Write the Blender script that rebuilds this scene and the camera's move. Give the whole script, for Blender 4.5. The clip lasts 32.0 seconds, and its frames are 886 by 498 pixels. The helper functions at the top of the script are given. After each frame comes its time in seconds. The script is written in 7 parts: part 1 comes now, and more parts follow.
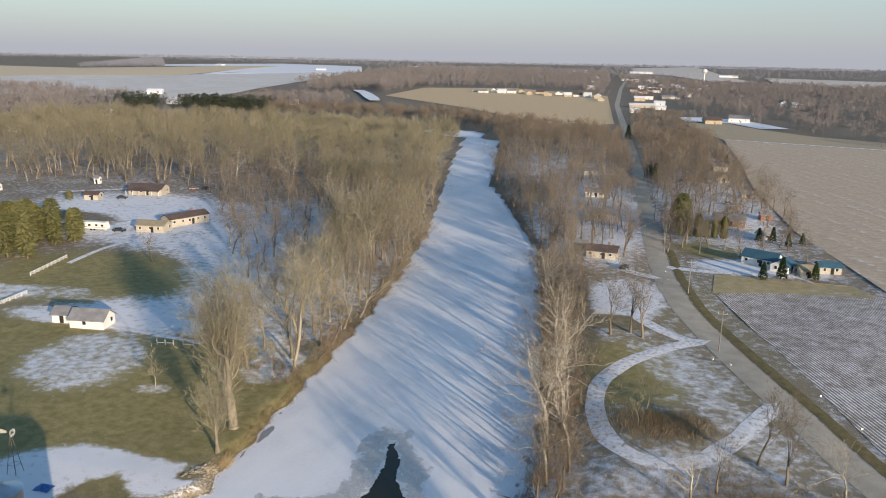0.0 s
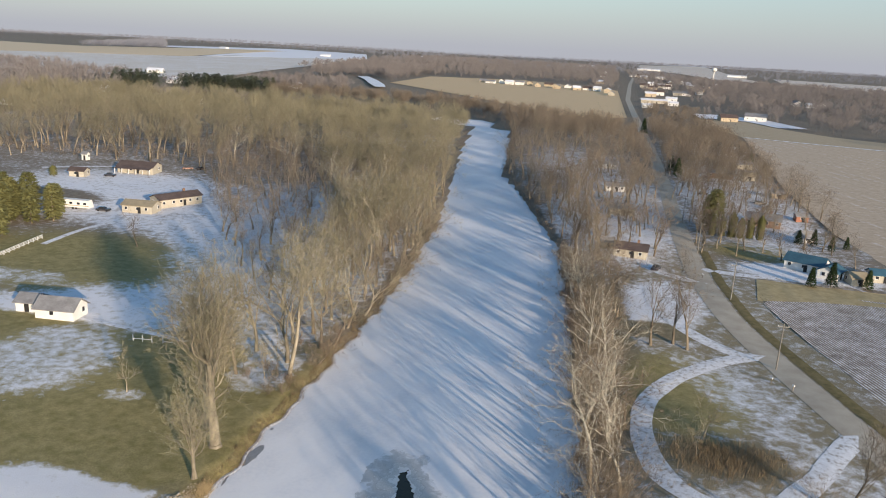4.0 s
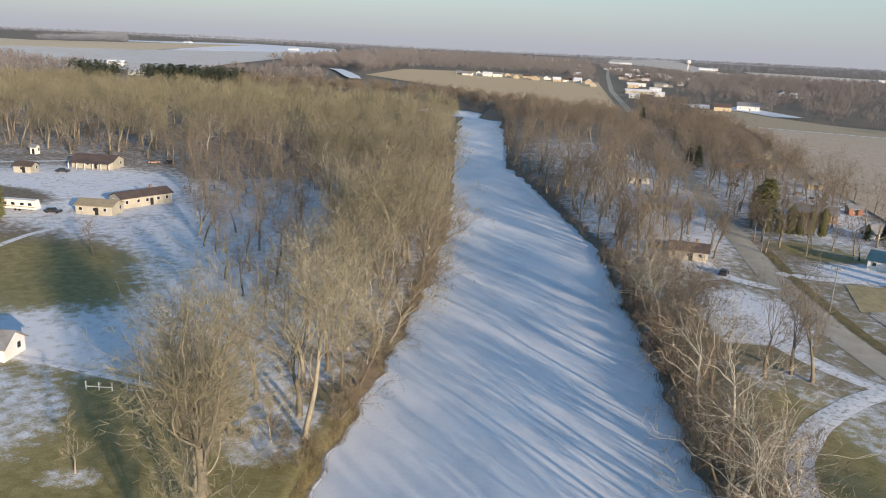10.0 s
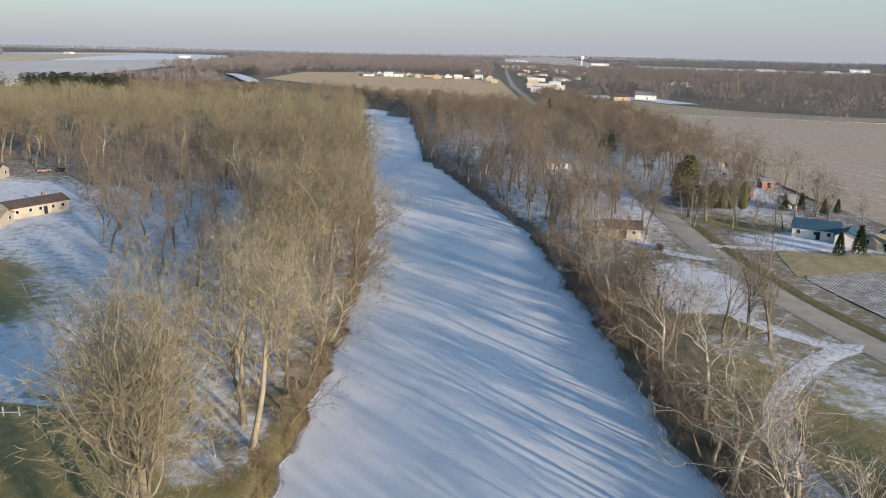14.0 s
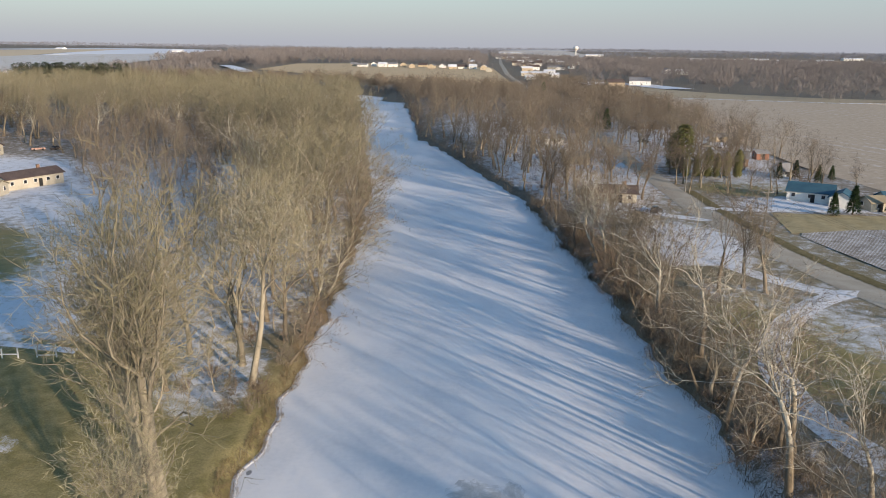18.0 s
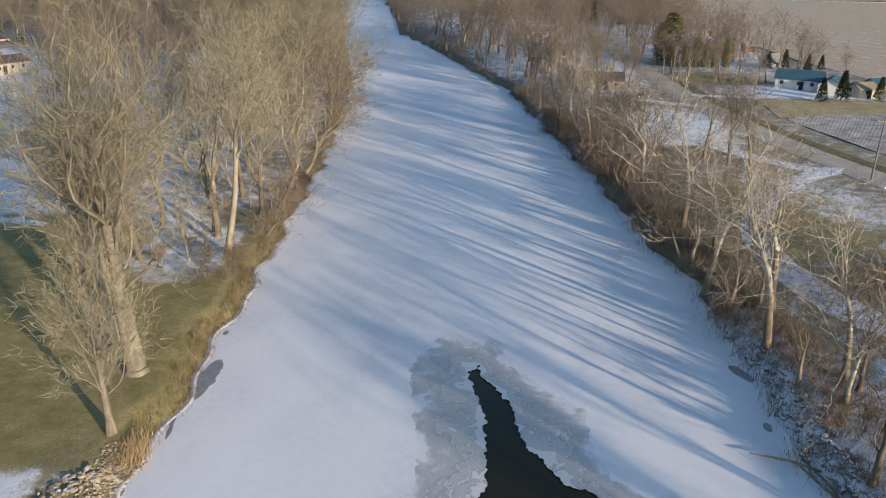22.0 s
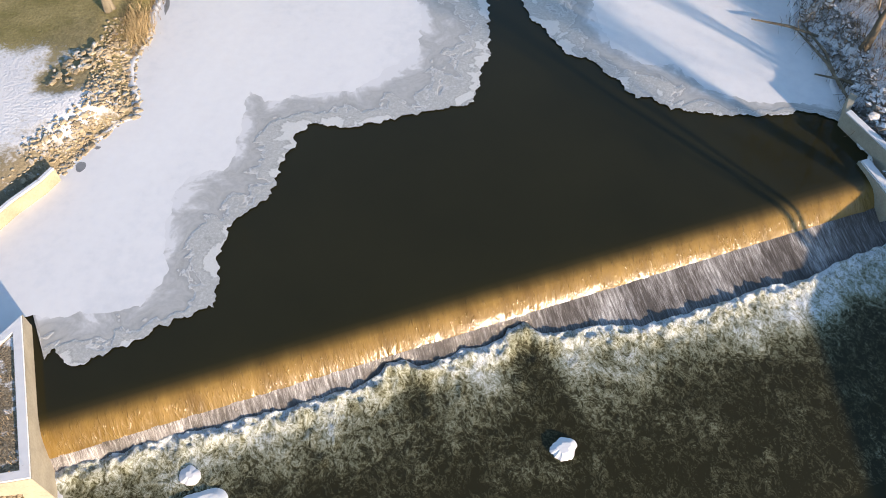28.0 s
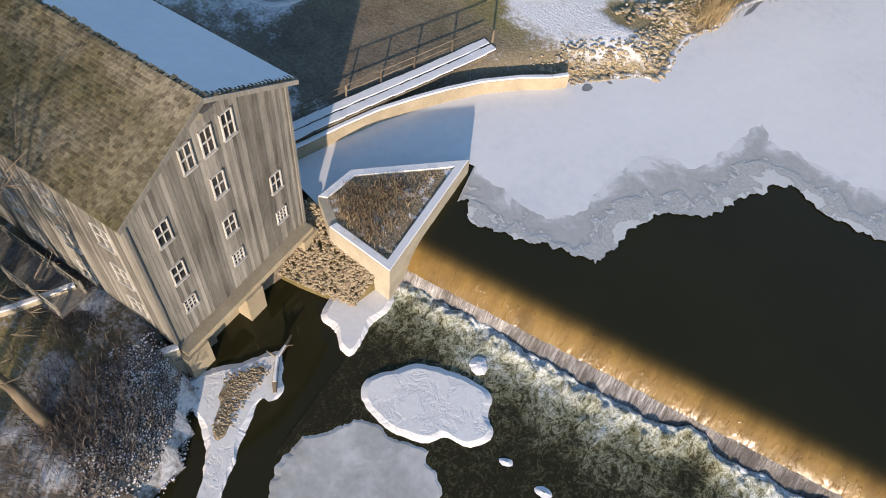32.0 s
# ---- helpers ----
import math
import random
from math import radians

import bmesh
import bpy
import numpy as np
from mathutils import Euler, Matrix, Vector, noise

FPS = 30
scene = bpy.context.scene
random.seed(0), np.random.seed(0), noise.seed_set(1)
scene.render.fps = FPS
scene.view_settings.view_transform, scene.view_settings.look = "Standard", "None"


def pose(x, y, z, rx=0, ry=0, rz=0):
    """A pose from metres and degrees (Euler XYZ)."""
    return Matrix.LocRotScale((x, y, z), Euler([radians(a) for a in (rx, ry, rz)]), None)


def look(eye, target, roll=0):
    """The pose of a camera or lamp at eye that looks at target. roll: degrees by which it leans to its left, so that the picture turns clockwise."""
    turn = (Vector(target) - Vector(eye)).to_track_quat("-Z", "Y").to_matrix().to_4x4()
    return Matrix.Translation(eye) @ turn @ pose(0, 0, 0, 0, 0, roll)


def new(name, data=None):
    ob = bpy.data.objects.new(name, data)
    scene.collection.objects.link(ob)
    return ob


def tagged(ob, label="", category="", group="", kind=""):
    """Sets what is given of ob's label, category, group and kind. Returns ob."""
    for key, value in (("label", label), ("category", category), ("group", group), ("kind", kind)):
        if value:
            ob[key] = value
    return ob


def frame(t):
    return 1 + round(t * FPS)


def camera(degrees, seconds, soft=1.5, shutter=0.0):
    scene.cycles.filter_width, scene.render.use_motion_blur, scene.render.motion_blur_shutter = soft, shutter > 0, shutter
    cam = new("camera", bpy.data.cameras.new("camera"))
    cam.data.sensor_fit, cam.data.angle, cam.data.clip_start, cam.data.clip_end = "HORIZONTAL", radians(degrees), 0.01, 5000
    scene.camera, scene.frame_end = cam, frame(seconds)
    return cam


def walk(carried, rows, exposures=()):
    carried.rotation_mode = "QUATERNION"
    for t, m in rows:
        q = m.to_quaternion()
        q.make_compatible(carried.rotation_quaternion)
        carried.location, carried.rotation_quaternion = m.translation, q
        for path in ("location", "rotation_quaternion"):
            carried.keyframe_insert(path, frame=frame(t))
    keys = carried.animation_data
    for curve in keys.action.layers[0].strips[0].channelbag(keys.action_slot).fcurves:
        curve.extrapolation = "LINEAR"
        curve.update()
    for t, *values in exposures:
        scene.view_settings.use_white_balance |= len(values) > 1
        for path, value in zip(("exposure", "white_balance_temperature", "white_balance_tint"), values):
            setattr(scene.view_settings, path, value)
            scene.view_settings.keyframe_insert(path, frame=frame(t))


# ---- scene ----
# Frozen river above a mill dam in winter, from the air. x across the river, y upstream, z up; the ice lies at z = 0.
cam = camera(60.9, 32.0, soft=1.0)
PATH = [
    (0, (15.56, 13.97, 65.37), (15.176, 15.867, 64.867), 1.1),
    (0.5, (15.29, 15.48, 65.28), (14.914, 17.377, 64.77), 1.5),
    (1, (15.76, 17.3, 64.66), (15.385, 19.195, 64.143), 1.7),
    (1.5, (15.2, 19.67, 63.89), (14.832, 21.565, 63.368), 2.1),
    (2, (14.75, 22.28, 62.88), (14.392, 24.177, 62.359), 2.4),
    (2.5, (13.79, 25.14, 62.87), (13.44, 27.037, 62.342), 2.8),
    (4.5, (4.52, 35.59, 58.93), (4.131, 37.481, 58.408), 3.1),
    (5, (1.98, 37.75, 58.46), (1.58, 39.637, 57.933), 3.2),
    (5.5, (-0.33, 40.48, 57.61), (-0.751, 42.363, 57.082), 3.0),
    (6, (-2.33, 43.11, 56.88), (-2.764, 44.989, 56.349), 3.0),
    (6.5, (-3.73, 45.92, 56.2), (-4.149, 47.802, 55.669), 2.9),
    (7, (-5.09, 48.91, 55.5), (-5.464, 50.801, 54.968), 2.9),
    (7.5, (-6.53, 51.65, 54.88), (-6.88, 53.546, 54.348), 2.9),
    (8, (-7.82, 54.45, 54.25), (-8.15, 56.349, 53.718), 2.9),
    (8.5, (-9.19, 57.2, 53.59), (-9.515, 59.1, 53.056), 2.9),
    (9, (-10.83, 60.01, 53.03), (-11.147, 61.91, 52.492), 2.8),
    (9.5, (-12.02, 62.96, 52.09), (-12.332, 64.862, 51.557), 2.8),
    (10, (-12.8, 65.55, 51.66), (-13.098, 67.456, 51.132), 2.8),
    (10.5, (-14.01, 67.8, 51.04), (-14.294, 69.708, 50.513), 2.7),
    (11, (-15.33, 69.71, 50.33), (-15.612, 71.619, 49.806), 2.6),
    (11.5, (-16.3, 70.98, 49.83), (-16.604, 72.887, 49.309), 2.4),
    (12, (-17.19, 71.74, 49.53), (-17.401, 73.661, 49.014), 2.2),
    (12.5, (-17.95, 72.12, 48.99), (-18.099, 74.047, 48.477), 1.9),
    (13, (-18.53, 72.29, 48.51), (-18.626, 74.221, 47.996), 1.8),
    (13.5, (-19.04, 72.3, 47.33), (-19.107, 74.233, 46.82), 1.5),
    (14, (-19.19, 72.08, 46.39), (-19.246, 74.013, 45.878), 1.2),
    (14.5, (-19.29, 71.78, 45.46), (-19.35, 73.712, 44.945), 1.1),
    (16.5, (-19.01, 70.46, 42.47), (-19.061, 72.39, 41.948), 0.7),
    (17, (-18.98, 70.22, 41.52), (-19.038, 72.149, 40.995), 0.7),
    (17.5, (-18.93, 70.06, 40.68), (-18.984, 71.988, 40.152), 0.7),
    (18, (-19.1, 70.01, 39.75), (-19.145, 71.939, 39.225), 0.7),
    (18.5, (-18.94, 69.93, 38.91), (-18.977, 71.859, 38.384), 0.8),
    (19, (-18.93, 69.99, 38.06), (-18.958, 71.919, 37.532), 0.9),
    (19.5, (-18.58, 70.08, 37.12), (-18.605, 72.009, 36.593), 0.8),
    (20, (-18.54, 70.14, 36.22), (-18.556, 72.069, 35.693), 0.9),
    (20.5, (-18.51, 70.21, 35.34), (-18.515, 72.14, 34.814), 1.0),
    (21, (-18.71, 70.11, 34.7), (-18.715, 72.04, 34.177), 1.1),
    (21.5, (-18.5, 70.35, 34.28), (-18.506, 72.271, 33.723), 0.9),
    (22, (-18.49, 70.42, 34.14), (-18.49, 72.276, 33.395), 0.9),
    (22.5, (-18.783, 70.536, 34.302), (-18.769, 72.31, 33.378), 1.0),
    (23, (-18.814, 70.542, 34.318), (-18.805, 72.222, 33.234), 1.2),
    (23.5, (-18.874, 70.584, 34.337), (-18.855, 72.165, 33.112), 1.1),
    (24, (-18.932, 70.608, 34.36), (-18.914, 72.091, 33.018), 1.0),
    (24.5, (-19.001, 70.616, 34.381), (-18.98, 72.006, 32.943), 0.9),
    (25, (-19.089, 70.605, 34.392), (-19.065, 71.907, 32.874), 1.0),
    (25.5, (-19.191, 70.572, 34.393), (-19.163, 71.783, 32.802), 1.1),
    (26, (-19.287, 70.513, 34.392), (-19.255, 71.679, 32.768), 1.3),
    (26.5, (-19.357, 70.42, 34.406), (-19.323, 71.59, 32.784), 1.3),
    (28.5, (-19.673, 69.925, 34.49), (-19.638, 71.11, 32.879), 1.0),
    (29, (-19.795, 69.746, 34.48), (-19.798, 70.931, 32.869), 1.1),
    (29.5, (-19.968, 69.496, 34.416), (-20.038, 70.679, 32.805), 1.7),
    (30, (-20.172, 69.217, 34.329), (-20.316, 70.391, 32.716), 2.1),
    (30.5, (-20.388, 68.936, 34.244), (-20.697, 70.069, 32.626), 3.2),
    (31, (-20.602, 68.658, 34.174), (-21.104, 69.706, 32.547), 4.3),
    (31.5, (-20.806, 68.379, 34.124), (-21.469, 69.355, 32.509), 5.7),
    (32, (-20.997, 68.085, 34.095), (-21.777, 68.93, 32.458), 6.7),
]
walk(cam, [(t, look(eye, target, roll)) for t, eye, target, roll in PATH],
     exposures=[(0, 0.48, 6950, 12), (10, 0.48, 6900, 12), (21, 0.46, 6880, 13), (24, 0.76, 7150, 15), (26, 1.09, 7400, 16), (30, 1.04, 7250, 16), (32, 0.70, 6900, 15)])

# ---- world, sun ----
SUN_AZ = math.atan2(0.67, -0.745)      # clockwise from +y, where the sun stands
SUN_EL = radians(11.2)
world = bpy.data.worlds.new("sky")
scene.world = world
world.use_nodes = True
_n = world.node_tree.nodes
_sky = _n.new("ShaderNodeTexSky")
_sky.sky_type = "NISHITA"
_sky.sun_disc = False
_sky.sun_elevation, _sky.sun_rotation = SUN_EL, SUN_AZ
_sky.air_density, _sky.dust_density, _sky.ozone_density = 1.0, 0.5, 2.0
# winter haze: the sky pales towards the horizon
_tc, _sep = _n.new("ShaderNodeTexCoord"), _n.new("ShaderNodeSeparateXYZ")
_rp, _mx = _n.new("ShaderNodeValToRGB"), _n.new("ShaderNodeMix")
_mx.data_type = "RGBA"
_l = world.node_tree.links
_l.new(_tc.outputs["Generated"], _sep.inputs[0])
_l.new(_sep.outputs["Z"], _rp.inputs[0])
_rp.color_ramp.elements[0].position, _rp.color_ramp.elements[0].color = 0.0, (0.95, 0.95, 0.95, 1)
_rp.color_ramp.elements[1].position, _rp.color_ramp.elements[1].color = 0.28, (0.0, 0.0, 0.0, 1)
_l.new(_rp.outputs[0], _mx.inputs[0])
_tint = _n.new("ShaderNodeVectorMath")
_tint.operation = "MULTIPLY"
_tint.inputs[1].default_value = (0.86, 1.04, 1.13)
_l.new(_sky.outputs[0], _tint.inputs[0])
_l.new(_tint.outputs[0], _mx.inputs[6])
_hz = _n.new("ShaderNodeValToRGB")
_hz.color_ramp.elements[0].position, _hz.color_ramp.elements[0].color = 0.0, (0.46, 0.50, 0.61, 1)
_hz.color_ramp.elements[1].position, _hz.color_ramp.elements[1].color = 0.16, (0.50, 0.61, 0.68, 1)
_l.new(_sep.outputs["Z"], _hz.inputs[0])
_gain = _n.new("ShaderNodeVectorMath")
_gain.operation = "SCALE"
_gain.inputs["Scale"].default_value = 4.35
_l.new(_hz.outputs[0], _gain.inputs[0])
_l.new(_gain.outputs[0], _mx.inputs[7])
_n["Background"].inputs["Strength"].default_value = 0.15
_l.new(_mx.outputs[2], _n["Background"].inputs["Color"])
sun = new("sun", bpy.data.lights.new("sun", "SUN"))
sun.data.energy, sun.data.angle, sun.data.color = 4.5, radians(0.9), (1.0, 0.845, 0.67)
_d = Vector((math.sin(SUN_AZ) * math.cos(SUN_EL), math.cos(SUN_AZ) * math.cos(SUN_EL), math.sin(SUN_EL)))
sun.matrix_world = Matrix.Translation(_d * 300) @ _d.to_track_quat("Z", "Y").to_matrix().to_4x4()

# ---- material tools ----
class Mat:
    """A node material: ramps and mixes by short calls."""

    def __init__(self, name, rough=0.8, metal=0.0, spec=0.3):
        self.m = bpy.data.materials.new(name)
        self.m.use_nodes = True
        self.t = self.m.node_tree
        self.b = self.t.nodes["Principled BSDF"]
        self.b.inputs["Roughness"].default_value = rough
        self.b.inputs["Metallic"].default_value = metal
        self.b.inputs["Specular IOR Level"].default_value = spec

    def put(self, sock, val):
        if hasattr(val, "is_linked") or hasattr(val, "links"):
            self.t.links.new(val, sock)
        else:
            sock.default_value = (*val, 1) if isinstance(val, tuple) and len(val) == 3 and sock.type == "RGBA" else val

    def coord(self, kind="Object", scale=(1, 1, 1), rz=0.0):
        c = self.t.nodes.new("ShaderNodeTexCoord").outputs[kind]
        mp = self.t.nodes.new("ShaderNodeMapping")
        mp.inputs["Scale"].default_value = scale
        mp.inputs["Rotation"].default_value = (0, 0, rz)
        self.t.links.new(c, mp.inputs["Vector"])
        return mp.outputs[0]

    def place(self, scale=(1, 1, 1), rz=0.0):
        c = self.t.nodes.new("ShaderNodeNewGeometry").outputs["Position"]
        if rz:
            tn = self.t.nodes.new("ShaderNodeMapping")
            tn.inputs["Rotation"].default_value = (0, 0, rz)
            self.t.links.new(c, tn.inputs["Vector"])
            c = tn.outputs[0]
        mp = self.t.nodes.new("ShaderNodeMapping")
        mp.inputs["Scale"].default_value = scale
        self.t.links.new(c, mp.inputs["Vector"])
        return mp.outputs[0]

    def noise(self, scale, vec=None, detail=4.0, rough=0.55, dist=0.0):
        n = self.t.nodes.new("ShaderNodeTexNoise")
        n.inputs["Scale"].default_value, n.inputs["Detail"].default_value = scale, detail
        n.inputs["Roughness"].default_value, n.inputs["Distortion"].default_value = rough, dist
        self.t.links.new(vec if vec is not None else self.place(), n.inputs["Vector"])
        return n.outputs["Fac"]

    def wave(self, scale, vec, dist=1.0, detail=2.0, dscale=1.0):
        n = self.t.nodes.new("ShaderNodeTexWave")
        n.inputs["Scale"].default_value, n.inputs["Distortion"].default_value = scale, dist
        n.inputs["Detail"].default_value, n.inputs["Detail Scale"].default_value = detail, dscale
        self.t.links.new(vec, n.inputs["Vector"])
        return n.outputs["Fac"]

    def voronoi(self, scale, vec=None, feature="F1", out="Distance"):
        n = self.t.nodes.new("ShaderNodeTexVoronoi")
        n.feature = feature
        n.inputs["Scale"].default_value = scale
        self.t.links.new(vec if vec is not None else self.place(), n.inputs["Vector"])
        return n.outputs[out]

    def ramp(self, fac, *stops):
        n = self.t.nodes.new("ShaderNodeValToRGB")
        e = n.color_ramp.elements
        while len(e) < len(stops):
            e.new(0.5)
        for el, (p, c) in zip(e, stops):
            el.position, el.color = p, ((*c, 1) if isinstance(c, tuple) else (c, c, c, 1))
        self.t.links.new(fac, n.inputs[0])
        return n.outputs[0]

    def mix(self, fac, a, b, mode="MIX"):
        n = self.t.nodes.new("ShaderNodeMix")
        n.data_type, n.blend_type = "RGBA", mode
        self.put(n.inputs[0], fac), self.put(n.inputs[6], a), self.put(n.inputs[7], b)
        return n.outputs[2]

    def calc(self, op, a, b=0.5, c=None):
        n = self.t.nodes.new("ShaderNodeMath")
        n.operation, n.use_clamp = op, op in ("SUBTRACT", "ADD") and c == "clamp"
        self.put(n.inputs[0], a), self.put(n.inputs[1], b)
        return n.outputs[0]

    def attr(self, name):
        n = self.t.nodes.new("ShaderNodeAttribute")
        n.attribute_name = name
        return n.outputs["Fac"]

    def rand(self):
        return self.t.nodes.new("ShaderNodeObjectInfo").outputs["Random"]

    def island(self):
        return self.t.nodes.new("ShaderNodeNewGeometry").outputs["Random Per Island"]

    def color(self, c):
        self.put(self.b.inputs["Base Color"], c)
        return self

    def rough(self, r):
        self.put(self.b.inputs["Roughness"], r)
        return self

    def bump(self, h, strength=0.4, dist=0.05):
        n = self.t.nodes.new("ShaderNodeBump")
        n.inputs["Strength"].default_value, n.inputs["Distance"].default_value = strength, dist
        self.t.links.new(h, n.inputs["Height"])
        self.t.links.new(n.outputs[0], self.b.inputs["Normal"])
        return self


def speckled(name, c1, c2, scale=3.0, rough=0.85, fine=20.0, bump=0.3, spec=0.25, metal=0.0):
    """Two tones at two scales with fine relief."""
    m = Mat(name, rough, metal, spec)
    v = m.place()
    a, b = m.noise(scale, v), m.noise(fine, v, 3)
    f = m.calc("ADD", m.calc("MULTIPLY", a, 0.65), m.calc("MULTIPLY", b, 0.35))
    m.color(m.ramp(f, (0.33, c1), (0.67, c2))).bump(b, bump, 0.03)
    return m.m


def snow_mat(name, tone=(0.80, 0.80, 0.82), low=(0.70, 0.70, 0.73)):
    m = Mat(name, 0.75, 0, 0.2)
    v = m.place()
    a, b = m.noise(0.12, v, 5), m.noise(2.5, v, 4)
    m.color(m.ramp(m.calc("ADD", m.calc("MULTIPLY", a, 0.7), m.calc("MULTIPLY", b, 0.3)), (0.35, low), (0.65, tone))).bump(b, 0.35, 0.06)
    return m.m


def bark(name, c1, c2):
    m = Mat(name, 0.9, 0, 0.15)
    a = m.noise(1.6, m.place((1, 1, 0.35)), 5)
    r = m.calc("MULTIPLY", m.rand(), 0.35)
    m.color(m.ramp(m.calc("ADD", m.calc("MULTIPLY", a, 0.75), r), (0.3, c1), (0.75, c2)))
    return m.m


def bark_i(name, c1, c2):
    """As bark, for joined trees: tone by piece."""
    m = Mat(name, 0.9, 0, 0.15)
    f = m.calc("ADD", m.calc("MULTIPLY", m.noise(0.08, None, 3), 0.7), m.calc("MULTIPLY", m.island(), 0.3))
    m.color(m.ramp(f, (0.3, c1), (0.7, c2)))
    return m.m


SNOW = snow_mat("snow")
BARK = bark("grey_brown_bark", (0.085, 0.069, 0.051), (0.245, 0.202, 0.150))
BARK_PALE = bark("pale_bark", (0.13, 0.113, 0.085), (0.36, 0.316, 0.24))
_m = Mat("sycamore_bark", 0.9, 0, 0.15)
_z = _m.t.nodes.new("ShaderNodeSeparateXYZ")
_m.t.links.new(_m.coord("Object"), _z.inputs[0])
_up = _m.calc("ADD", _m.calc("MULTIPLY", _z.outputs["Z"], 0.09), _m.calc("MULTIPLY", _m.noise(0.8, _m.coord("Object", (1, 1, 0.5)), 5), 0.9))
_m.color(_m.mix(_m.ramp(_up, (0.75, 0.0), (1.15, 1.0)), _m.ramp(_m.noise(2.0, _m.place((1, 1, 0.4)), 5), (0.3, (0.10, 0.08, 0.055)), (0.7, (0.27, 0.22, 0.16))), _m.ramp(_m.noise(1.6, None, 5), (0.3, (0.26, 0.225, 0.165)), (0.7, (0.60, 0.56, 0.47)))))
BARK_WHITE = _m.m
TWIG_OLIVE = bark("olive_twigs", (0.118, 0.108, 0.068), (0.28, 0.25, 0.162))
TWIG_GOLD = bark("pale_olive_twigs", (0.155, 0.14, 0.088), (0.35, 0.316, 0.21))
TWIG_BROWN = bark("brown_twigs", (0.099, 0.080, 0.060), (0.245, 0.200, 0.153))
TWIG_RED = bark("reddish_twigs", (0.129, 0.093, 0.069), (0.267, 0.194, 0.146))
NEEDLE = bark("dark_needles", (0.018, 0.035, 0.015), (0.06, 0.09, 0.035))
NEEDLE_TAN = bark("olive_needles", (0.11, 0.115, 0.045), (0.24, 0.235, 0.10))
WEED = bark("dead_weeds", (0.10, 0.076, 0.05), (0.27, 0.208, 0.138))


# ---- mesh tools ----
class MB:
    """Gathers faces for one mesh."""

    def __init__(self):
        self.v, self.f = [], []

    def add(self, vs, fs):
        o = len(self.v)
        self.v += [tuple(p) for p in vs]
        self.f += [tuple(i + o for i in f) for f in fs]
        return self

    def box(self, x, y, z, sx, sy, sz, rz=0.0):
        """A box whose foot's centre is x, y, z."""
        c, s = math.cos(rz), math.sin(rz)
        vs = [(x + c * a * sx / 2 - s * b * sy / 2, y + s * a * sx / 2 + c * b * sy / 2, z + h * sz) for h in (0, 1) for a, b in ((-1, -1), (1, -1), (1, 1), (-1, 1))]
        return self.add(vs, [(3, 2, 1, 0), (4, 5, 6, 7), (0, 1, 5, 4), (1, 2, 6, 5), (2, 3, 7, 6), (3, 0, 4, 7)])

    def prism(self, poly, z0, z1):
        n = len(poly)
        vs = [(x, y, z0) for x, y in poly] + [(x, y, z1) for x, y in poly]
        return self.add(vs, [tuple(range(n))[::-1], tuple(range(n, 2 * n))] + [(i, (i + 1) % n, n + (i + 1) % n, n + i) for i in range(n)])

    def hull(self, a, b):
        """Two rings of as many points, joined and capped."""
        n = len(a)
        return self.add(list(a) + list(b), [tuple(range(n))[::-1], tuple(range(n, 2 * n))] + [(i, (i + 1) % n, n + (i + 1) % n, n + i) for i in range(n)])

    def tube(self, pts, radii, n=6, cap=True):
        vs, fs = [], []
        for k, (p, r) in enumerate(zip(pts, radii)):
            d = (Vector(pts[min(k + 1, len(pts) - 1)]) - Vector(pts[max(k - 1, 0)])).normalized()
            q = d.to_track_quat("Z", "Y")
            vs += [Vector(p) + q @ Vector((r * math.cos(6.28318 * i / n), r * math.sin(6.28318 * i / n), 0)) for i in range(n)]
        for k in range(len(pts) - 1):
            fs += [(k * n + i, k * n + (i + 1) % n, (k + 1) * n + (i + 1) % n, (k + 1) * n + i) for i in range(n)]
        if cap:
            fs += [tuple(range(n))[::-1], tuple(range(len(vs) - n, len(vs)))]
        return self.add(vs, fs)

    def mesh(self, name, mat, smooth=False):
        me = bpy.data.meshes.new(name)
        me.from_pydata(self.v, [], self.f)
        if mat:
            me.materials.append(mat.m if isinstance(mat, Mat) else mat)
        if smooth:
            me.polygons.foreach_set("use_smooth", [True] * len(me.polygons))
        me.update()
        return me


def part(name, mb, mat, parent=None, label="", smooth=False):
    ob = new(name, mb.mesh(name, mat, smooth) if isinstance(mb, MB) else mb)
    if parent:
        ob.parent = parent
    return tagged(ob, label)


def thing(name, m, label, category, group="", kind=""):
    ob = new(name)
    ob.matrix_world = m
    return tagged(ob, label, category, group, kind)


def np_mesh(name, v, f, mat, smooth=False):
    me = bpy.data.meshes.new(name)
    v, f = np.asarray(v, np.float32), np.asarray(f, np.int32)
    k = f.shape[1]
    me.vertices.add(len(v)), me.loops.add(f.size), me.polygons.add(len(f))
    me.vertices.foreach_set("co", v.ravel())
    me.loops.foreach_set("vertex_index", f.ravel())
    me.polygons.foreach_set("loop_start", np.arange(0, f.size, k, dtype=np.int32))
    if smooth:
        me.polygons.foreach_set("use_smooth", np.ones(len(f), bool))
    me.update(calc_edges=True)
    if mat:
        me.materials.append(mat.m if isinstance(mat, Mat) else mat)
    return me


def fnoise(x, y, s=1.0, o=0.0):
    return noise.noise(Vector((x * s, y * s, o)))


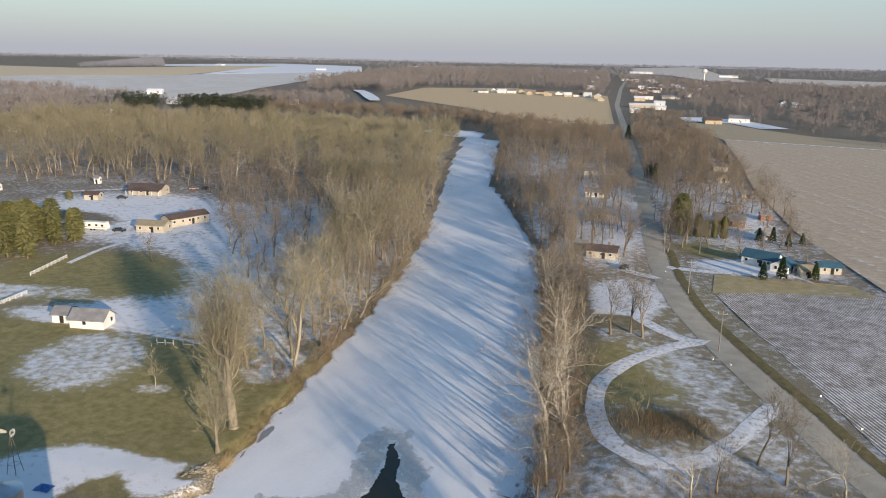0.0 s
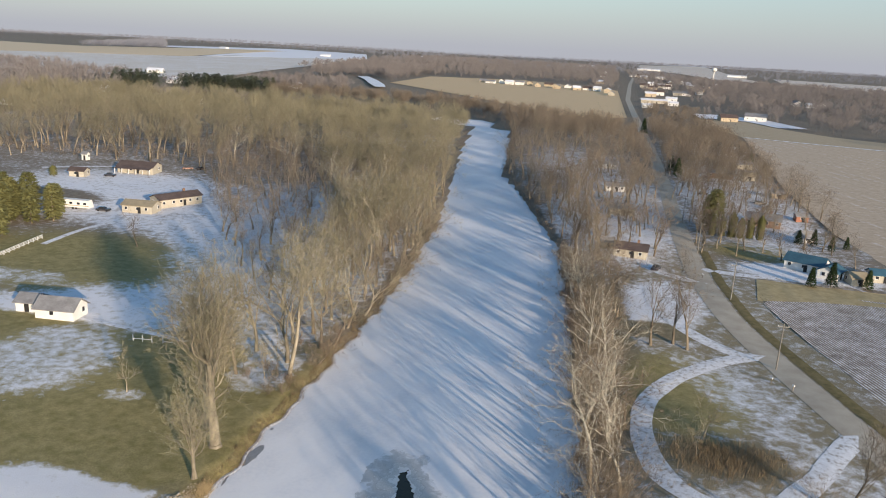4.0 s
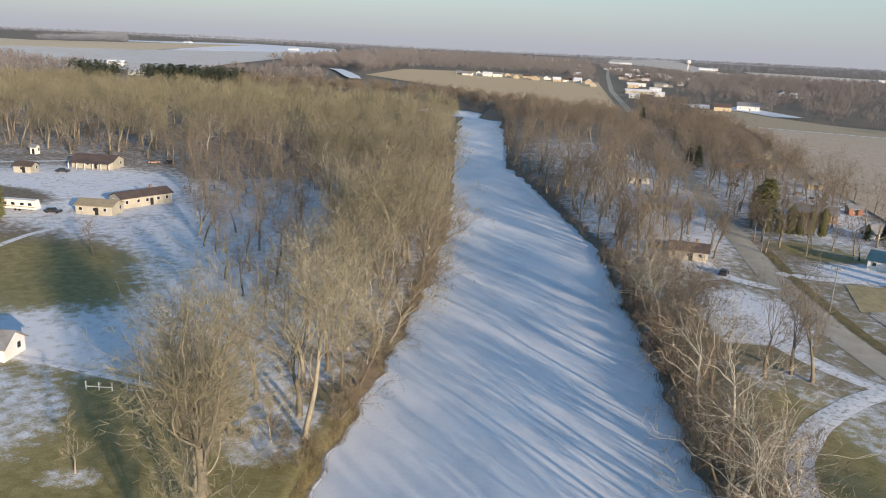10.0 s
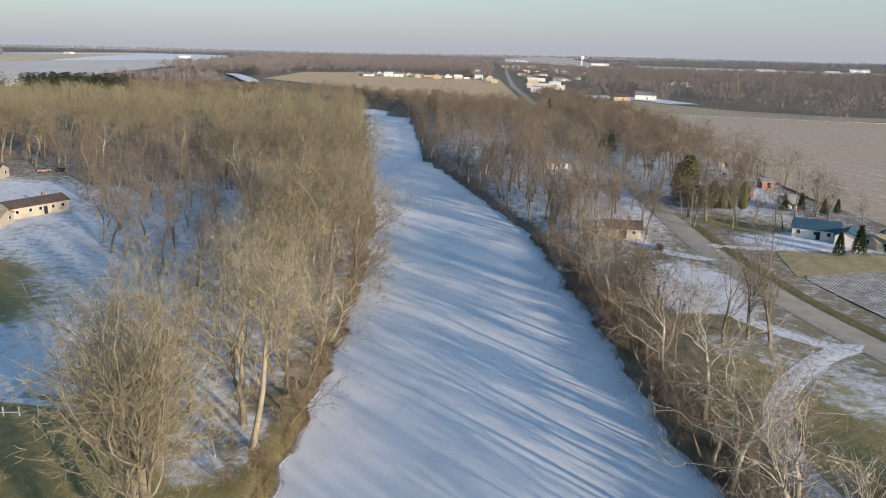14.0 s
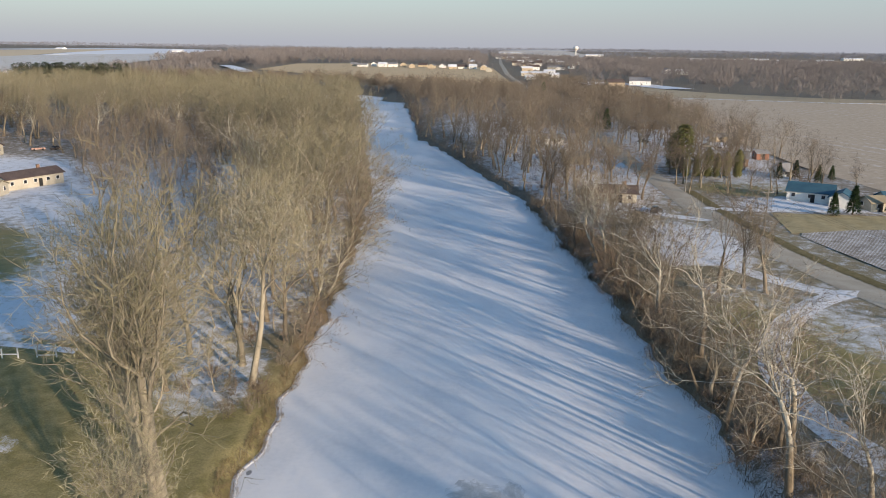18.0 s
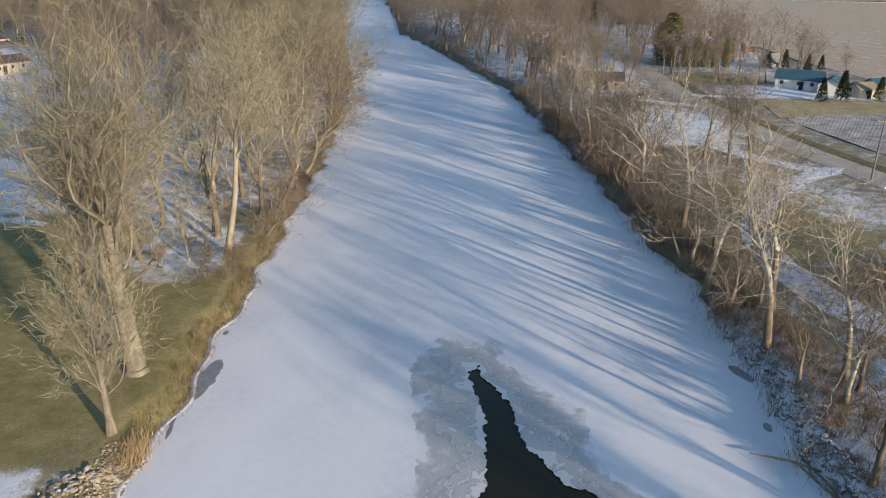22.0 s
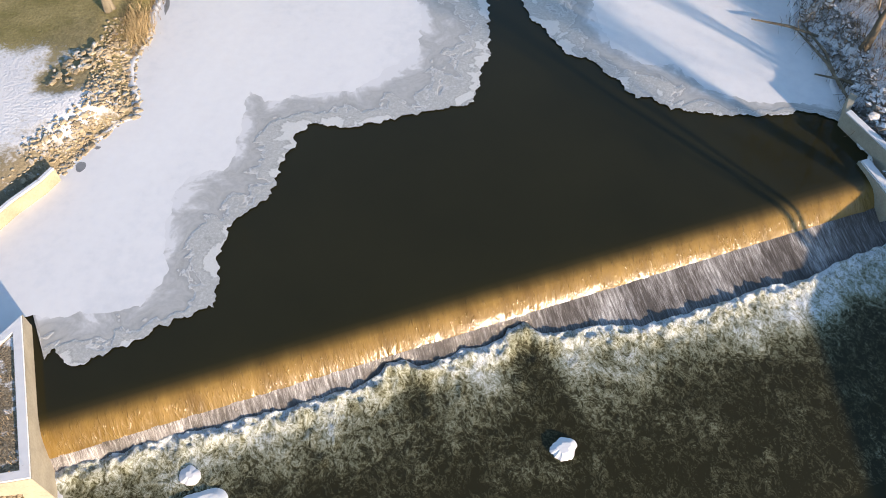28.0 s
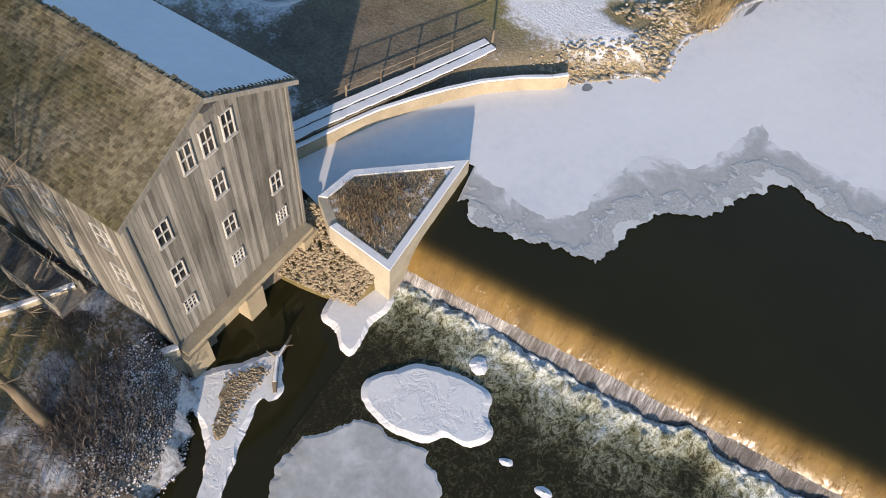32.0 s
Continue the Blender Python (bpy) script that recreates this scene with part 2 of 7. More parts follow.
# ---- the lie of the land ----
LEFT_Y = [-400, 40, 62, 66, 69, 71, 72, 80.8, 81.8, 88, 92, 96, 99.5, 103, 106, 112, 117, 124, 146, 191, 220, 278, 350, 430, 520, 600, 640, 680, 720, 760]
LEFT_X = [-30, -34, -34, -35.5, -37.5, -40, -41.6, -43.6, -47.7, -47.3, -46.4, -45, -42.7, -41, -39.2, -39.4, -39.0, -39.2, -38.7, -38.8, -39.8, -43.8, -54, -66, -78, -89, -120, -180, -400, -900]
RIGHT_Y = [-400, 40, 95, 101, 106, 112, 125, 147, 158, 184, 208, 265, 319, 367, 402, 520, 600, 640, 680, 720, 760]
RIGHT_X = [14, 11, 10, 8.3, 7.8, 7.6, 8, 8.6, 6.6, 5, 3, -3, -17, -29, -39, -51, -60, -74, -100, -160, -900]


def left_edge(y):
    y = np.asarray(y, float)
    return np.interp(y, LEFT_Y, LEFT_X) + np.where(y > 106, 0.45 * np.sin(y * 0.37) + 0.3 * np.sin(y * 0.83 + 1), 0)


def right_edge(y):
    y = np.asarray(y, float)
    return np.interp(y, RIGHT_Y, RIGHT_X) + np.where(y > 108, 0.4 * np.sin(y * 0.31) + 0.3 * np.sin(y * 0.9 + 2), 0)


def smooth(a):
    a = np.clip(a, 0, 1)
    return a * a * (3 - 2 * a)


def land(x, y):
    """The ground's height."""
    x, y = np.asarray(x, float), np.asarray(y, float)
    dl, dr = left_edge(y) - x, x - right_edge(y)
    low = np.where(y < 88.3 + (x + 39) * 0.282, 2.2, 0.0)
    zl = -1.2 + 2.3 * smooth((dl + 1.9) / 4.6) + 1.2 * smooth(dl / 45) + 1.4 * smooth((dl - 50) / 110)
    zr = -1.2 + 2.4 * smooth((dr + 1.0) / 3.5) + 1.8 * smooth(dr / 16)
    z = np.where(dl > -2, zl, np.where(dr > -2, zr, -1.2))
    inside = (dl < 0) & (dr < 0)
    z = np.where(inside, z - low, z)
    z = z + np.where((dl > 0) | (dr > 0), 0.25 * np.sin(x * 0.11 + 1.3) * np.sin(y * 0.083), 0) * smooth((np.maximum(dl, dr) - 4) / 10) * smooth((230 - np.abs(x)) / 90) * smooth((420 - y) / 110)
    far = np.hypot(x, y)
    return z + np.where(far > 700, 3.0 * smooth((far - 700) / 900) + 5 * np.sin(x * 0.0021) * np.sin(y * 0.0017 + 1) * smooth((far - 900) / 1500), 0)


# ---- the ground: one sheet to the horizon ----
def spread_axis(lo, hi, step, ends, grow=1.22):
    a = list(np.arange(lo, hi + step / 2, step))
    s = step
    while a[-1] < ends[1]:
        s *= grow
        a.append(a[-1] + s)
    s = step
    while a[0] > ends[0]:
        s *= grow
        a.insert(0, a[0] - s)
    return np.array(a)


GX = spread_axis(-150, 110, 1.2, (-4800, 4800))
GY = spread_axis(56, 300, 1.2, (-700, 4900))


def blob(x, y, cx, cy, rx, ry, turn=0.0, soft=0.35):
    c, s = math.cos(radians(turn)), math.sin(radians(turn))
    u, v = ((x - cx) * c + (y - cy) * s) / rx, (-(x - cx) * s + (y - cy) * c) / ry
    return smooth((1 + soft - np.hypot(u, v)) / (2 * soft))


# cx, cy, rx, ry, turn, how much snow lies there
SNOW_ZONES = [
    (-76.1, 136.2, 48, 34, 0, 0.06),       # lawn
    (-102.3, 144.0, 45, 22, 0, 0.06),
    (-86, 142, 14, 17, 30, 0.56),      # thin snow on the lawn
    (-65.3, 133.9, 4, 2.6, 20, 0.50),
    (-83.0, 171.1, 24, 13, -12, 0.70),     # yard behind the shed
    (-90, 190, 19, 28, 28, 0.64),
    (-97.0, 165.9, 26, 7, 8, 0.72),
    (-114.9, 199.0, 32, 20, 5, 0.10),      # grass below the house
    (-135.6, 248.1, 40, 20, 0, 0.64),
    (-163.8, 279.4, 40, 30, 0, 0.68),
    (-179.3, 253.1, 22, 12, 0, 0.15),
    (-123.3, 178.7, 14, 6, 0, 0.45),
    (-135.7, 175.5, 10, 6, 0, 0.6),
    (-103.6, 237.6, 26, 18, 0, 0.6),
    (-57, 107, 14.5, 6.5, 4, 0.78),     # patch at the weir
    (-66.5, 96.0, 10, 11, 10, 0.76),
    (-53, 96, 5, 9, 0, 0.03),
    (-45.5, 106, 5.5, 4.0, 20, 0.72),
    (-43.4, 108.6, 1.6, 1.6, 0, 0.2),
    (-50, 118, 12, 6, 0, 0.08),
    (-47.6, 151.2, 7, 10, 0, 0.55),
    (-53.9, 169.9, 9, 14, 0, 0.55),
    (-82, 246, 34, 74, 14, 0.66),
    (-190, 350, 110, 34, 14, 0.42),
    (-43, 66, 9, 6, 0, 0.36),
    (-42.2, 66.4, 1.8, 1.2, 30, 0.60),     # snow among the garden brush
    (-39.4, 64.4, 1.4, 1.0, 0, 0.62),
    (-40.4, 69.9, 1.2, 1.0, 0, 0.8),
    (-45.6, 69.0, 1.8, 0.7, 40, 0.66),
    (-38.0, 68.6, 2.6, 2.6, 0, 0.52),
    (22.4, 162.0, 8, 14, 10, 0.06),        # grass inside the drive
    (35.0, 165.2, 8, 15, 30, 0.50),
    (32.0, 122.0, 17, 8.5, 6, 0.52),
    (30.0, 139.5, 8.5, 5.0, 0, 0.14),
    (44.0, 141.0, 5, 12, 25, 0.52),
    (23.4, 208.0, 10.5, 21, -14, 0.76),
    (12.5, 178.0, 5.5, 40, 0, 0.16),
    (22.9, 191.9, 9, 5, 0, 0.1),
    (67.0, 252.0, 20, 9, 0, 0.74),
    (56.4, 272.7, 12, 10, 0, 0.18),
    (14.5, 318.0, 24, 70, 0, 0.66),
    (0.0, 420.0, 26, 70, 12, 0.62),
    (64.8, 357.3, 22, 90, 0, 0.62),
    (9.5, 115, 4, 22, 0, 0.62),
]


def build_ground():
    X, Y = np.meshgrid(GX, GY)
    Z = land(X, Y)
    nx, ny = len(GX), len(GY)
    i = np.arange(nx * ny).reshape(ny, nx)
    f = np.stack([i[:-1, :-1], i[:-1, 1:], i[1:, 1:], i[1:, :-1]], -1).reshape(-1, 4)
    me = np_mesh("ground", np.stack([X, Y, Z], -1).reshape(-1, 3), f, None, True)
    snow = np.where(np.hypot(X, Y) > 600, 0.24, 0.40)
    for cx, cy, rx, ry, turn, val in SNOW_ZONES:
        b = blob(X, Y, cx, cy, rx, ry, turn)
        snow = snow * (1 - b) + val * b
    d = np.maximum(left_edge(Y) - X, X - right_edge(Y))
    snow = np.where((d < 3.5) & (X < 0) & (Y > 115), snow * smooth(d / 3.5) * 0.7, np.where((d < 2.2) & (X < 0) & (Y > 98), snow * (0.45 + 0.55 * smooth(d / 2.2)), snow))
    lawn = np.maximum.reduce([blob(X, Y, -89, 134, 62, 40), blob(X, Y, -120, 194, 42, 26), blob(X, Y, 26, 162, 12, 20), 0.35 * blob(X, Y, 34, 185, 26, 80), blob(X, Y, 60, 273, 16, 12), np.where((X < 0) & (d < 16) & (Y > 100) & (Y < 146), 1.0 - 0.8 * blob(X, Y, -42, 105, 5, 9), 0.0), 0.9 * blob(X, Y, -47, 66.5, 6, 4), 0.9 * blob(X, Y, -44.7, 68.4, 1.6, 2.2)])
    shaded_litter = np.maximum.reduce([0.6 * blob(X, Y, -39, 67.5, 4.5, 4.5, 20), blob(X, Y, -47, 69, 4, 2.5), 0.3 * blob(X, Y, -54, 92, 9, 12), 0.6 * blob(X, Y, 11, 118, 3, 22)])     # dark leaf litter; shade round the mill is put into this tone too
    for name, val in (("snow", snow), ("lawn", lawn), ("shaded_litter", shaded_litter)):
        a = me.attributes.new(name, "FLOAT", "POINT")
        a.data.foreach_set("value", val.astype(np.float32).ravel())
    m = Mat("winter_ground", 0.92, 0, 0.15)
    v = m.place()
    big, mid, fine = m.noise(0.09, v, 5), m.noise(0.55, v, 6, 0.62), m.noise(5.0, v, 4, 0.6)
    grass = m.mix(m.ramp(mid, (0.35, 0.0), (0.65, 1.0)), (0.245, 0.212, 0.088), (0.39, 0.325, 0.16))
    grass = m.mix(m.ramp(fine, (0.3, 0.0), (0.7, 1.0)), m.mix(0.5, grass, (0.09, 0.08, 0.035)), grass)
    litter = m.mix(m.ramp(mid, (0.3, 0.0), (0.7, 1.0)), (0.17, 0.142, 0.112), (0.33, 0.275, 0.21))
    litter = m.mix(m.ramp(fine, (0.35, 0.0), (0.65, 1.0)), m.mix(0.5, litter, (0.07, 0.055, 0.04)), litter)
    shaded_litter = m.mix(m.ramp(fine, (0.35, 0.0), (0.65, 1.0)), (0.035, 0.032, 0.031), (0.10, 0.088, 0.078))
    base = m.mix(m.attr("shaded_litter"), m.mix(m.attr("lawn"), litter, grass), shaded_litter)
    cover = m.calc("ADD", m.calc("MULTIPLY", mid, 0.5), m.calc("ADD", m.calc("MULTIPLY", fine, 0.32), m.calc("MULTIPLY", big, 0.18)))
    need = m.calc("SUBTRACT", m.calc("ADD", m.calc("MULTIPLY", m.attr("snow"), 0.57), 0.20), cover)
    fac = m.ramp(m.calc("ADD", m.calc("MULTIPLY", need, 6.5), 0.5), (0.0, 0.0), (1.0, 1.0))
    white = m.mix(big, (0.66, 0.66, 0.69), (0.80, 0.80, 0.82))
    m.color(m.mix(fac, base, white)).bump(m.calc("ADD", fine, m.calc("MULTIPLY", fac, 0.6)), 0.6, 0.12)
    me.materials.append(m.m)
    tagged(new("ground", me), "brown winter grass and leaf litter with patches of snow", "ground", kind="structure")


build_ground()


def ring_mesh(name, outline, z, mat, holes=(), step=3.0):
    """A level sheet inside an outline, less the holes."""
    from mathutils.geometry import delaunay_2d_cdt
    pts, edges, loops = [], [], [outline, *holes]
    for lp in loops:
        o = len(pts)
        pts += [Vector(p) for p in lp]
        edges += [(o + k, o + (k + 1) % len(lp)) for k in range(len(lp))]
    if step < 3:
        g = np.array(outline)
        gx, gy = np.meshgrid(np.arange(g[:, 0].min(), g[:, 0].max(), step), np.arange(g[:, 1].min(), g[:, 1].max(), step))
        gx, gy = gx.ravel() + 0.13, gy.ravel() + 0.07
        inside = np.zeros(len(gx), bool)
        for (x0, y0), (x1, y1) in zip(np.roll(g, 1, 0), g):
            hit = (y0 > gy) != (y1 > gy)
            inside ^= hit & (gx < (x1 - x0) * (gy - y0) / ((y1 - y0) or 1e-9) + x0)
        pts += [Vector((p, q)) for p, q in zip(gx[inside], gy[inside])]
    v, e, f, *_ = delaunay_2d_cdt(pts, edges, [], 0, 1e-5)

    def within(p, poly):
        x, y, inside = p[0], p[1], False
        for k in range(len(poly)):
            (x0, y0), (x1, y1) = poly[k - 1][:2], poly[k][:2]
            if (y0 > y) != (y1 > y) and x < (x1 - x0) * (y - y0) / (y1 - y0) + x0:
                inside = not inside
        return inside

    keep = []
    for t in f:
        c = sum((v[k] for k in t), Vector((0, 0))) / len(t)
        if within(c, outline) and not any(within(c, h) for h in holes):
            keep.append(t if (v[t[1]] - v[t[0]]).cross(v[t[2]] - v[t[0]]) > 0 else t[::-1])
    me = bpy.data.meshes.new(name)
    me.from_pydata([(p.x, p.y, z) for p in v], [], keep)
    me.materials.append(mat)
    return me


def ragged(pts, amp=0.35, step=0.45, seed=0.0, closed=True, scale=0.9):
    """A line through pts with small teeth."""
    out = []
    n = len(pts)
    for k in range(n if closed else n - 1):
        a, b = Vector(pts[k]), Vector(pts[(k + 1) % n])
        m = max(1, int((b - a).length / step))
        nrm = Vector((-(b - a).y, (b - a).x)).normalized()
        for i in range(m):
            p = a.lerp(b, i / m)
            w = fnoise(p.x, p.y, scale, seed) + 0.5 * fnoise(p.x, p.y, scale * 3.1, seed + 7) + 0.3 * fnoise(p.x, p.y, scale * 8.3, seed + 13)
            p = p + nrm * (w * amp)
            out.append((p.x, p.y))
    if not closed:
        out.append(tuple(pts[-1]))
    return out


# ---- ice and water ----
WATER = Mat("dark_river_water", 0.06, 0, 0.22)
_v = WATER.place()
WATER.color(WATER.mix(WATER.noise(0.12, _v, 3), (0.016, 0.015, 0.0062), (0.027, 0.0245, 0.0102)))
WATER.bump(WATER.noise(1.2, WATER.place((1, 0.6, 1)), 3), 0.06, 0.05)
ICE = Mat("snow_covered_ice", 0.65, 0, 0.25)
_v = ICE.place()
_a, _b = ICE.noise(0.10, ICE.place((1, 0.45, 1), 0.3), 5, 0.6), ICE.noise(1.6, _v, 4)
ICE.color(ICE.ramp(ICE.calc("ADD", ICE.calc("MULTIPLY", _a, 0.75), ICE.calc("MULTIPLY", _b, 0.25)), (0.30, (0.62, 0.64, 0.68)), (0.50, (0.76, 0.76, 0.78)), (0.70, (0.82, 0.82, 0.83))))
ICE.bump(_b, 0.15, 0.04)
RIMICE = Mat("layered_grey_ice", 0.4, 0, 0.4)
_v = RIMICE.place()
_a, _b, _c = RIMICE.noise(0.9, _v, 6, 0.65, 0.8), RIMICE.noise(6.0, _v, 5, 0.7), RIMICE.noise(0.35, _v, 4, 0.6, 0.6)
_e = RIMICE.calc("ADD", RIMICE.calc("MULTIPLY", RIMICE.calc("SUBTRACT", _a, 0.5), 0.42), RIMICE.calc("MULTIPLY", RIMICE.calc("SUBTRACT", _c, 0.5), 2.1))
_u = RIMICE.calc("ADD", RIMICE.attr("inward"), _e)
_k = RIMICE.ramp(_u, (0.0, (0.64, 0.64, 0.63)), (0.05, (0.36, 0.365, 0.355)), (0.14, (0.46, 0.463, 0.453)), (0.33, (0.41, 0.413, 0.405)), (0.385, (0.60, 0.60, 0.60)), (0.42, (0.36, 0.363, 0.36)), (0.60, (0.46, 0.46, 0.457)), (0.68, (0.41, 0.413, 0.415)), (0.88, (0.54, 0.54, 0.545)), (1.0, (0.70, 0.70, 0.72)))
# the outer shelf is coarse and crusted, the inner ice smooth
_g = RIMICE.calc("MULTIPLY", RIMICE.ramp(_b, (0.48, 0.0), (0.60, 0.34)), RIMICE.ramp(_u, (0.34, 1.0), (0.42, 0.12)))
RIMICE.color(RIMICE.mix(_g, _k, (0.74, 0.74, 0.745)))
RIMICE.bump(RIMICE.calc("ADD", RIMICE.calc("ADD", RIMICE.calc("MULTIPLY", _b, RIMICE.ramp(_u, (0.34, 1.0), (0.42, 0.15))), _a), RIMICE.ramp(_u, (0.33, 0.5), (0.45, 0.0))), 0.34, 0.06)
HOLE = [(-39.3, 88.6), (-38.9, 89.2), (-37.7, 88.1), (-36.6, 88.7), (-34.4, 89.7), (-33.8, 90.5), (-31.9, 91.4), (-31.1, 91.6), (-31.2, 93), (-31.4, 95.6), (-31.2, 97), (-29.1, 99.6), (-28.8, 101.6), (-28.2, 103.1), (-28.1, 104.2), (-27.3, 105.6), (-26.1, 105.2), (-23.7, 105.3), (-20.3, 106.5), (-18.7, 106.7), (-16.6, 107.5), (-16.1, 109.8), (-15.3, 112.2),
        (-15.1, 116.4), (-15, 120.6), (-15.7, 123.9), (-16.2, 127.2), (-15.2, 128.2), (-15, 126.4), (-13.9, 124.6), (-12.8, 121.7), (-12.3, 117), (-11, 115), (-10, 112.6), (-8.1, 111.6), (-6.8, 109.6), (-5.6, 107.8), (-5, 108), (-3.5, 106.9), (-1.7, 106.4), (0.1, 106.1), (3.8, 106.1), (4.5, 106.6), (5.9, 106.4), (7.2, 105.6), (8.2, 101.8)]
RIM = [(-39.2, 89.8), (-37.5, 91.2), (-34.9, 91.6), (-34.1, 94.1), (-34.9, 96.8), (-34.8, 99.8), (-33.6, 101.2), (-31.8, 101.8), (-31.6, 104.5), (-31.7, 107.5), (-31.4, 108.6), (-30.4, 107.6), (-26.9, 108.4), (-24.6, 108.7), (-22.1, 110.9), (-20.2, 113), (-20, 116), (-20.7, 122), (-21.3, 127.4), (-20, 131.6), (-17.3, 134.1),
       (-14.5, 133.6), (-12.8, 132.2), (-12.7, 128.3), (-9.4, 124.1), (-7, 121.3), (-7.3, 116.7), (-6.5, 113), (-4.4, 111.3), (-2.5, 111.2), (-0.9, 108.6), (2.5, 107.4), (6.5, 107.2), (7.6, 106.5)]


def river_outline(y0, y1, off, step=6):
    ys = np.arange(y0, y1 + 0.1, step)
    return [(left_edge(y) - off, y) for y in ys], [(right_edge(y) + off, y) for y in ys]


def build_river():
    # open pool behind the weir and the sheet under the ice
    l, r = river_outline(88, 130, 1.2, 2)
    pool = [(-40.2, 86.1), (8.3, 102.4), *[p for p in r if p[1] > 102.6], *[p for p in l[::-1] if p[1] > 90]]
    tagged(new("pool_water", ring_mesh("pool_water", pool, -0.10, WATER.m)), "still dark open water above the weir", "water", kind="structure")
    l, r = river_outline(104, 700, 1.5, 4)
    rim = ragged([(-43.6, 82.2), (-44, 85), (-41, 91)] + RIM[1:], 0.34, 0.22, 3.0, False, 1.1)
    left = [(-47, 82.2), (-49.5, 83), (-49.5, 90), (-49.5, 97), (-43.5, 103)] + [p for p in l if p[1] > 106]
    outline = rim + [p for p in r if p[1] > 107] + left[::-1]
    tagged(new("river_ice", ring_mesh("river_ice", outline, 0.0, ICE.m)), "snow-dusted ice over the river", "ice", kind="structure")
    hole = ragged(HOLE, 0.36, 0.13, 9.0, False, 1.25)
    back = [(9, 106.5), (9, 112), (0, 116), (-3, 125), (-9, 134), (-17, 138), (-25, 132), (-25, 113), (-35, 111), (-39, 102), (-41, 92)]
    me = ring_mesh("rim_ice", hole + back, -0.008, RIMICE.m, (), 0.55)
    co = np.zeros(len(me.vertices) * 3)
    me.vertices.foreach_get("co", co)
    co = co.reshape(-1, 3)[:, :2]

    def away(line):
        line = np.array(line)
        d = np.full(len(co), 1e9)
        for p, q in zip(line, line[1:]):
            e = q - p
            t = np.clip(((co - p) @ e) / (e @ e), 0, 1)
            d = np.minimum(d, np.linalg.norm(co - p - t[:, None] * e, axis=1))
        return d

    d0, d1 = away(hole), away(rim)
    a = me.attributes.new("inward", "FLOAT", "POINT")
    a.data.foreach_set("value", (d0 / (d0 + d1 + 0.05)).astype(np.float32))
    tagged(new("rim_ice", me), "layered grey ice along the open water", "ice", kind="structure")


build_river()


WET = Mat("soaked_grey_ice", 0.3, 0, 0.4)
_a = WET.noise(1.5, None, 5)
WET.color(WET.ramp(_a, (0.3, (0.19, 0.195, 0.205)), (0.7, (0.30, 0.305, 0.315))))


def ice_spot(x, y, rx, ry, turn, seed):
    pts = [(x + rx * math.cos(a) * math.cos(turn) - ry * math.sin(a) * math.sin(turn), y + rx * math.cos(a) * math.sin(turn) + ry * math.sin(a) * math.cos(turn)) for a in np.linspace(0, 6.283, 14)[:-1]]
    tagged(new("wet_spot", ring_mesh("wet_spot", ragged(pts, 0.2, 0.25, seed), 0.006, WET.m)), "grey wet patch in the snow on the ice", "ice", kind="structure")


for _p in ((-38.3, 125.2, 0.85, 3.3, -0.1, 1), (-38.9, 133.3, 0.25, 0.5, 0, 2), (7.6, 127.5, 0.6, 1.4, 0.3, 3), (6.9, 119.5, 0.35, 0.7, 0, 4), (-38.9, 118.2, 0.18, 1.5, 0.1, 5), (-40.9, 101.8, 0.3, 0.4, 0, 6), (-40.3, 103.4, 0.2, 0.2, 0, 7)):
    ice_spot(*_p)
def bank_snow(y0, y1, edge, side, wide):
    """A soft lip of snow where the ice meets the bank."""
    ys = np.arange(y0, y1, 0.4)
    v = []
    for y in ys:
        w = wide * (0.55 + 0.9 * abs(fnoise(y, 1.0, 0.35, 4))) * smooth((fnoise(y, 7.0, 0.12, 9) + 0.45) * 2.4)
        x = float(edge(y)) + side * 0.05
        for o, z in ((0.35, 0.0), (0.12, 0.10), (-0.15, 0.16), (-0.5, 0.12), (-0.8, 0.0)):
            v.append((x - side * o * max(float(w), 0.02), y, z * float(w) + 0.004))
    f = [(k * 5 + j, k * 5 + j + 1, k * 5 + j + 6, k * 5 + j + 5) for k in range(len(ys) - 1) for j in range(4)]
    tagged(new("bank_snow", np_mesh("bank_snow", v, f, SNOW, True)), "lip of snow along the frozen bank", "snow", kind="structure")


bank_snow(104, 260, left_edge, -1, 0.5)
bank_snow(108, 250, right_edge, 1, 0.5)
tagged(new("tail_water", ring_mesh("tail_water", [(-46, -300), (30, -300), (30, 90), (12, 99), (8.6, 99.4), (-38.3, 83.7), (-44, 82)], -2.03, WATER.m)), "dark brown river water below the weir", "water", kind="structure")


# ---- weir ----
W0, W1 = Vector((-39.0, 86.25)), Vector((7.9, 102.0))
WDIR = (W1 - W0).normalized()
WNRM = Vector((WDIR.y, -WDIR.x))      # downstream
SHEET = Mat("amber_spill_water", 0.06, 0, 0.22)
_c = SHEET.ramp(SHEET.noise(0.6, SHEET.place((1.4, 0.25, 1), -0.324), 5), (0.3, (0.140, 0.082, 0.018)), (0.7, (0.262, 0.162, 0.042)))
SHEET.color(SHEET.mix(SHEET.attr("shallow"), SHEET.mix(SHEET.noise(0.12, SHEET.place(), 3), (0.016, 0.015, 0.0062), (0.027, 0.0245, 0.0102)), _c))
SHEET.rough(SHEET.calc("ADD", SHEET.calc("MULTIPLY", SHEET.attr("shallow"), 0.09), 0.06))
SHEET.put(SHEET.b.inputs["Specular IOR Level"], SHEET.calc("ADD", SHEET.calc("MULTIPLY", SHEET.attr("shallow"), 0.42), 0.22))
_h = SHEET.noise(1.6, SHEET.place((2.4, 0.5, 0.5), -0.324), 4, 0.6)
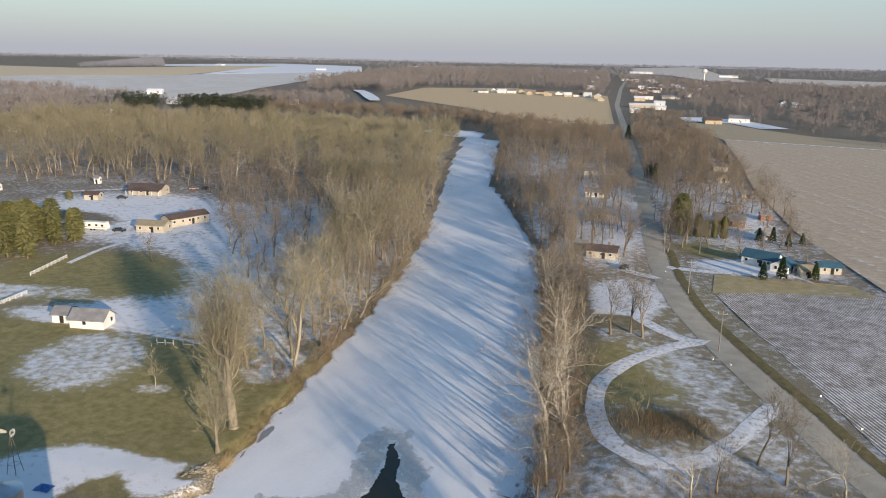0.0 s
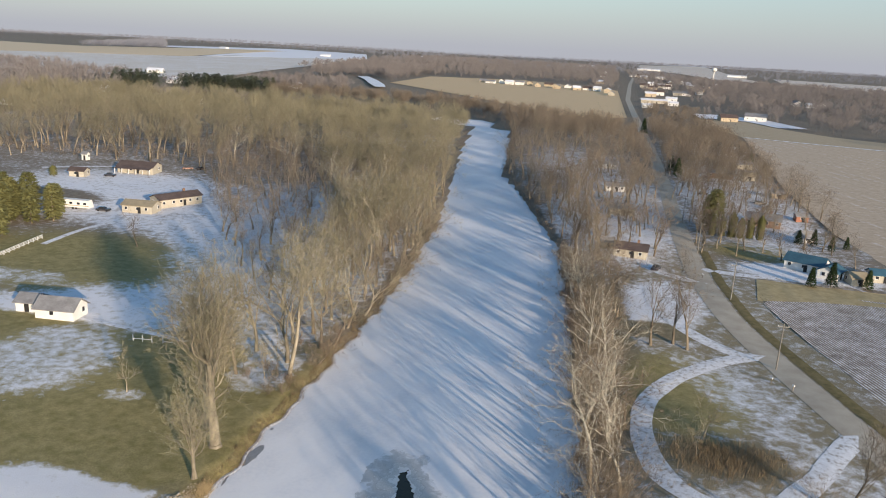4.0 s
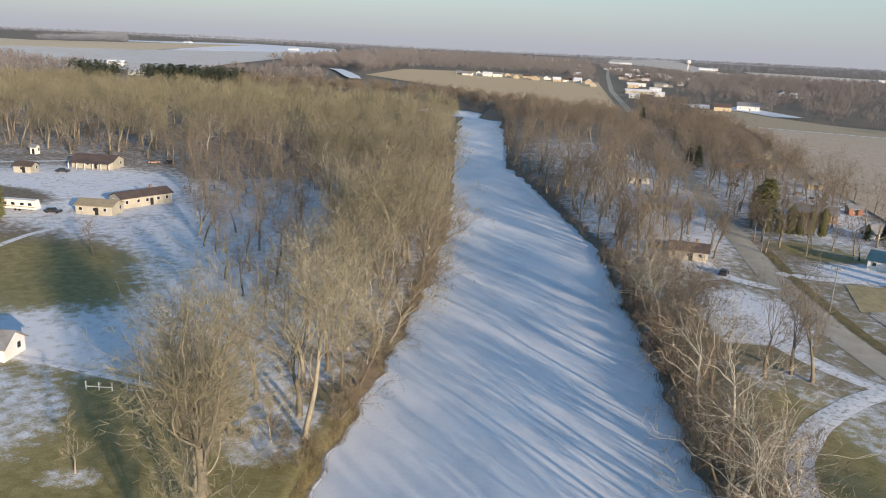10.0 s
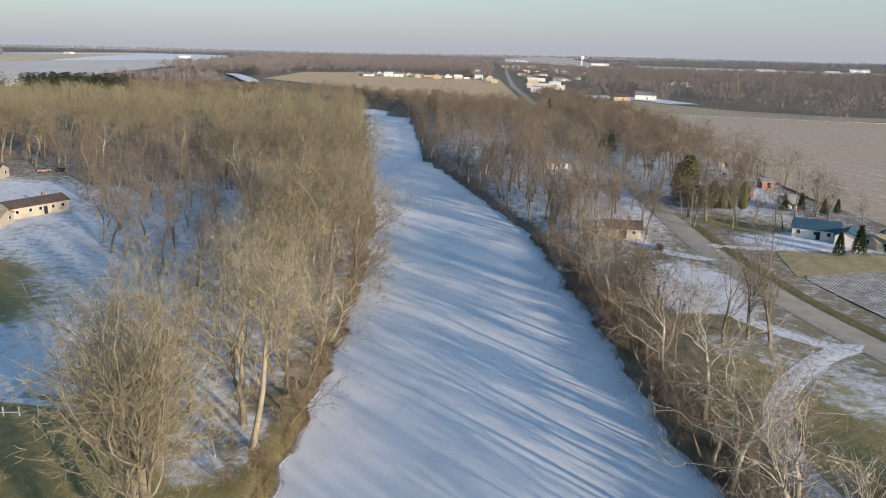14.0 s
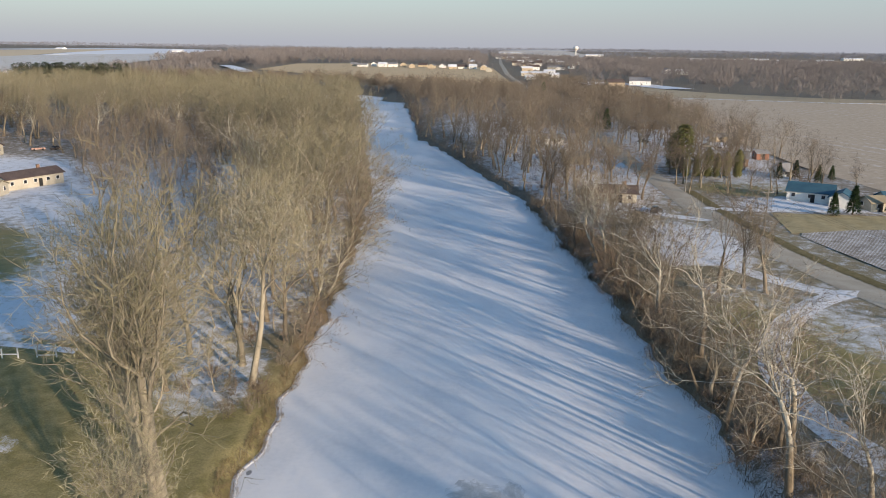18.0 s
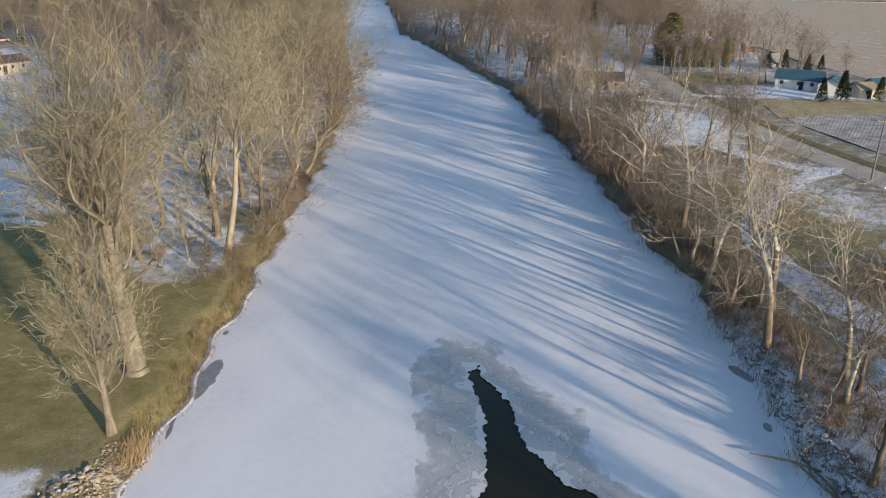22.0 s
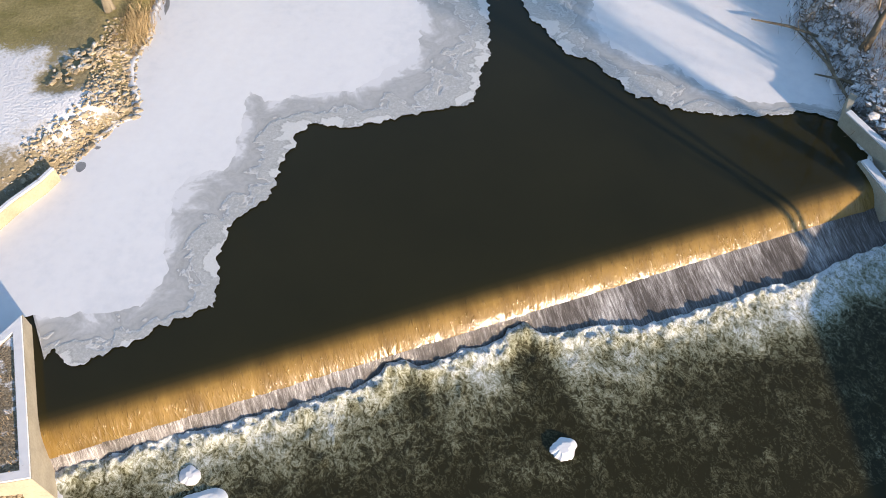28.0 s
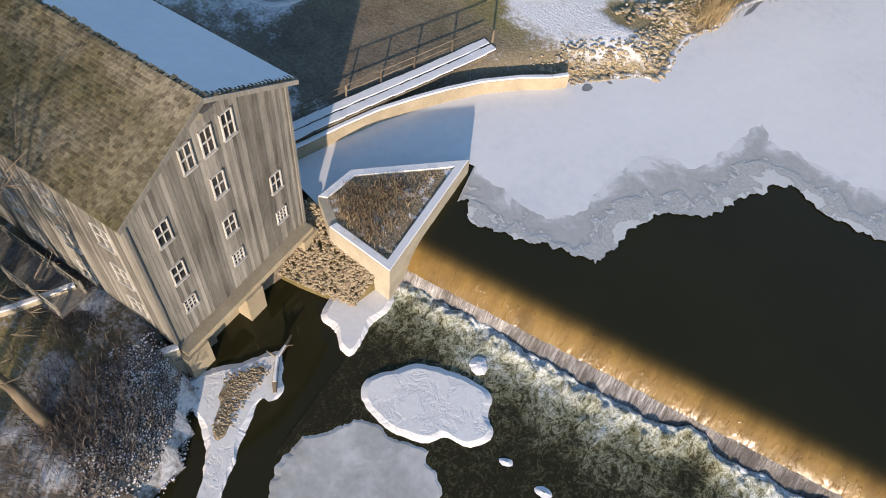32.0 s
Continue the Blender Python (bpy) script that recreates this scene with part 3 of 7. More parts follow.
_s = SHEET.ramp(SHEET.noise(3.0, SHEET.place((1.8, 0.7, 0.7), -0.324), 4, 0.6), (0.56, 0.0), (0.80, 1.0))
_h = SHEET.calc("ADD", SHEET.calc("MULTIPLY", _h, 0.24), SHEET.calc("MULTIPLY", _s, 0.20))
_h = SHEET.calc("ADD", SHEET.calc("MULTIPLY", _h, SHEET.attr("shallow")), SHEET.calc("MULTIPLY", SHEET.noise(1.2, SHEET.place((1, 0.6, 1)), 3), 0.0125))
SHEET.bump(_h, 1.0, 0.24)
FALL = Mat("falling_water", 0.22, 0, 0.5)
_f1, _f2 = FALL.noise(2.4, FALL.place((3.8, 0.35, 0.35), -0.324), 6, 0.75, 0.4), FALL.noise(0.42, FALL.place((1, 0.5, 0.4), -0.324), 5, 0.65)
_f = FALL.calc("ADD", FALL.calc("MULTIPLY", _f1, 0.52), FALL.calc("MULTIPLY", _f2, 0.50))
FALL.color(FALL.ramp(_f, (0.36, (0.040, 0.034, 0.028)), (0.48, (0.095, 0.085, 0.080)), (0.56, (0.22, 0.212, 0.215)), (0.68, (0.62, 0.63, 0.65))))
FALL.bump(_f1, 0.7, 0.12)
FOAM = Mat("churning_water", 0.3, 0, 0.22)
_v = FOAM.place((1.1, 0.85, 0.9), -0.324)


def _ridge(scale, sharp, warp):
    n = FOAM.noise(scale, _v, 5, 0.62, warp)
    return FOAM.calc("SUBTRACT", 1.0, FOAM.calc("MULTIPLY", FOAM.calc("ABSOLUTE", FOAM.calc("SUBTRACT", n, 0.5)), sharp), "clamp")


_r1, _r2, _n3 = _ridge(1.3, 9.0, 1.2), _ridge(3.2, 8.0, 1.1), FOAM.noise(1.4, _v, 8, 0.78, 0.9)
_k = FOAM.calc("ADD", FOAM.calc("MULTIPLY", _r1, 0.20), FOAM.calc("ADD", FOAM.calc("MULTIPLY", _r2, 0.24), FOAM.calc("MULTIPLY", _n3, 0.75)))
_k = FOAM.calc("ADD", FOAM.calc("MULTIPLY", FOAM.calc("SUBTRACT", _k, 0.53), 1.08), FOAM.attr("foam"))
FOAM.color(FOAM.ramp(_k, (0.16, (0.024, 0.021, 0.009)), (0.36, (0.070, 0.066, 0.034)), (0.52, (0.165, 0.167, 0.105)), (0.70, (0.345, 0.362, 0.295)), (0.88, (0.58, 0.615, 0.60)), (1.0, (0.76, 0.80, 0.83))))
FOAM.rough(FOAM.ramp(_k, (0.32, 0.10), (0.6, 0.75))).bump(FOAM.calc("MULTIPLY", _k, FOAM.calc("ADD", FOAM.attr("foam"), 0.02)), 0.8, 0.16)


def strip_along(a, b, profile, n, jitter=0.0, seed=0.0):
    """A sheet swept from a to b; the profile runs downstream as (off, z)."""
    v, f = [], []
    m = len(profile)
    for i in range(n + 1):
        p = a.lerp(b, i / n)
        for j, (o, z) in enumerate(profile):
            w = jitter * (o > 0.6) * (fnoise(i * 0.31, j * 0.7, 1, seed) + 0.6 * fnoise(i * 0.9, j * 1.3, 1, seed + 3))
            q = p + WNRM * (o + w)
            v.append((q.x, q.y, z + 0.6 * w))
    for i in range(n):
        f += [(i * m + j, i * m + j + 1, (i + 1) * m + j + 1, (i + 1) * m + j) for j in range(m - 1)]
    return v, f


def with_attr(me, name, vals):
    a = me.attributes.new(name, "FLOAT", "POINT")
    a.data.foreach_set("value", np.asarray(vals, np.float32))
    return me


def build_weir():
    w_ = thing("weir", Matrix.Identity(4), "amber water sliding over a long concrete weir", "weir")
    crest = [(-1.7, -0.0995), (0.25, -0.0945), (0.7, -0.112), (1.05, -0.15), (1.4, -0.22), (1.76, -0.34), (2.06, -0.56), (2.38, -0.88), (2.66, -1.22)]
    me = np_mesh("spill_sheet", *strip_along(W0, W1, crest, 300, 0.02, 2), SHEET.m, True)
    with_attr(me, "shallow", np.tile([0, 0.0, 0.0, 0.08, 0.42, 0.92, 1, 1, 0.85], 301))
    part("spill_sheet", me, None, w_, "thin amber sheet of sliding water")
    # the curtain slants down to the line where the white water boils
    def boil(t):
        x = t * 49.5
        o = 3.02 + 1.75 * float(smooth((t - 0.45) / 0.25)) * (1 - 0.45 * float(smooth((t - 0.9) / 0.1))) + 0.35 * fnoise(x, 0, 0.30, 8) + 0.16 * fnoise(x, 0, 1.1, 3) + 0.45 * float(smooth((t - 0.06) / 0.2))
        for c, w, h in ((0.354, 0.85, 1.0), (0.497, 0.75, 1.35), (0.43, 0.4, 0.3)):
            o -= h * math.exp(-(((t - c) * 49.5) / w) ** 2)
        return max(o, 2.86)

    v, f, n, m = [], [], 600, 6
    for i in range(n + 1):
        p, e = W0.lerp(W1, i / n), boil(i / n) + 0.4
        for j in range(m):
            u = j / (m - 1)
            w = 0.05 * u * fnoise(i * 0.9, j * 1.3, 1, 8)
            q = p + WNRM * (2.63 + (e - 2.63) * u + w)
            v.append((q.x, q.y, -1.19 - 0.95 * u ** 0.85 + 0.5 * w))
    for i in range(n):
        f += [(i * m + j, i * m + j + 1, (i + 1) * m + j + 1, (i + 1) * m + j) for j in range(m - 1)]
    part("curtain", np_mesh("curtain", v, f, FALL.m, True), None, w_, "streaked curtain of falling water")
    foot = MB().hull([(W0.x, W0.y, -3), (W1.x, W1.y, -3), (W1.x + 2.6 * WNRM.x, W1.y + 2.6 * WNRM.y, -3), (W0.x + 2.6 * WNRM.x, W0.y + 2.6 * WNRM.y, -3)],
                     [(W0.x, W0.y, -0.3), (W1.x, W1.y, -0.3), (W1.x + 2.2 * WNRM.x, W1.y + 2.2 * WNRM.y, -1.1), (W0.x + 2.2 * WNRM.x, W0.y + 2.2 * WNRM.y, -1.1)])
    part("concrete_body", foot, CONCRETE, w_)
    # rolling white water at the foot, fading downstream
    n, m = 520, 60
    v, f, fo = [], [], []
    for i in range(n + 1):
        s = i / n
        p = W0.lerp(W1, s)
        x = s * 49.5
        reach = max(1.5, 2.9 + 1.9 * fnoise(x, 3.0, 0.22, 1) + 1.0 * fnoise(x, 9.0, 0.6, 4) + 1.2 * float(smooth((s - 0.85) / 0.12)))
        start = boil(s)
        wake = sum(math.exp(-(((s - c) * 49.5 + 0.0) / 1.6) ** 2) for c in (0.354, 0.497))
        for j in range(m + 1):
            d = (j / m) ** 1.5 * 15
            q = p + WNRM * (start + d)
            a = math.exp(-((d - 0.4) / 0.7) ** 2)
            z = -2.0 + 0.34 * a * (0.8 + 0.6 * fnoise(q.x, q.y, 0.9, 2) + 0.42 * fnoise(q.x, q.y, 2.6, 5) + 0.35 * fnoise(q.x, q.y, 6.5, 7)) + 0.15 * math.exp(-d / 3.5) * (fnoise(q.x, q.y, 1.7, 6) + 0.6 * fnoise(q.x, q.y, 4.1, 9)) + 0.3 * a * wake
            z = max(z, -1.995 - 0.045 * (1 - float(smooth(s * 49.5 / 2.5))))
            if j == 0:
                z = -2.3
            if d > 11:
                z -= 0.05 * (d - 11)
            v.append((q.x, q.y, z))
            lobe = 0.26 * fnoise(q.x, q.y, 0.45, 12) + 0.16 * fnoise(q.x, q.y, 1.2, 15)
            foam = max((0.84 + 0.5 * lobe) * math.exp(-(d / 1.15) ** 2), (0.64 + 0.06 * float(smooth((s - 0.35) / 0.3)) + 1.25 * lobe) * math.exp(-(d / ((1.3 + 0.35 * float(smooth((s - 0.4) / 0.3))) * reach)) ** 2))
            foam *= 1 - 0.68 * float(smooth((s - 0.50) / 0.25)) * float(smooth((d - 2.0) / 2.6))
            foam *= 1 - 0.75 * wake * math.exp(-((d - 2.6) / 1.7) ** 2)
            foam = max(foam, 0.05 + 0.75 * lobe * float(smooth((s - 0.1) / 0.2)))
            fo.append(max(0.0, foam) * (1 - smooth((d - 9) / 5.5)) * (1 - smooth((d - 3) / 3) * (1 - smooth(s * 49.5 / 5 - 0.1))))
    for i in range(n):
        f += [(i * (m + 1) + j, i * (m + 1) + j + 1, (i + 1) * (m + 1) + j + 1, (i + 1) * (m + 1) + j) for j in range(m)]
    me = with_attr(np_mesh("white_water", v, f, FOAM.m, True), "foam", fo)
    tagged(new("white_water", me), "white churning water below the weir", "water", kind="structure")


CONCRETE = speckled("weathered_concrete", (0.30, 0.27, 0.21), (0.46, 0.415, 0.33), 0.7, 0.85, 9)
build_weir()


# ---- roads, drives, fields ----
def ribbon(name, pts, width, lift, mat, label, category="road", kind="structure", wob=0.0):
    """A strip of even width laid on the ground along pts."""
    line = []
    for (x0, y0), (x1, y1) in zip(pts, pts[1:]):
        n = max(1, int(math.hypot(x1 - x0, y1 - y0) / 2.5))
        line += [(x0 + (x1 - x0) * k / n, y0 + (y1 - y0) * k / n) for k in range(n)]
    line.append(pts[-1])
    a = np.array(line)
    for _ in range(6):
        a[1:-1] = (a[:-2] + 2 * a[1:-1] + a[2:]) / 4
    d = np.gradient(a, axis=0)
    d /= np.linalg.norm(d, axis=1)[:, None]
    nrm = np.stack([-d[:, 1], d[:, 0]], 1)
    cols = 5
    v = []
    for k, (p, q) in enumerate(zip(a, nrm)):
        for j in range(cols):
            u = (j / (cols - 1) - 0.5) * (width + wob * fnoise(k * 0.4, j, 1, 2))
            x, y = p + q * u
            crown = 0.06 * (1 - abs(2 * j / (cols - 1) - 1))
            v.append((x, y, float(land(x, y)) + lift + crown))
    f = [(k * cols + j, (k + 1) * cols + j, (k + 1) * cols + j + 1, k * cols + j + 1) for k in range(len(a) - 1) for j in range(cols - 1)]
    return tagged(new(name, np_mesh(name, v, f, mat, True)), label, category, kind=kind)


ASPHALT = speckled("worn_pale_asphalt", (0.33, 0.285, 0.226), (0.47, 0.42, 0.345), 0.25, 0.9, 6, 0.2)
DRIVE = Mat("snowy_gravel", 0.85, 0, 0.2)
_f = DRIVE.noise(1.1, None, 6, 0.65)
DRIVE.color(DRIVE.ramp(_f, (0.34, (0.30, 0.26, 0.21)), (0.46, (0.66, 0.65, 0.66)), (0.7, (0.82, 0.82, 0.84)))).bump(_f, 0.4, 0.06)
VERGE = speckled("brown_verge", (0.10, 0.085, 0.035), (0.22, 0.17, 0.08), 0.8, 0.95, 7, 0.5)
ROAD = [(70, 96), (63.5, 117), (58.5, 132), (54.2, 149), (50.8, 160), (47.6, 172), (43.2, 190), (39.6, 206), (37, 234), (36.4, 268), (36.4, 302), (38, 391), (38.5, 470), (37.5, 748), (36, 1037), (50, 1500), (80, 2200)]
ribbon("ditch_verge", [(x + 5.0, y) for x, y in ROAD[:10]], 2.6, 0.03, VERGE, "mown brown verge and ditch beside the road", "verge")
ribbon("road", ROAD, 6.2, 0.05, ASPHALT, "worn pale two-lane asphalt road", "road")
ribbon("loop_drive", [(44.5, 184.6), (39.6, 182.6), (34.0, 178.9), (27.4, 171.0), (21.8, 163.2), (18.4, 154.6), (17.8, 146.2), (18.9, 137.0), (21.2, 129.4), (25.4, 124.4), (34.0, 125.6), (42.0, 136.8), (46.8, 145.6), (52.4, 154.0)], 3.6, 0.04, DRIVE, "snow-covered gravel loop drive", "drive", wob=0.8)
ribbon("upper_drive", [(38.8, 183.0), (33.0, 188.0), (27.4, 197.0), (23.6, 208.0), (23.0, 222.0)], 3.6, 0.045, DRIVE, "snow-covered drive between the roadside trees", "drive", wob=1.4)
ribbon("house_drive", [(38.6, 247.0), (47.1, 243.7), (58.0, 244.1), (71.3, 244.8), (84.9, 248.9)], 3.6, 0.04, DRIVE, "snow-covered house driveway", "drive", wob=0.8)
ribbon("river_house_drive", [(38.4, 232.6), (29.9, 235.9), (23.7, 241.5), (21.9, 254.2)], 4.0, 0.04, DRIVE, "snow-covered driveway", "drive", wob=1.2)
ribbon("farm_lane", [(-66.9, 156.7), (-79.5, 158.6), (-91.8, 160.5), (-103.9, 161.3), (-115.8, 168.0)], 1.6, 0.04, DRIVE, "snowy farm track", "drive", wob=0.5)
ribbon("yard_lane", [(-135.7, 202.2), (-137.3, 222.0), (-134.0, 237.8), (-114.8, 236.9), (-97.6, 224.7), (-88.9, 219.9)], 1.8, 0.04, DRIVE, "snowy yard lane", "drive", wob=0.5)
ribbon("back_lane", [(-213.2, 297.2), (-187.2, 316.9), (-179.5, 309.2), (-183.3, 292.5), (-167.8, 278.7), (-143.8, 273.6)], 2.5, 0.04, DRIVE, "snowy farm lane", "drive", wob=0.5)


def field(name, poly, c1, c2, rows, turn, label, snow=0.35, lift=0.06):
    m = Mat(name, 0.95, 0, 0.1)
    w = m.wave(rows, m.place((1, 1, 0), radians(turn)), 0.5, 2, 0.25)
    n, big = m.noise(0.5, None, 6, 0.65), m.noise(0.02, None, 4)
    soil = m.mix(m.ramp(n, (0.3, 0.0), (0.7, 1.0)), c1, c2)
    f = m.calc("ADD", m.calc("MULTIPLY", w, 0.28), m.calc("ADD", m.calc("MULTIPLY", n, 0.42), m.calc("MULTIPLY", big, 0.30)))
    fac = m.ramp(f, (max(0.0, 0.95 - snow), 0.0), (min(1.0, 1.12 - snow), 1.0))
    m.color(m.mix(fac, soil, (0.74, 0.74, 0.77))).bump(m.calc("ADD", w, n), 0.6, 0.12)
    x0, x1 = min(p[0] for p in poly), max(p[0] for p in poly)
    y0, y1 = min(p[1] for p in poly), max(p[1] for p in poly)
    st = max(x1 - x0, y1 - y0) / 50
    from mathutils.geometry import delaunay_2d_cdt
    pts = [Vector(p) for p in poly]
    edges = [(k, (k + 1) % len(poly)) for k in range(len(poly))]
    gx, gy = np.arange(x0 + st / 2, x1, st), np.arange(y0 + st / 2, y1, st)

    def within(x, y):
        inside = False
        for k in range(len(poly)):
            (xa, ya), (xb, yb) = poly[k - 1], poly[k]
            if (ya > y) != (yb > y) and x < (xb - xa) * (y - ya) / (yb - ya) + xa:
                inside = not inside
        return inside

    pts += [Vector((x, y)) for x in gx for y in gy if within(x, y)]
    v, _, fs, *_ = delaunay_2d_cdt(pts, edges, [], 1, 1e-4)
    me = bpy.data.meshes.new(name)
    me.from_pydata([(p.x, p.y, float(land(p.x, p.y)) + lift + max(0.0, (p.length - 260) * 0.0006)) for p in v], [], fs)
    me.materials.append(m.m)
    tagged(new(name, me), label, "field", kind="structure")


field("stubble_field", [(50, 220), (56, 232), (94, 232), (132, 150), (137, 60), (80, 80), (65, 138)], (0.20, 0.165, 0.13), (0.35, 0.29, 0.225), 0.42, -17, "harvested field with rows of stubble and thin snow", 0.43)
field("bare_field", [(97, 236), (90, 310), (92, 400), (103, 522), (112, 640), (240, 600), (1200, 560), (1200, 60), (145, 60), (137, 150)], (0.43, 0.335, 0.245), (0.58, 0.465, 0.35), 0.035, -17, "brown ploughed field with faint snow streaks", 0.31, 0.3)
field("grass_strip", [(49, 222), (52, 241), (90, 240), (93, 229), (64, 226)], (0.30, 0.245, 0.13), (0.46, 0.37, 0.22), 0.05, 0, "strip of tan grass between drive and field", 0.2, 0.075)
field("tan_field", [(-290, 1080), (-290, 1330), (-136, 1400), (25, 1236), (29, 756), (-12, 700), (-50, 760), (-140, 900)], (0.54, 0.395, 0.235), (0.66, 0.495, 0.31), 0.05, 10, "tan corn stubble field", 0.2)
field("near_west_field", [(-470, 900), (-731, 854), (-1500, 1240), (-1115, 1291), (-905, 1600), (-757, 1798), (-636, 2055), (-570, 1540), (-520, 1150)], (0.52, 0.455, 0.375), (0.64, 0.575, 0.49), 0.02, 20, "stubble field half under snow", 0.47)
field("west_field", [(-1115, 1295), (-1500, 1244), (-2300, 2100), (-1733, 1994), (-1386, 1860), (-1278, 2123), (-1238, 2438), (-1081, 2549), (-962, 1903), (-908, 1608)], (0.60, 0.47, 0.31), (0.70, 0.56, 0.39), 0.02, 20, "wide tan stubble field", 0.27)
field("snow_field", [(-900, 1612), (-757, 1802), (-636, 2060), (-922, 2954), (-1345, 3159), (-1536, 2546), (-1354, 2248), (-1083, 2556), (-958, 1905)], (0.46, 0.38, 0.27), (0.55, 0.47, 0.35), 0.02, 20, "field under thin snow", 0.9)
field("far_snow_field", [(-825, 3295), (-642, 3827), (-500, 3300), (-620, 2933)], (0.46, 0.38, 0.27), (0.55, 0.47, 0.35), 0.02, 20, "distant field under snow", 0.9)
field("far_town_field", [(131, 2900), (148, 4075), (520, 4500), (420, 2623), (430, 2258), (310, 2150), (241, 2714)], (0.52, 0.44, 0.36), (0.62, 0.54, 0.46), 0.02, 20, "distant pale field beyond the town", 0.40)
field("far_right_field", [(470, 2240), (540, 2749), (900, 2600), (1300, 2100), (900, 1800), (600, 1950)], (0.52, 0.44, 0.36), (0.62, 0.54, 0.46), 0.02, 20, "distant pale field beyond the woods", 0.40)
field("far_east_field", [(96, 800), (103, 690), (112, 645), (240, 606), (330, 640), (250, 660), (190, 700), (158, 750), (140, 800)], (0.38, 0.30, 0.20), (0.46, 0.38, 0.27), 0.05, 0, "tan stubble field", 0.25)
field("barn_lot", [(100, 812), (96, 865), (128, 872), (165, 840), (188, 765), (160, 756), (142, 806)], (0.46, 0.38, 0.27), (0.55, 0.47, 0.35), 0.05, 0, "snowy yard round the barns", 0.8, 0.12)
field("field_lane", [(112, 641), (240, 601), (1200, 561), (1200, 566), (240, 606), (112, 645)], (0.50, 0.43, 0.33), (0.60, 0.53, 0.43), 0.05, 0, "pale track along the field's edge", 0.6, 0.36)
tagged(new("upper_river_ice", ring_mesh("upper_river_ice", [(-372, 1180), (-335, 1100), (-296, 1000), (-268, 935), (-256, 940), (-274, 995), (-312, 1090), (-355, 1185)], 6.5, ICE.m)), "snow-covered ice on the river's upper reach", "ice", kind="structure")



# ---- trees ----
def grow_tree(seed, height, spread=1.0, stems=1, depth=(5, 6, 5, 6), twig=0.022, lift=0.35, arch=0.25, girth=0.017, crook=0.0, reach=(0.38, 0.60), limbs=(0.34, 0.62)):
    """The bones of a bare tree: segments of wood and thin twigs."""
    rnd = random.Random(seed)
    wood, twigs = [], []

    def vec(s=1.0):
        return Vector((rnd.uniform(-1, 1), rnd.uniform(-1, 1), rnd.uniform(-1, 1))) * s

    def limb(p, d, length, r, level, segs):
        pts, step = [p.copy()], length / segs
        d = d.normalized()
        r1 = r * (0.45 if level < 1 else 0.28)
        for k in range(segs):
            d = (d + vec(0.16 + 0.07 * level + crook * (level > 0)) + Vector((0, 0, arch * (0.25 if level else 0.08)))).normalized()
            q = p + d * step
            a, b = r + (r1 - r) * k / segs, r + (r1 - r) * (k + 1) / segs
            wood.append((p.copy(), q.copy(), a, b, level))
            p = q
            pts.append(p.copy())
        return pts, d, r1

    def side(d, angle):
        ax = d.cross(vec()).normalized()
        return (Matrix.Rotation(angle, 3, ax) @ d).normalized()

    def fan(pts, n, length):
        for _ in range(n):
            k = rnd.randrange(max(1, len(pts) // 3), len(pts))
            p = pts[k]
            d = (pts[k] - pts[k - 1]).normalized() if k else Vector((0, 0, 1))
            d = side(d, rnd.uniform(0.3, 1.0))
            l = length * rnd.uniform(0.6, 1.3)
            q = p + d * l * 0.5
            e = q + (d + vec(0.45) + Vector((0, 0, 0.15))).normalized() * l * 0.5
            twigs.append((p, q, e))

    for s in range(stems):
        base = Vector((rnd.uniform(-0.5, 0.5), rnd.uniform(-0.5, 0.5), -0.3)) * (stems > 1) + Vector((0, 0, -0.3))
        lean = Vector((rnd.uniform(-1, 1), rnd.uniform(-1, 1), 0)) * (0.16 if stems > 1 else 0.06)
        r0 = height * girth * (0.8 if stems > 1 else 1.0)
        wood.append((base, base + Vector((0, 0, 0.7)), r0 * 1.5, r0 * 1.05, 0))
        pts, d, r = limb(base + Vector((0, 0, 0.7)), Vector((0, 0, 1)) + lean, height * lift, r0, 0, 4)
        tops = []
        for i in range(depth[0]):
            p = pts[rnd.randrange(max(1, len(pts) // 2), len(pts))] if i > 1 else pts[-1]
            dd = side(d, rnd.uniform(0.15, 0.75) * spread) + Vector((0, 0, 0.25))
            tops.append(limb(p, dd, height * rnd.uniform(*reach), r * rnd.uniform(*limbs), 1, 7))
        for lp, ld, lr in tops:
            for j in range(depth[1]):
                k = rnd.randrange(1, len(lp))
                bp, bd, br = limb(lp[k], side(ld, rnd.uniform(0.4, 1.0)), height * rnd.uniform(0.12, 0.26), max(lr * rnd.uniform(0.5, 0.9), twig * 1.3), 2, 4)
                for q in range(depth[2]):
                    kk = rnd.randrange(1, len(bp))
                    cp, cd, cr = limb(bp[kk], side(bd, rnd.uniform(0.35, 0.9)), height * rnd.uniform(0.06, 0.13), max(br * 0.65, twig * 0.95), 3, 2)
                    fan(cp, depth[3], height * 0.062)
            fan(lp, depth[3], height * 0.06)
    return wood, twigs


def wood_mesh(name, wood, mat, fat=1.0):
    v, f = [], []
    for p, q, a, b, level in wood:
        n = 6 if level == 0 else 5 if level == 1 else 3 if level == 2 else 2
        d = (q - p).normalized()
        x = d.orthogonal().normalized()
        y = d.cross(x)
        o = len(v)
        for c, r in ((p, a), (q, b)):
            v += [c + (x * math.cos(6.28318 * i / n) + y * math.sin(6.28318 * i / n)) * r * fat for i in range(n)]
        f += [(o + i, o + (i + 1) % n, o + n + (i + 1) % n, o + n + i) for i in range(n if n > 2 else 1)]
    return np_mesh(name, [tuple(p) for p in v], f, mat, True)


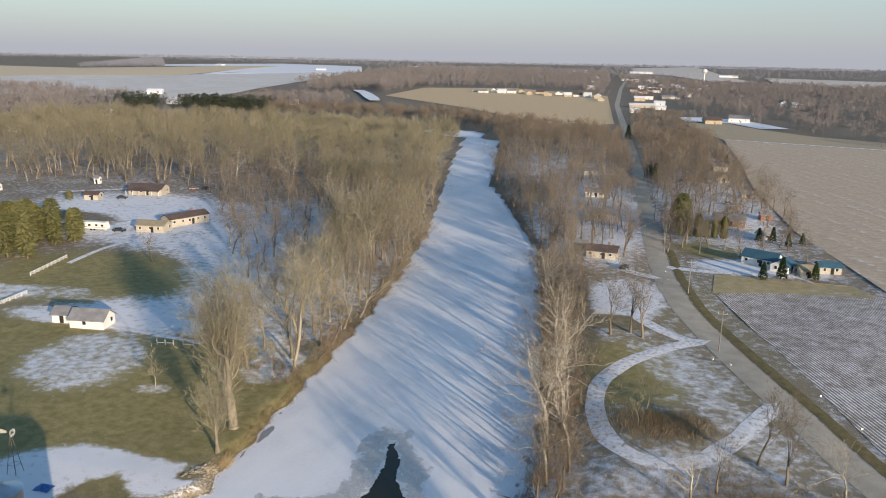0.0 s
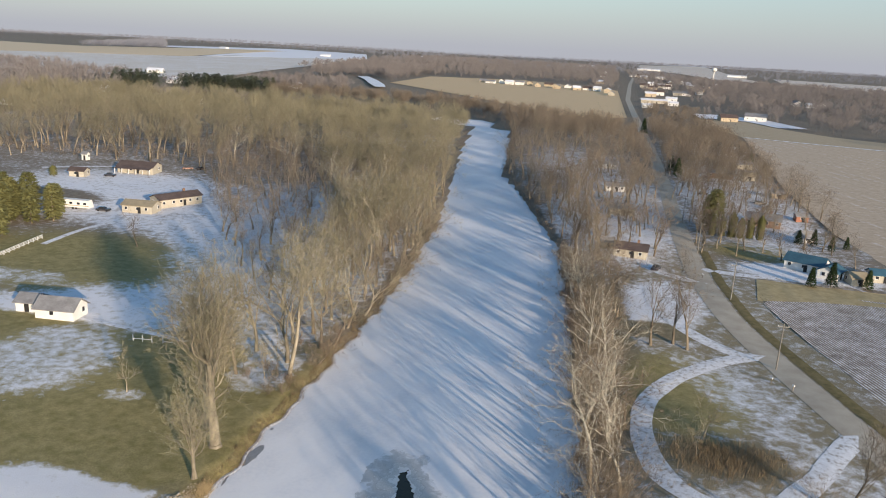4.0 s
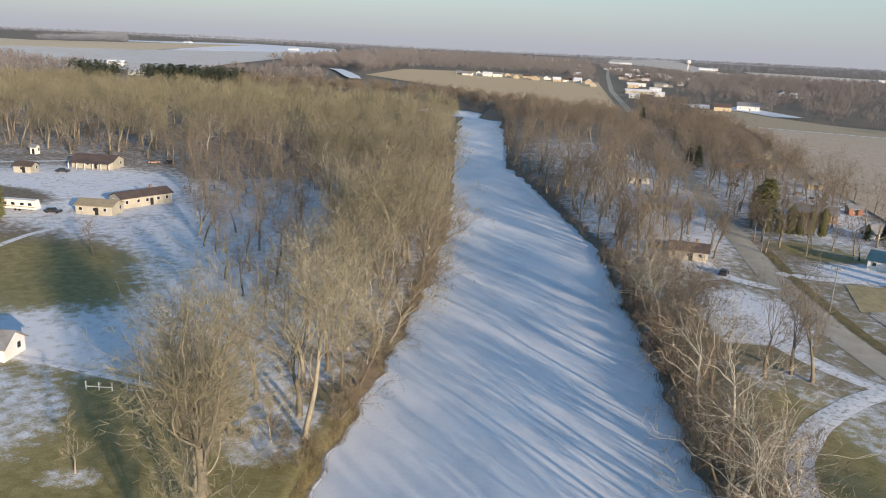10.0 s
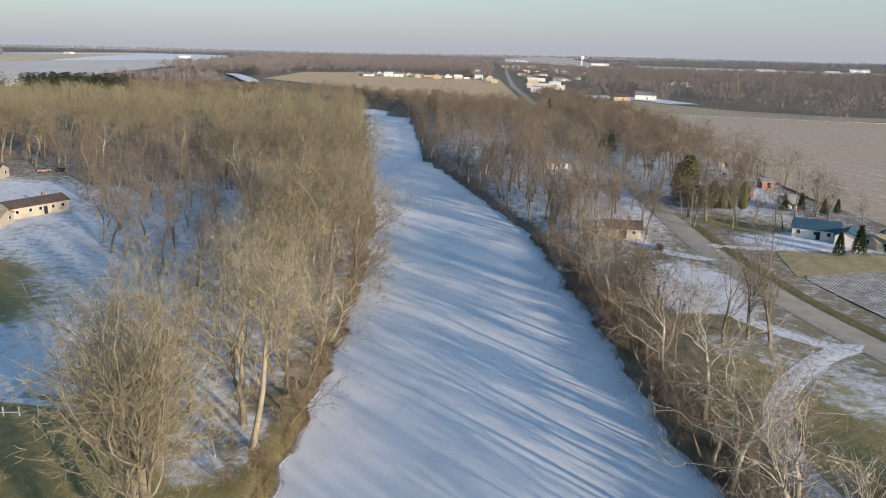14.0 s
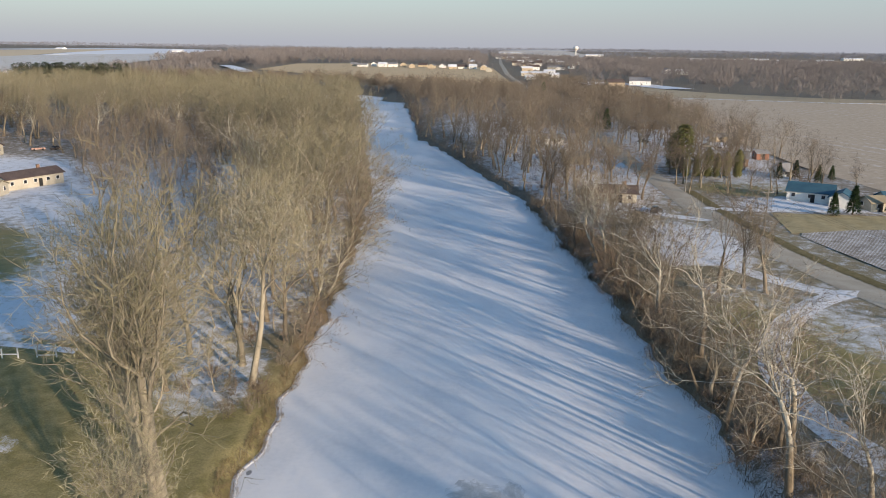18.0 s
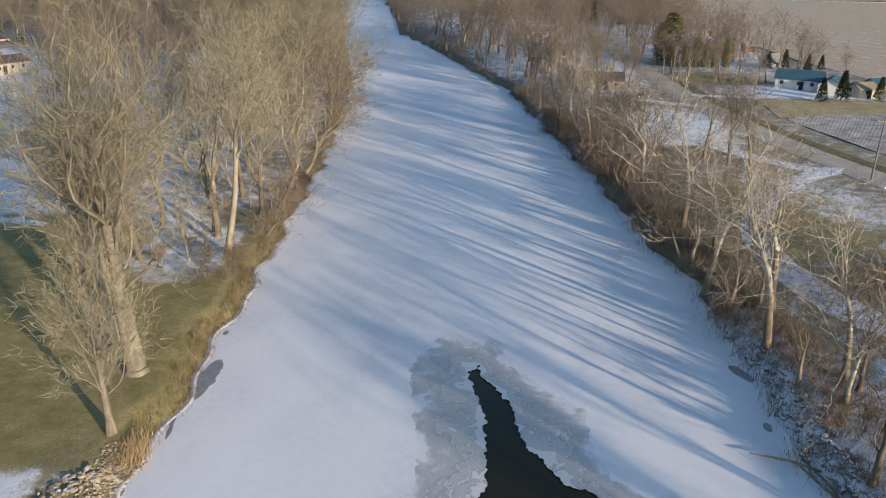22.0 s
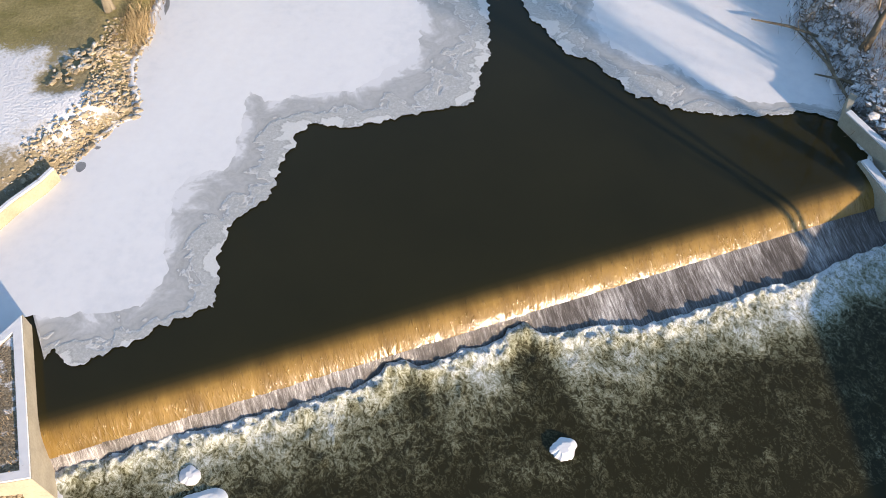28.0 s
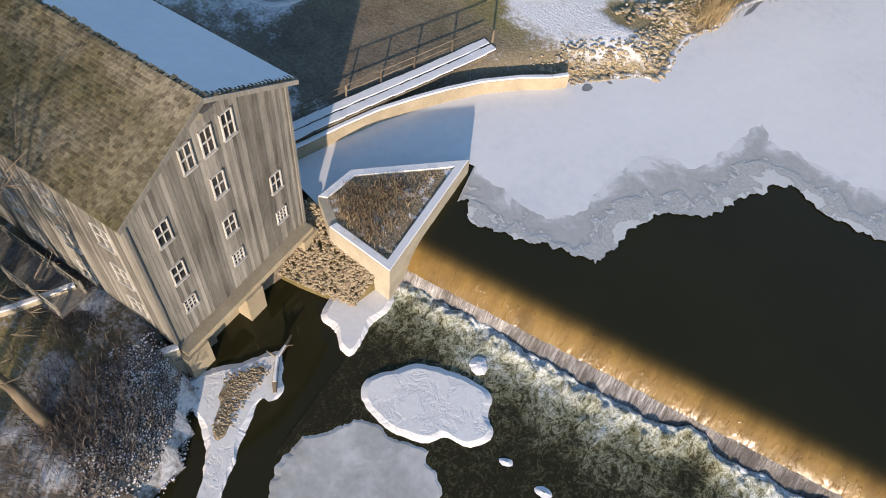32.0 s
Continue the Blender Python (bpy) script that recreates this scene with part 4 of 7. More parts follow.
def twig_mesh(name, twigs, mat, width):
    p = np.array([[tuple(a), tuple(b), tuple(c)] for a, b, c in twigs])
    rng = np.random.RandomState(len(twigs))
    s = rng.normal(size=(len(p), 3))
    s /= np.linalg.norm(s, axis=1)[:, None]
    w = width * rng.uniform(0.7, 1.4, (len(p), 1))
    v = np.stack([p[:, 0] - s * w, p[:, 0] + s * w, p[:, 1] + s * w * 0.8, p[:, 1] - s * w * 0.8, p[:, 2]], 1)
    i = np.arange(len(p))[:, None] * 5
    f = np.concatenate([i + [0, 1, 2], i + [0, 2, 3], i + [3, 2, 4]])
    return np_mesh(name, v.reshape(-1, 3), f, mat)


def straw_mesh(twigs, width, mat=None):
    """Each twig one slim triangle."""
    p = np.array([[tuple(a), tuple(c)] for a, b, c in twigs])
    rng = np.random.RandomState(len(twigs))
    s = rng.normal(size=(len(p), 3))
    s *= width * rng.uniform(0.7, 1.4, (len(p), 1)) / np.linalg.norm(s, axis=1)[:, None]
    v = np.stack([p[:, 0] - s, p[:, 0] + s, p[:, 1]], 1)
    return np_mesh("crown", v.reshape(-1, 3), np.arange(len(p))[:, None] * 3 + [0, 1, 2], mat)


TREES = {}


def tree_kind(key, label, bark_mat, twig_mat, width, category="tree", **kw):
    wood, twigs = grow_tree(**kw)
    TREES[key] = (wood_mesh("trunk", wood, bark_mat), straw_mesh(twigs, width * 1.75, twig_mat) if key[:4] in ("wood", "brow") else twig_mesh("crown", twigs, twig_mat, width), label)


def plant(key, x, y, scale=1.0, turn=None, group="", z=None, lean=0.0, tall=1.0):
    trunk, crown, label = TREES[key]
    turn = random.uniform(0, 360) if turn is None else turn
    z = float(land(x, y)) - 0.05 if z is None else z
    low = key[:5] == "brush"
    t = thing("shrub" if low else "tree", pose(x, y, z, lean, 0, turn), label, "shrub" if low else "tree", group)
    t.scale = (scale, scale, scale * tall)
    part("trunk", trunk, None, t), part("crown", crown, None, t)
    return t


D1, D2 = (7, 6, 5, 7), (7, 6, 4, 6)
tree_kind("big_a", "tall bare cottonwood with pale lit twigs", BARK_PALE, TWIG_GOLD, 0.019, seed=11, height=25, depth=(16, 8, 5, 6), spread=1.15, girth=0.032, lift=0.46, arch=0.34, crook=0.10, reach=(0.26, 0.52), limbs=(0.32, 0.62))
tree_kind("big_b", "tall bare tree with many upright limbs", BARK_PALE, TWIG_GOLD, 0.019, seed=12, height=24, depth=(11, 7, 5, 6), stems=2, spread=1.2, girth=0.026, lift=0.44, arch=0.34, crook=0.10, reach=(0.26, 0.52), limbs=(0.34, 0.62))
tree_kind("tall_a", "tall straight bare tree with a pale trunk", BARK_PALE, TWIG_GOLD, 0.015, seed=15, height=25, depth=(13, 7, 4, 8), spread=0.8, girth=0.018, lift=0.60, arch=0.4, crook=0.05, reach=(0.2, 0.40), limbs=(0.25, 0.5))
tree_kind("syc_a", "bare sycamore with white upper limbs", BARK_WHITE, TWIG_BROWN, 0.014, seed=21, height=22, depth=(8, 6, 4, 6), spread=1.3, lift=0.42, arch=0.22, girth=0.019, crook=0.16, reach=(0.28, 0.56), limbs=(0.3, 0.55))
tree_kind("syc_b", "bare sycamore with spreading white limbs", BARK_WHITE, TWIG_BROWN, 0.014, seed=24, height=22, depth=(9, 6, 4, 6), spread=1.55, lift=0.38, arch=0.20, girth=0.020, crook=0.18, reach=(0.30, 0.58), limbs=(0.3, 0.55))
tree_kind("oak_a", "bare dark tree with spreading branches", BARK, TWIG_BROWN, 0.015, seed=31, height=19, depth=D1, spread=1.1)
tree_kind("oak_b", "bare grey-brown roadside tree", BARK, TWIG_BROWN, 0.015, seed=32, height=20, depth=D1, spread=0.9)
for _k, (_h, _sp, _b, _t) in enumerate([(22, 1.15, BARK_PALE, TWIG_OLIVE), (20, 1.3, BARK, TWIG_OLIVE), (21, 1.05, BARK_PALE, TWIG_OLIVE), (18, 1.35, BARK, TWIG_BROWN), (20, 1.2, BARK_WHITE, TWIG_OLIVE)]):
    tree_kind(f"wood_{_k}", "bare woodland tree with olive-brown twigs", _b, _t, 0.018, seed=40 + _k, height=_h, depth=D2, spread=_sp * 0.92, lift=0.30, arch=0.20, crook=0.09, limbs=(0.42, 0.74))
for _k, (_h, _sp, _b, _t) in enumerate([(19, 1.2, BARK, TWIG_BROWN), (17, 1.35, BARK, TWIG_RED), (18, 1.1, BARK_PALE, TWIG_BROWN)]):
    tree_kind(f"brown_{_k}", "bare riverside tree with brown twigs", _b, _t, 0.016, seed=60 + _k, height=_h, depth=D2, spread=_sp * 0.92, lift=0.28, arch=0.20, crook=0.10, limbs=(0.42, 0.74))
for _k in range(2):
    tree_kind(f"small_{_k}", "small bare tree with pale twigs", BARK_PALE, TWIG_OLIVE, 0.018, seed=70 + _k, height=8, depth=(5, 5, 4, 6), spread=1.2, lift=0.22)
for _k in range(2):
    tree_kind(f"brush_{_k}", "thicket of bare brown brush", BARK, TWIG_RED if _k else TWIG_BROWN, 0.016, seed=80 + _k, height=5, depth=(5, 4, 4, 6), spread=1.3, stems=3, lift=0.12)

# trees that stand out
HERO = [("big_b", -42.1, 116.0, 0.62, 20), ("big_a", -43.7, 124.4, 1.1, 140), ("big_b", -47.4, 129.6, 1.05, 30), ("big_b", -50.6, 136.0, 0.95, 70), ("tall_a", -43.0, 150.0, 0.95, 30), ("wood_0", -45.7, 155.4, 1.15, 90), ("wood_1", -42.3, 163.8, 1.1, 200), ("wood_2", -48.4, 164.3, 1.1, 50), ("syc_a", -46.5, 170.5, 1.0, 10), ("wood_4", -41.2, 181.2, 1.1, 280), ("wood_1", -52.3, 147.8, 1.0, 80), ("wood_3", -55.1, 140.6, 1.0, 10), ("wood_2", -53.1, 157.8, 1.1, 0),
        ("syc_a", 10.6, 130.0, 0.95, 0), ("syc_b", 13.3, 135.9, 0.95, 60), ("syc_a", 9.3, 143.0, 0.95, 200), ("oak_a", 21.4, 183.0, 1.0, 0), ("oak_b", 28.6, 183.0, 1.0, 40), ("oak_b", 26.0, 185.2, 0.95, 0), ("syc_b", 6.3, 211.4, 0.85, 120), ("syc_a", 7.1, 200.9, 0.8, 10), ("syc_a", 11.4, 117.9, 0.7, 90), ("oak_a", 12.9, 111.7, 0.6, 60),
        ("oak_a", 43.9, 129.3, 0.75, 90), ("oak_b", 47.0, 124.0, 0.7, 0), ("syc_a", 53.6, 118.4, 0.6, 60), ("syc_b", 32.2, 115.0, 0.5, 10), ("oak_a", 36.3, 119.2, 0.65, 0), ("small_0", -65.3, 134.9, 1.0, 0), ("oak_a", -114.0, 211.7, 0.55, 0), ("small_1", 25.8, 139.0, 0.85, 40), ("small_0", 27.7, 145.8, 1.0, 10),
        ("oak_a", -36.5, 57.5, 1.05, 0), ("big_b", -45.5, 60.5, 0.6, 40), ("oak_b", -42, 51, 1.0, 10), ("oak_a", -49, 50, 0.9, 70), ("oak_b", -35.8, 47, 1.0, 30), ("oak_a", -40.5, 43, 1.0, 200), ("big_b", -36.5, 38, 0.9, 0), ("oak_b", -46, 44.5, 0.95, 100), ("oak_a", -52.5, 44, 1.0, 300), ("oak_b", -35.3, 54.0, 0.8, 220), ("oak_b", -44.5, 61.5, 0.8, 20), ("big_b", -46.5, 57.0, 0.85, 60), ("brown_1", -42.8, 60.2, 0.7, 0), ("syc_a", 14.6, 124, 0.8, 30), ("syc_b", 12.6, 150.5, 0.85, 80), ("syc_a", 11.8, 160, 0.9, 300), ("syc_b", 9.6, 172, 0.9, 10), ("brown_1", 15.5, 91, 0.85, 0), ("brown_0", 17.5, 98, 0.75, 40), ("brown_2", 20, 86, 0.95, 0), ("brown_1", 24, 81, 1.0, 140), ("brown_0", 19, 79, 0.9, 220), ("brown_2", 15.2, 84, 0.7, 20), ("brown_1", 22, 92, 0.9, 300), ("oak_b", -63, 66, 0.8, 0)]
for k, x, y, s, r in HERO:
    plant(k, x, y, s, r)
# trees leaning out over the ice, and one away from the mill
for k, x, y, s, r, lean in (("wood_1", -40.6, 166.5, 0.8, 95, 32), ("brown_1", -40.2, 157.0, 0.7, 90, 38), ("wood_0", -40.4, 186.0, 0.75, 85, 34), ("brown_2", -41.0, 208.0, 0.85, 95, 36), ("wood_2", -41.8, 218.0, 0.8, 80, 30), ("brown_0", -43.0, 236.0, 0.9, 90, 34), ("wood_3", -45.4, 256.0, 0.9, 90, 34), ("wood_3", -40.9, 199.0, 0.85, 80, 36), ("syc_b", -41.0, 176.0, 0.7, 100, 24), ("brown_0", 9.3, 152.0, 0.7, 265, 26), ("brown_1", 7.6, 176.0, 0.75, 275, 28), ("syc_a", 6.6, 203.0, 0.7, 270, 30), ("oak_b", -40.6, 65.2, 0.9, -60, 17)):
    plant(k, x, y, s, r, lean=lean)


def scatter(n, keys, x0, x1, y0, y1, near, test, scale=(0.8, 1.1), group=""):
    placed, tries = [], 0
    while len(placed) < n and tries < n * 60:
        tries += 1
        x, y = random.uniform(x0, x1), random.uniform(y0, y1)
        if not test(x, y) or any((x - a) ** 2 + (y - b) ** 2 < near * near for a, b in placed):
            continue
        placed.append((x, y))
        key, low = random.choice(keys), random.uniform(0.74, 0.92)
        plant(key, x, y, random.uniform(*scale) * (1.12 if key[:5] == "brown" else 1.0), group=group, tall=low if key[:5] == "brown" else 1.0)
    return placed


for _x, _y in ((-62, 232), (-74, 262), (-58, 206), (-88, 300), (-70, 290), (-118, 330), (-150, 338), (-180, 352)):
    plant("syc_a" if _y % 4 else "syc_b", _x, _y, 0.95)
WOOD = [f"wood_{k}" for k in range(5)]
BROWN = [f"brown_{k}" for k in range(3)]
random.seed(5)
# left bank: belt along the river; right bank: riverside trees and brush
scatter(26, WOOD, -60, -40, 175, 240, 3.6, lambda x, y: x < left_edge(y) - 1.5 and x > -58 - (y - 175) * 0.25)
scatter(44, WOOD, -90, -42, 225, 285, 3.8, lambda x, y: x < left_edge(y) - 1.5 and x > -62 - (y - 225) * 0.36)
scatter(46, BROWN, 2, 20, 108, 262, 2.6, lambda x, y: right_edge(y) + 1 < x < right_edge(y) + (8 if y < 180 else 12), (0.55, 0.9))
scatter(18, BROWN + ["oak_b"], -30, 29, 255, 290, 4.2, lambda x, y: right_edge(y) + 1.5 < x < 27 and not (8 < x < 25 and 228 < y < 256), (0.75, 1.05))
_road = lambda y: float(np.interp(y, [p[1] for p in ROAD], [p[0] for p in ROAD]))  # noqa: E731
scatter(46, BROWN + ["wood_3"], 24, 92, 268, 420, 5.0, lambda x, y: abs(x - _road(y)) > 5.5 and x < 84 + (y - 300) * 0.05, (0.6, 0.9))
scatter(70, ["brush_0", "brush_1"], 2, 18, 108, 230, 1.2, lambda x, y: right_edge(y) + 0.3 < x < right_edge(y) + 6, (0.5, 0.9))
scatter(90, ["brush_0", "brush_1", "small_0", "small_1"], -66, -40, 140, 290, 1.5, lambda x, y: left_edge(y) - 16 < x < left_edge(y) - 0.3, (0.5, 1.0))

OLIVE_I = bark_i("olive_wood_twigs", (0.147, 0.133, 0.09), (0.265, 0.24, 0.163))
BROWN_I = bark_i("brown_wood_twigs", (0.115, 0.094, 0.074), (0.225, 0.184, 0.144))
TRUNK_I = bark_i("wood_trunks", (0.09, 0.074, 0.055), (0.33, 0.28, 0.21))


def tri_arrays(me):
    v = np.zeros(len(me.vertices) * 3, np.float32)
    me.vertices.foreach_get("co", v)
    me.calc_loop_triangles()
    t = np.zeros(len(me.loop_triangles) * 3, np.int32)
    me.loop_triangles.foreach_get("vertices", t)
    return v.reshape(-1, 3), t.reshape(-1, 3)


LOW = []
for _k in range(6):
    _w, _t = grow_tree(seed=90 + _k, height=(21, 19, 22, 18, 20, 21)[_k], depth=(6, 6, 4, 8), lift=0.34, arch=0.16, spread=(1.1, 1.3, 1.0, 1.35, 1.2, 1.05)[_k])
    LOW.append((tri_arrays(wood_mesh("low", [s for s in _w if s[4] < 3], None, 1.1)), tri_arrays(straw_mesh(_t, 0.028))))


def joined_wood(name, spots, scale, twig_mat, label):
    """Many bare trees in one mesh: wood and twigs."""
    rng = np.random.RandomState(len(spots) + 3)
    vs, fs, mi, o = [], [], [], 0
    p = np.array(spots)
    z = land(p[:, 0], p[:, 1])
    for k, (x, y) in enumerate(spots):
        a, s = rng.uniform(0, 6.283), rng.uniform(*scale)
        c, d = math.cos(a) * s, math.sin(a) * s
        m = np.array([[c, -d, 0], [d, c, 0], [0, 0, s * rng.uniform(0.9, 1.1)]], np.float32)
        for i, (v, t) in enumerate(LOW[rng.randint(len(LOW))]):
            vs.append(v @ m.T + np.array([x, y, z[k]], np.float32))
            fs.append(t + o)
            mi.append(np.full(len(t), i, np.int32))
            o += len(v)
    me = np_mesh(name, np.concatenate(vs), np.concatenate(fs), TRUNK_I)
    me.materials.append(twig_mat)
    me.polygons.foreach_set("material_index", np.concatenate(mi))
    tagged(new(name, me), label, "woods", kind="stuff")


def spots_in(n, x0, x1, y0, y1, test=lambda x, y: True, seed=1, near=0.0):
    r = random.Random(seed)
    out = []
    for _ in range(n * 40):
        if len(out) >= n:
            break
        x, y = r.uniform(x0, x1), r.uniform(y0, y1)
        if test(x, y) and not (near and any((x - a) ** 2 + (y - b) ** 2 < near * near for a, b in out)):
            out.append((x, y))
    return out


joined_wood("farm_wood", spots_in(200, -300, -58, 308, 440, lambda x, y: x < left_edge(y) - 3 and y > 312 + (x + 262) * 0.2, 3, 5.0), (0.85, 1.2), OLIVE_I, "leafless wood behind the farm")
joined_wood("river_belt", spots_in(60, -110, -45, 300, 350, lambda x, y: left_edge(y) - 2 > x > -66 - (y - 225) * 0.36, 4, 3.5), (0.85, 1.15), OLIVE_I, "leafless trees along the river")
joined_wood("river_bank_wood", spots_in(44, -50, 27, 288, 345, lambda x, y: right_edge(y) + 1.5 < x < 27 and not (10 < x < 26 and 306 < y < 322), 31, 3.2), (0.75, 1.0), BROWN_I, "brown leafless trees on the far bank")
joined_wood("roadside_grove", spots_in(60, 38.5, 90, 262, 440, lambda x, y: not any(abs(x - a) < 8 and abs(y - b) < 7 for a, b in ((67, 316), (76, 295), (68, 258), (48, 299), (52, 290))), 33, 4.2), (0.5, 0.8), BROWN_I, "bare trees round the roadside houses")
joined_wood("thin_grove", spots_in(90, -160, -52, 186, 345, lambda x, y: -60 - max(0, y - 225) * 0.40 > x > -80 - (y - 200) * 0.62, 5, 5.2), (0.5, 0.85), BROWN_I, "thin grove of dark bare trees over snow")
joined_wood("far_bank_wood", spots_in(110, -70, 28, 340, 560, lambda x, y: right_edge(y) + 2 < x < 27, 6, 4.2), (0.75, 1.05), BROWN_I, "brown leafless wood between river and road")
joined_wood("roadside_trees", spots_in(55, 42, 92, 320, 600, lambda x, y: True, 7, 6.0), (0.55, 0.9), BROWN_I, "bare trees among the roadside houses")


def far_woods(name, spots, tall, mat, label, sprays=60, slim=1.0):
    """Distant bare trees: round crowns of short sprays over thin trunks, joined."""
    rng = np.random.RandomState(len(spots))
    p = np.array(spots)
    n = len(p)
    z = land(p[:, 0], p[:, 1])
    h = (tall * rng.uniform(0.6, 1.12, n))[:, None]
    wide = h * rng.uniform(0.26, 0.42, (n, 1))
    d = rng.normal(size=(n, sprays, 3))
    d /= np.linalg.norm(d, axis=2)[:, :, None]
    r = rng.uniform(0.35, 1, (n, sprays)) ** 0.6
    cx, cy = p[:, :1] + d[..., 0] * r * wide, p[:, 1:] + d[..., 1] * r * wide
    cz = z[:, None] + h * (0.60 + 0.36 * d[..., 2] * r)
    c = np.stack([cx, cy, cz], -1)
    way = d + [0, 0, 0.7] + rng.normal(0, 0.5, d.shape)
    way *= (h * rng.uniform(0.07, 0.17, (n, sprays)))[:, :, None] / np.linalg.norm(way, axis=2)[:, :, None]
    side = np.cross(way, rng.normal(size=d.shape))
    side *= (h * rng.uniform(0.012, 0.03, (n, sprays)) * slim * (60 / sprays) ** 0.5)[:, :, None] / np.linalg.norm(side, axis=2)[:, :, None]
    crown = np.stack([c - way - side, c - way + side, c + way], 2).reshape(-1, 3)
    a = rng.uniform(0, 3.14, n)
    e = np.c_[np.cos(a), np.sin(a), np.zeros(n)] * h * 0.014
    foot = np.c_[p, z - 0.3]
    trunk = np.stack([foot - e, foot + e, foot + np.c_[np.zeros(n), np.zeros(n), h[:, 0] * 0.8]], 1).reshape(-1, 3)
    v = np.concatenate([crown, trunk])
    tagged(new(name, np_mesh(name, v, np.arange(len(v) // 3)[:, None] * 3 + [0, 1, 2], mat)), label, "woods", kind="stuff")


# paler and greyer than the near twigs: distance haze put into the colour
HAZED_TWIG = bark_i("hazed_distant_twigs", (0.150, 0.136, 0.134), (0.232, 0.210, 0.205))
# bluer again: the skyline's haze is painted into these twigs
HAZED_BLUE_TWIG = bark_i("hazed_skyline_twigs", (0.165, 0.172, 0.205), (0.225, 0.232, 0.268))
DISTANT = [[(-1115, 1295), (-1500, 1244), (-2300, 2100), (-1733, 1994), (-1386, 1860), (-1278, 2123), (-1238, 2438), (-1081, 2549), (-962, 1903)], [(-900, 1600), (-620, 2060), (-922, 2954), (-1345, 3159), (-1536, 2546), (-1354, 2248), (-1083, 2556)],
           [(-825, 3200), (-642, 3827), (-500, 3300), (-620, 2800)], [(131, 2800), (148, 4075), (520, 4500), (420, 2623), (450, 2150), (310, 2050)], [(470, 2100), (540, 2749), (900, 2600), (1300, 2100), (900, 1700), (600, 1850)]]


def open_land(x, y):
    """True on the distant fields, which stay free of trees."""
    for poly in DISTANT:
        inside = False
        for (x0, y0), (x1, y1) in zip(poly[-1:] + poly[:-1], poly):
            if (y0 > y) != (y1 > y) and x < (x1 - x0) * (y - y0) / (y1 - y0) + x0:
                inside = not inside
        if inside:
            return True
    return False


far_woods("farm_brush", spots_in(900, -300, -58, 306, 440, lambda x, y: x < left_edge(y) - 3 and y > 314 + (x + 262) * 0.2, 13), 5.0, BROWN_I, "bare undergrowth below the wood", 40, 0.55)
far_woods("grove_brush", spots_in(420, -160, -50, 186, 345, lambda x, y: -56 - max(0, y - 225) * 0.40 > x > -80 - (y - 200) * 0.62, 14), 3.0, BROWN_I, "bare undergrowth in the thin grove", 40, 0.4)
far_woods("bank_brush", spots_in(240, -50, 27, 255, 560, lambda x, y: right_edge(y) + 4 < x < right_edge(y) + 22 and x < 27, 15), 4.0, BROWN_I, "bare undergrowth on the far bank", 40, 0.4)
far_woods("far_wood", spots_in(620, -430, -66, 436, 600, lambda x, y: not left_edge(y) - 4 < x < right_edge(y) + 4, 2), 19, OLIVE_I, "leafless wood beyond the farm", 240, 0.34)
far_woods("west_grove", spots_in(240, -420, -120, 600, 700, lambda x, y: x < left_edge(y) - 6, 12), 9, HAZED_TWIG, "low scattered trees behind the wood", 100, 0.5)
far_woods("river_bend_wood", spots_in(430, -330, 22, 555, 780, lambda x, y: x > right_edge(y) + 4 and y < 650 + (20 - x) * 0.75 and x < 20), 14, BROWN_I, "leafless wood at the river bend", 150, 0.5)
far_woods("west_wood", spots_in(1700, -1250, -440, 560, 1000, lambda x, y: y > 470 + abs(x + 440) * 0.32 and y < 800 + abs(x + 440) * 0.50 and not (-520 < x < -300 and 690 < y < 850)), 16, HAZED_TWIG, "brown leafless wood in the west", 70, 0.7)
far_woods("field_side_wood", spots_in(260, -640, -300, 790, 960, lambda x, y: y < 900 + (x + 640) * 0.12 and not (-560 < x < -500)), 9, HAZED_TWIG, "bare trees behind the plantation", 50, 0.8)
far_woods("bend_wood", spots_in(900, -620, -200, 800, 1560, lambda x, y: -420 - (y - 1000) * 0.16 < x < -292 - (y - 1000) * 0.05 and not (-385 - (y - 1185) * -0.52 < x < -330 - (y - 1190) * 0.42 and 925 < y < 1195)), 17, HAZED_TWIG, "leafless wood along the river's upper reach", 60, 0.7)
far_woods("north_wood", spots_in(3000, -640, 30, 1290, 2900, lambda x, y: x > -560 - (y - 1300) * 0.05 and y > 1410 + x * 0.12 and not open_land(x, y)), 16, HAZED_TWIG, "distant leafless woods", 36)
far_woods("town_trees", spots_in(1500, -20, 330, 1235, 2700, lambda x, y: abs(x - 45) > 16 and not open_land(x, y)), 10, HAZED_TWIG, "bare trees among the town's houses", 34)
far_woods("field_side_trees", spots_in(130, 62, 270, 860, 1235, lambda x, y: x > 110 + (y - 860) * 0.02), 10, HAZED_TWIG, "bare trees among the first houses of the town", 44)
far_woods("east_wood", spots_in(5200, 128, 1500, 610, 1900, lambda x, y: y > max(612, 930 - (x - 132) * 3.2) and not open_land(x, y)), 16, HAZED_TWIG, "brown leafless wood beyond the fields", 80, 0.62)
far_woods("roadside_wood", spots_in(190, 24, 100, 410, 640, lambda x, y: abs(x - _road(y)) > 5 and x < 88 + (y - 400) * 0.06, 21, 4.0), 14, BROWN_I, "bare trees crowding the road", 190, 0.36)
far_woods("waterside_brush", spots_in(420, -80, 12, 205, 620, lambda x, y: right_edge(y) + 0.4 < x < right_edge(y) + 4.5, 22), 3.2, BROWN_I, "bare brush along the frozen river's far side", 40, 0.4)
far_woods("road_trees", spots_in(110, 44, 100, 600, 900, lambda x, y: True), 11, BROWN_I, "bare trees along the road", 110, 0.6)
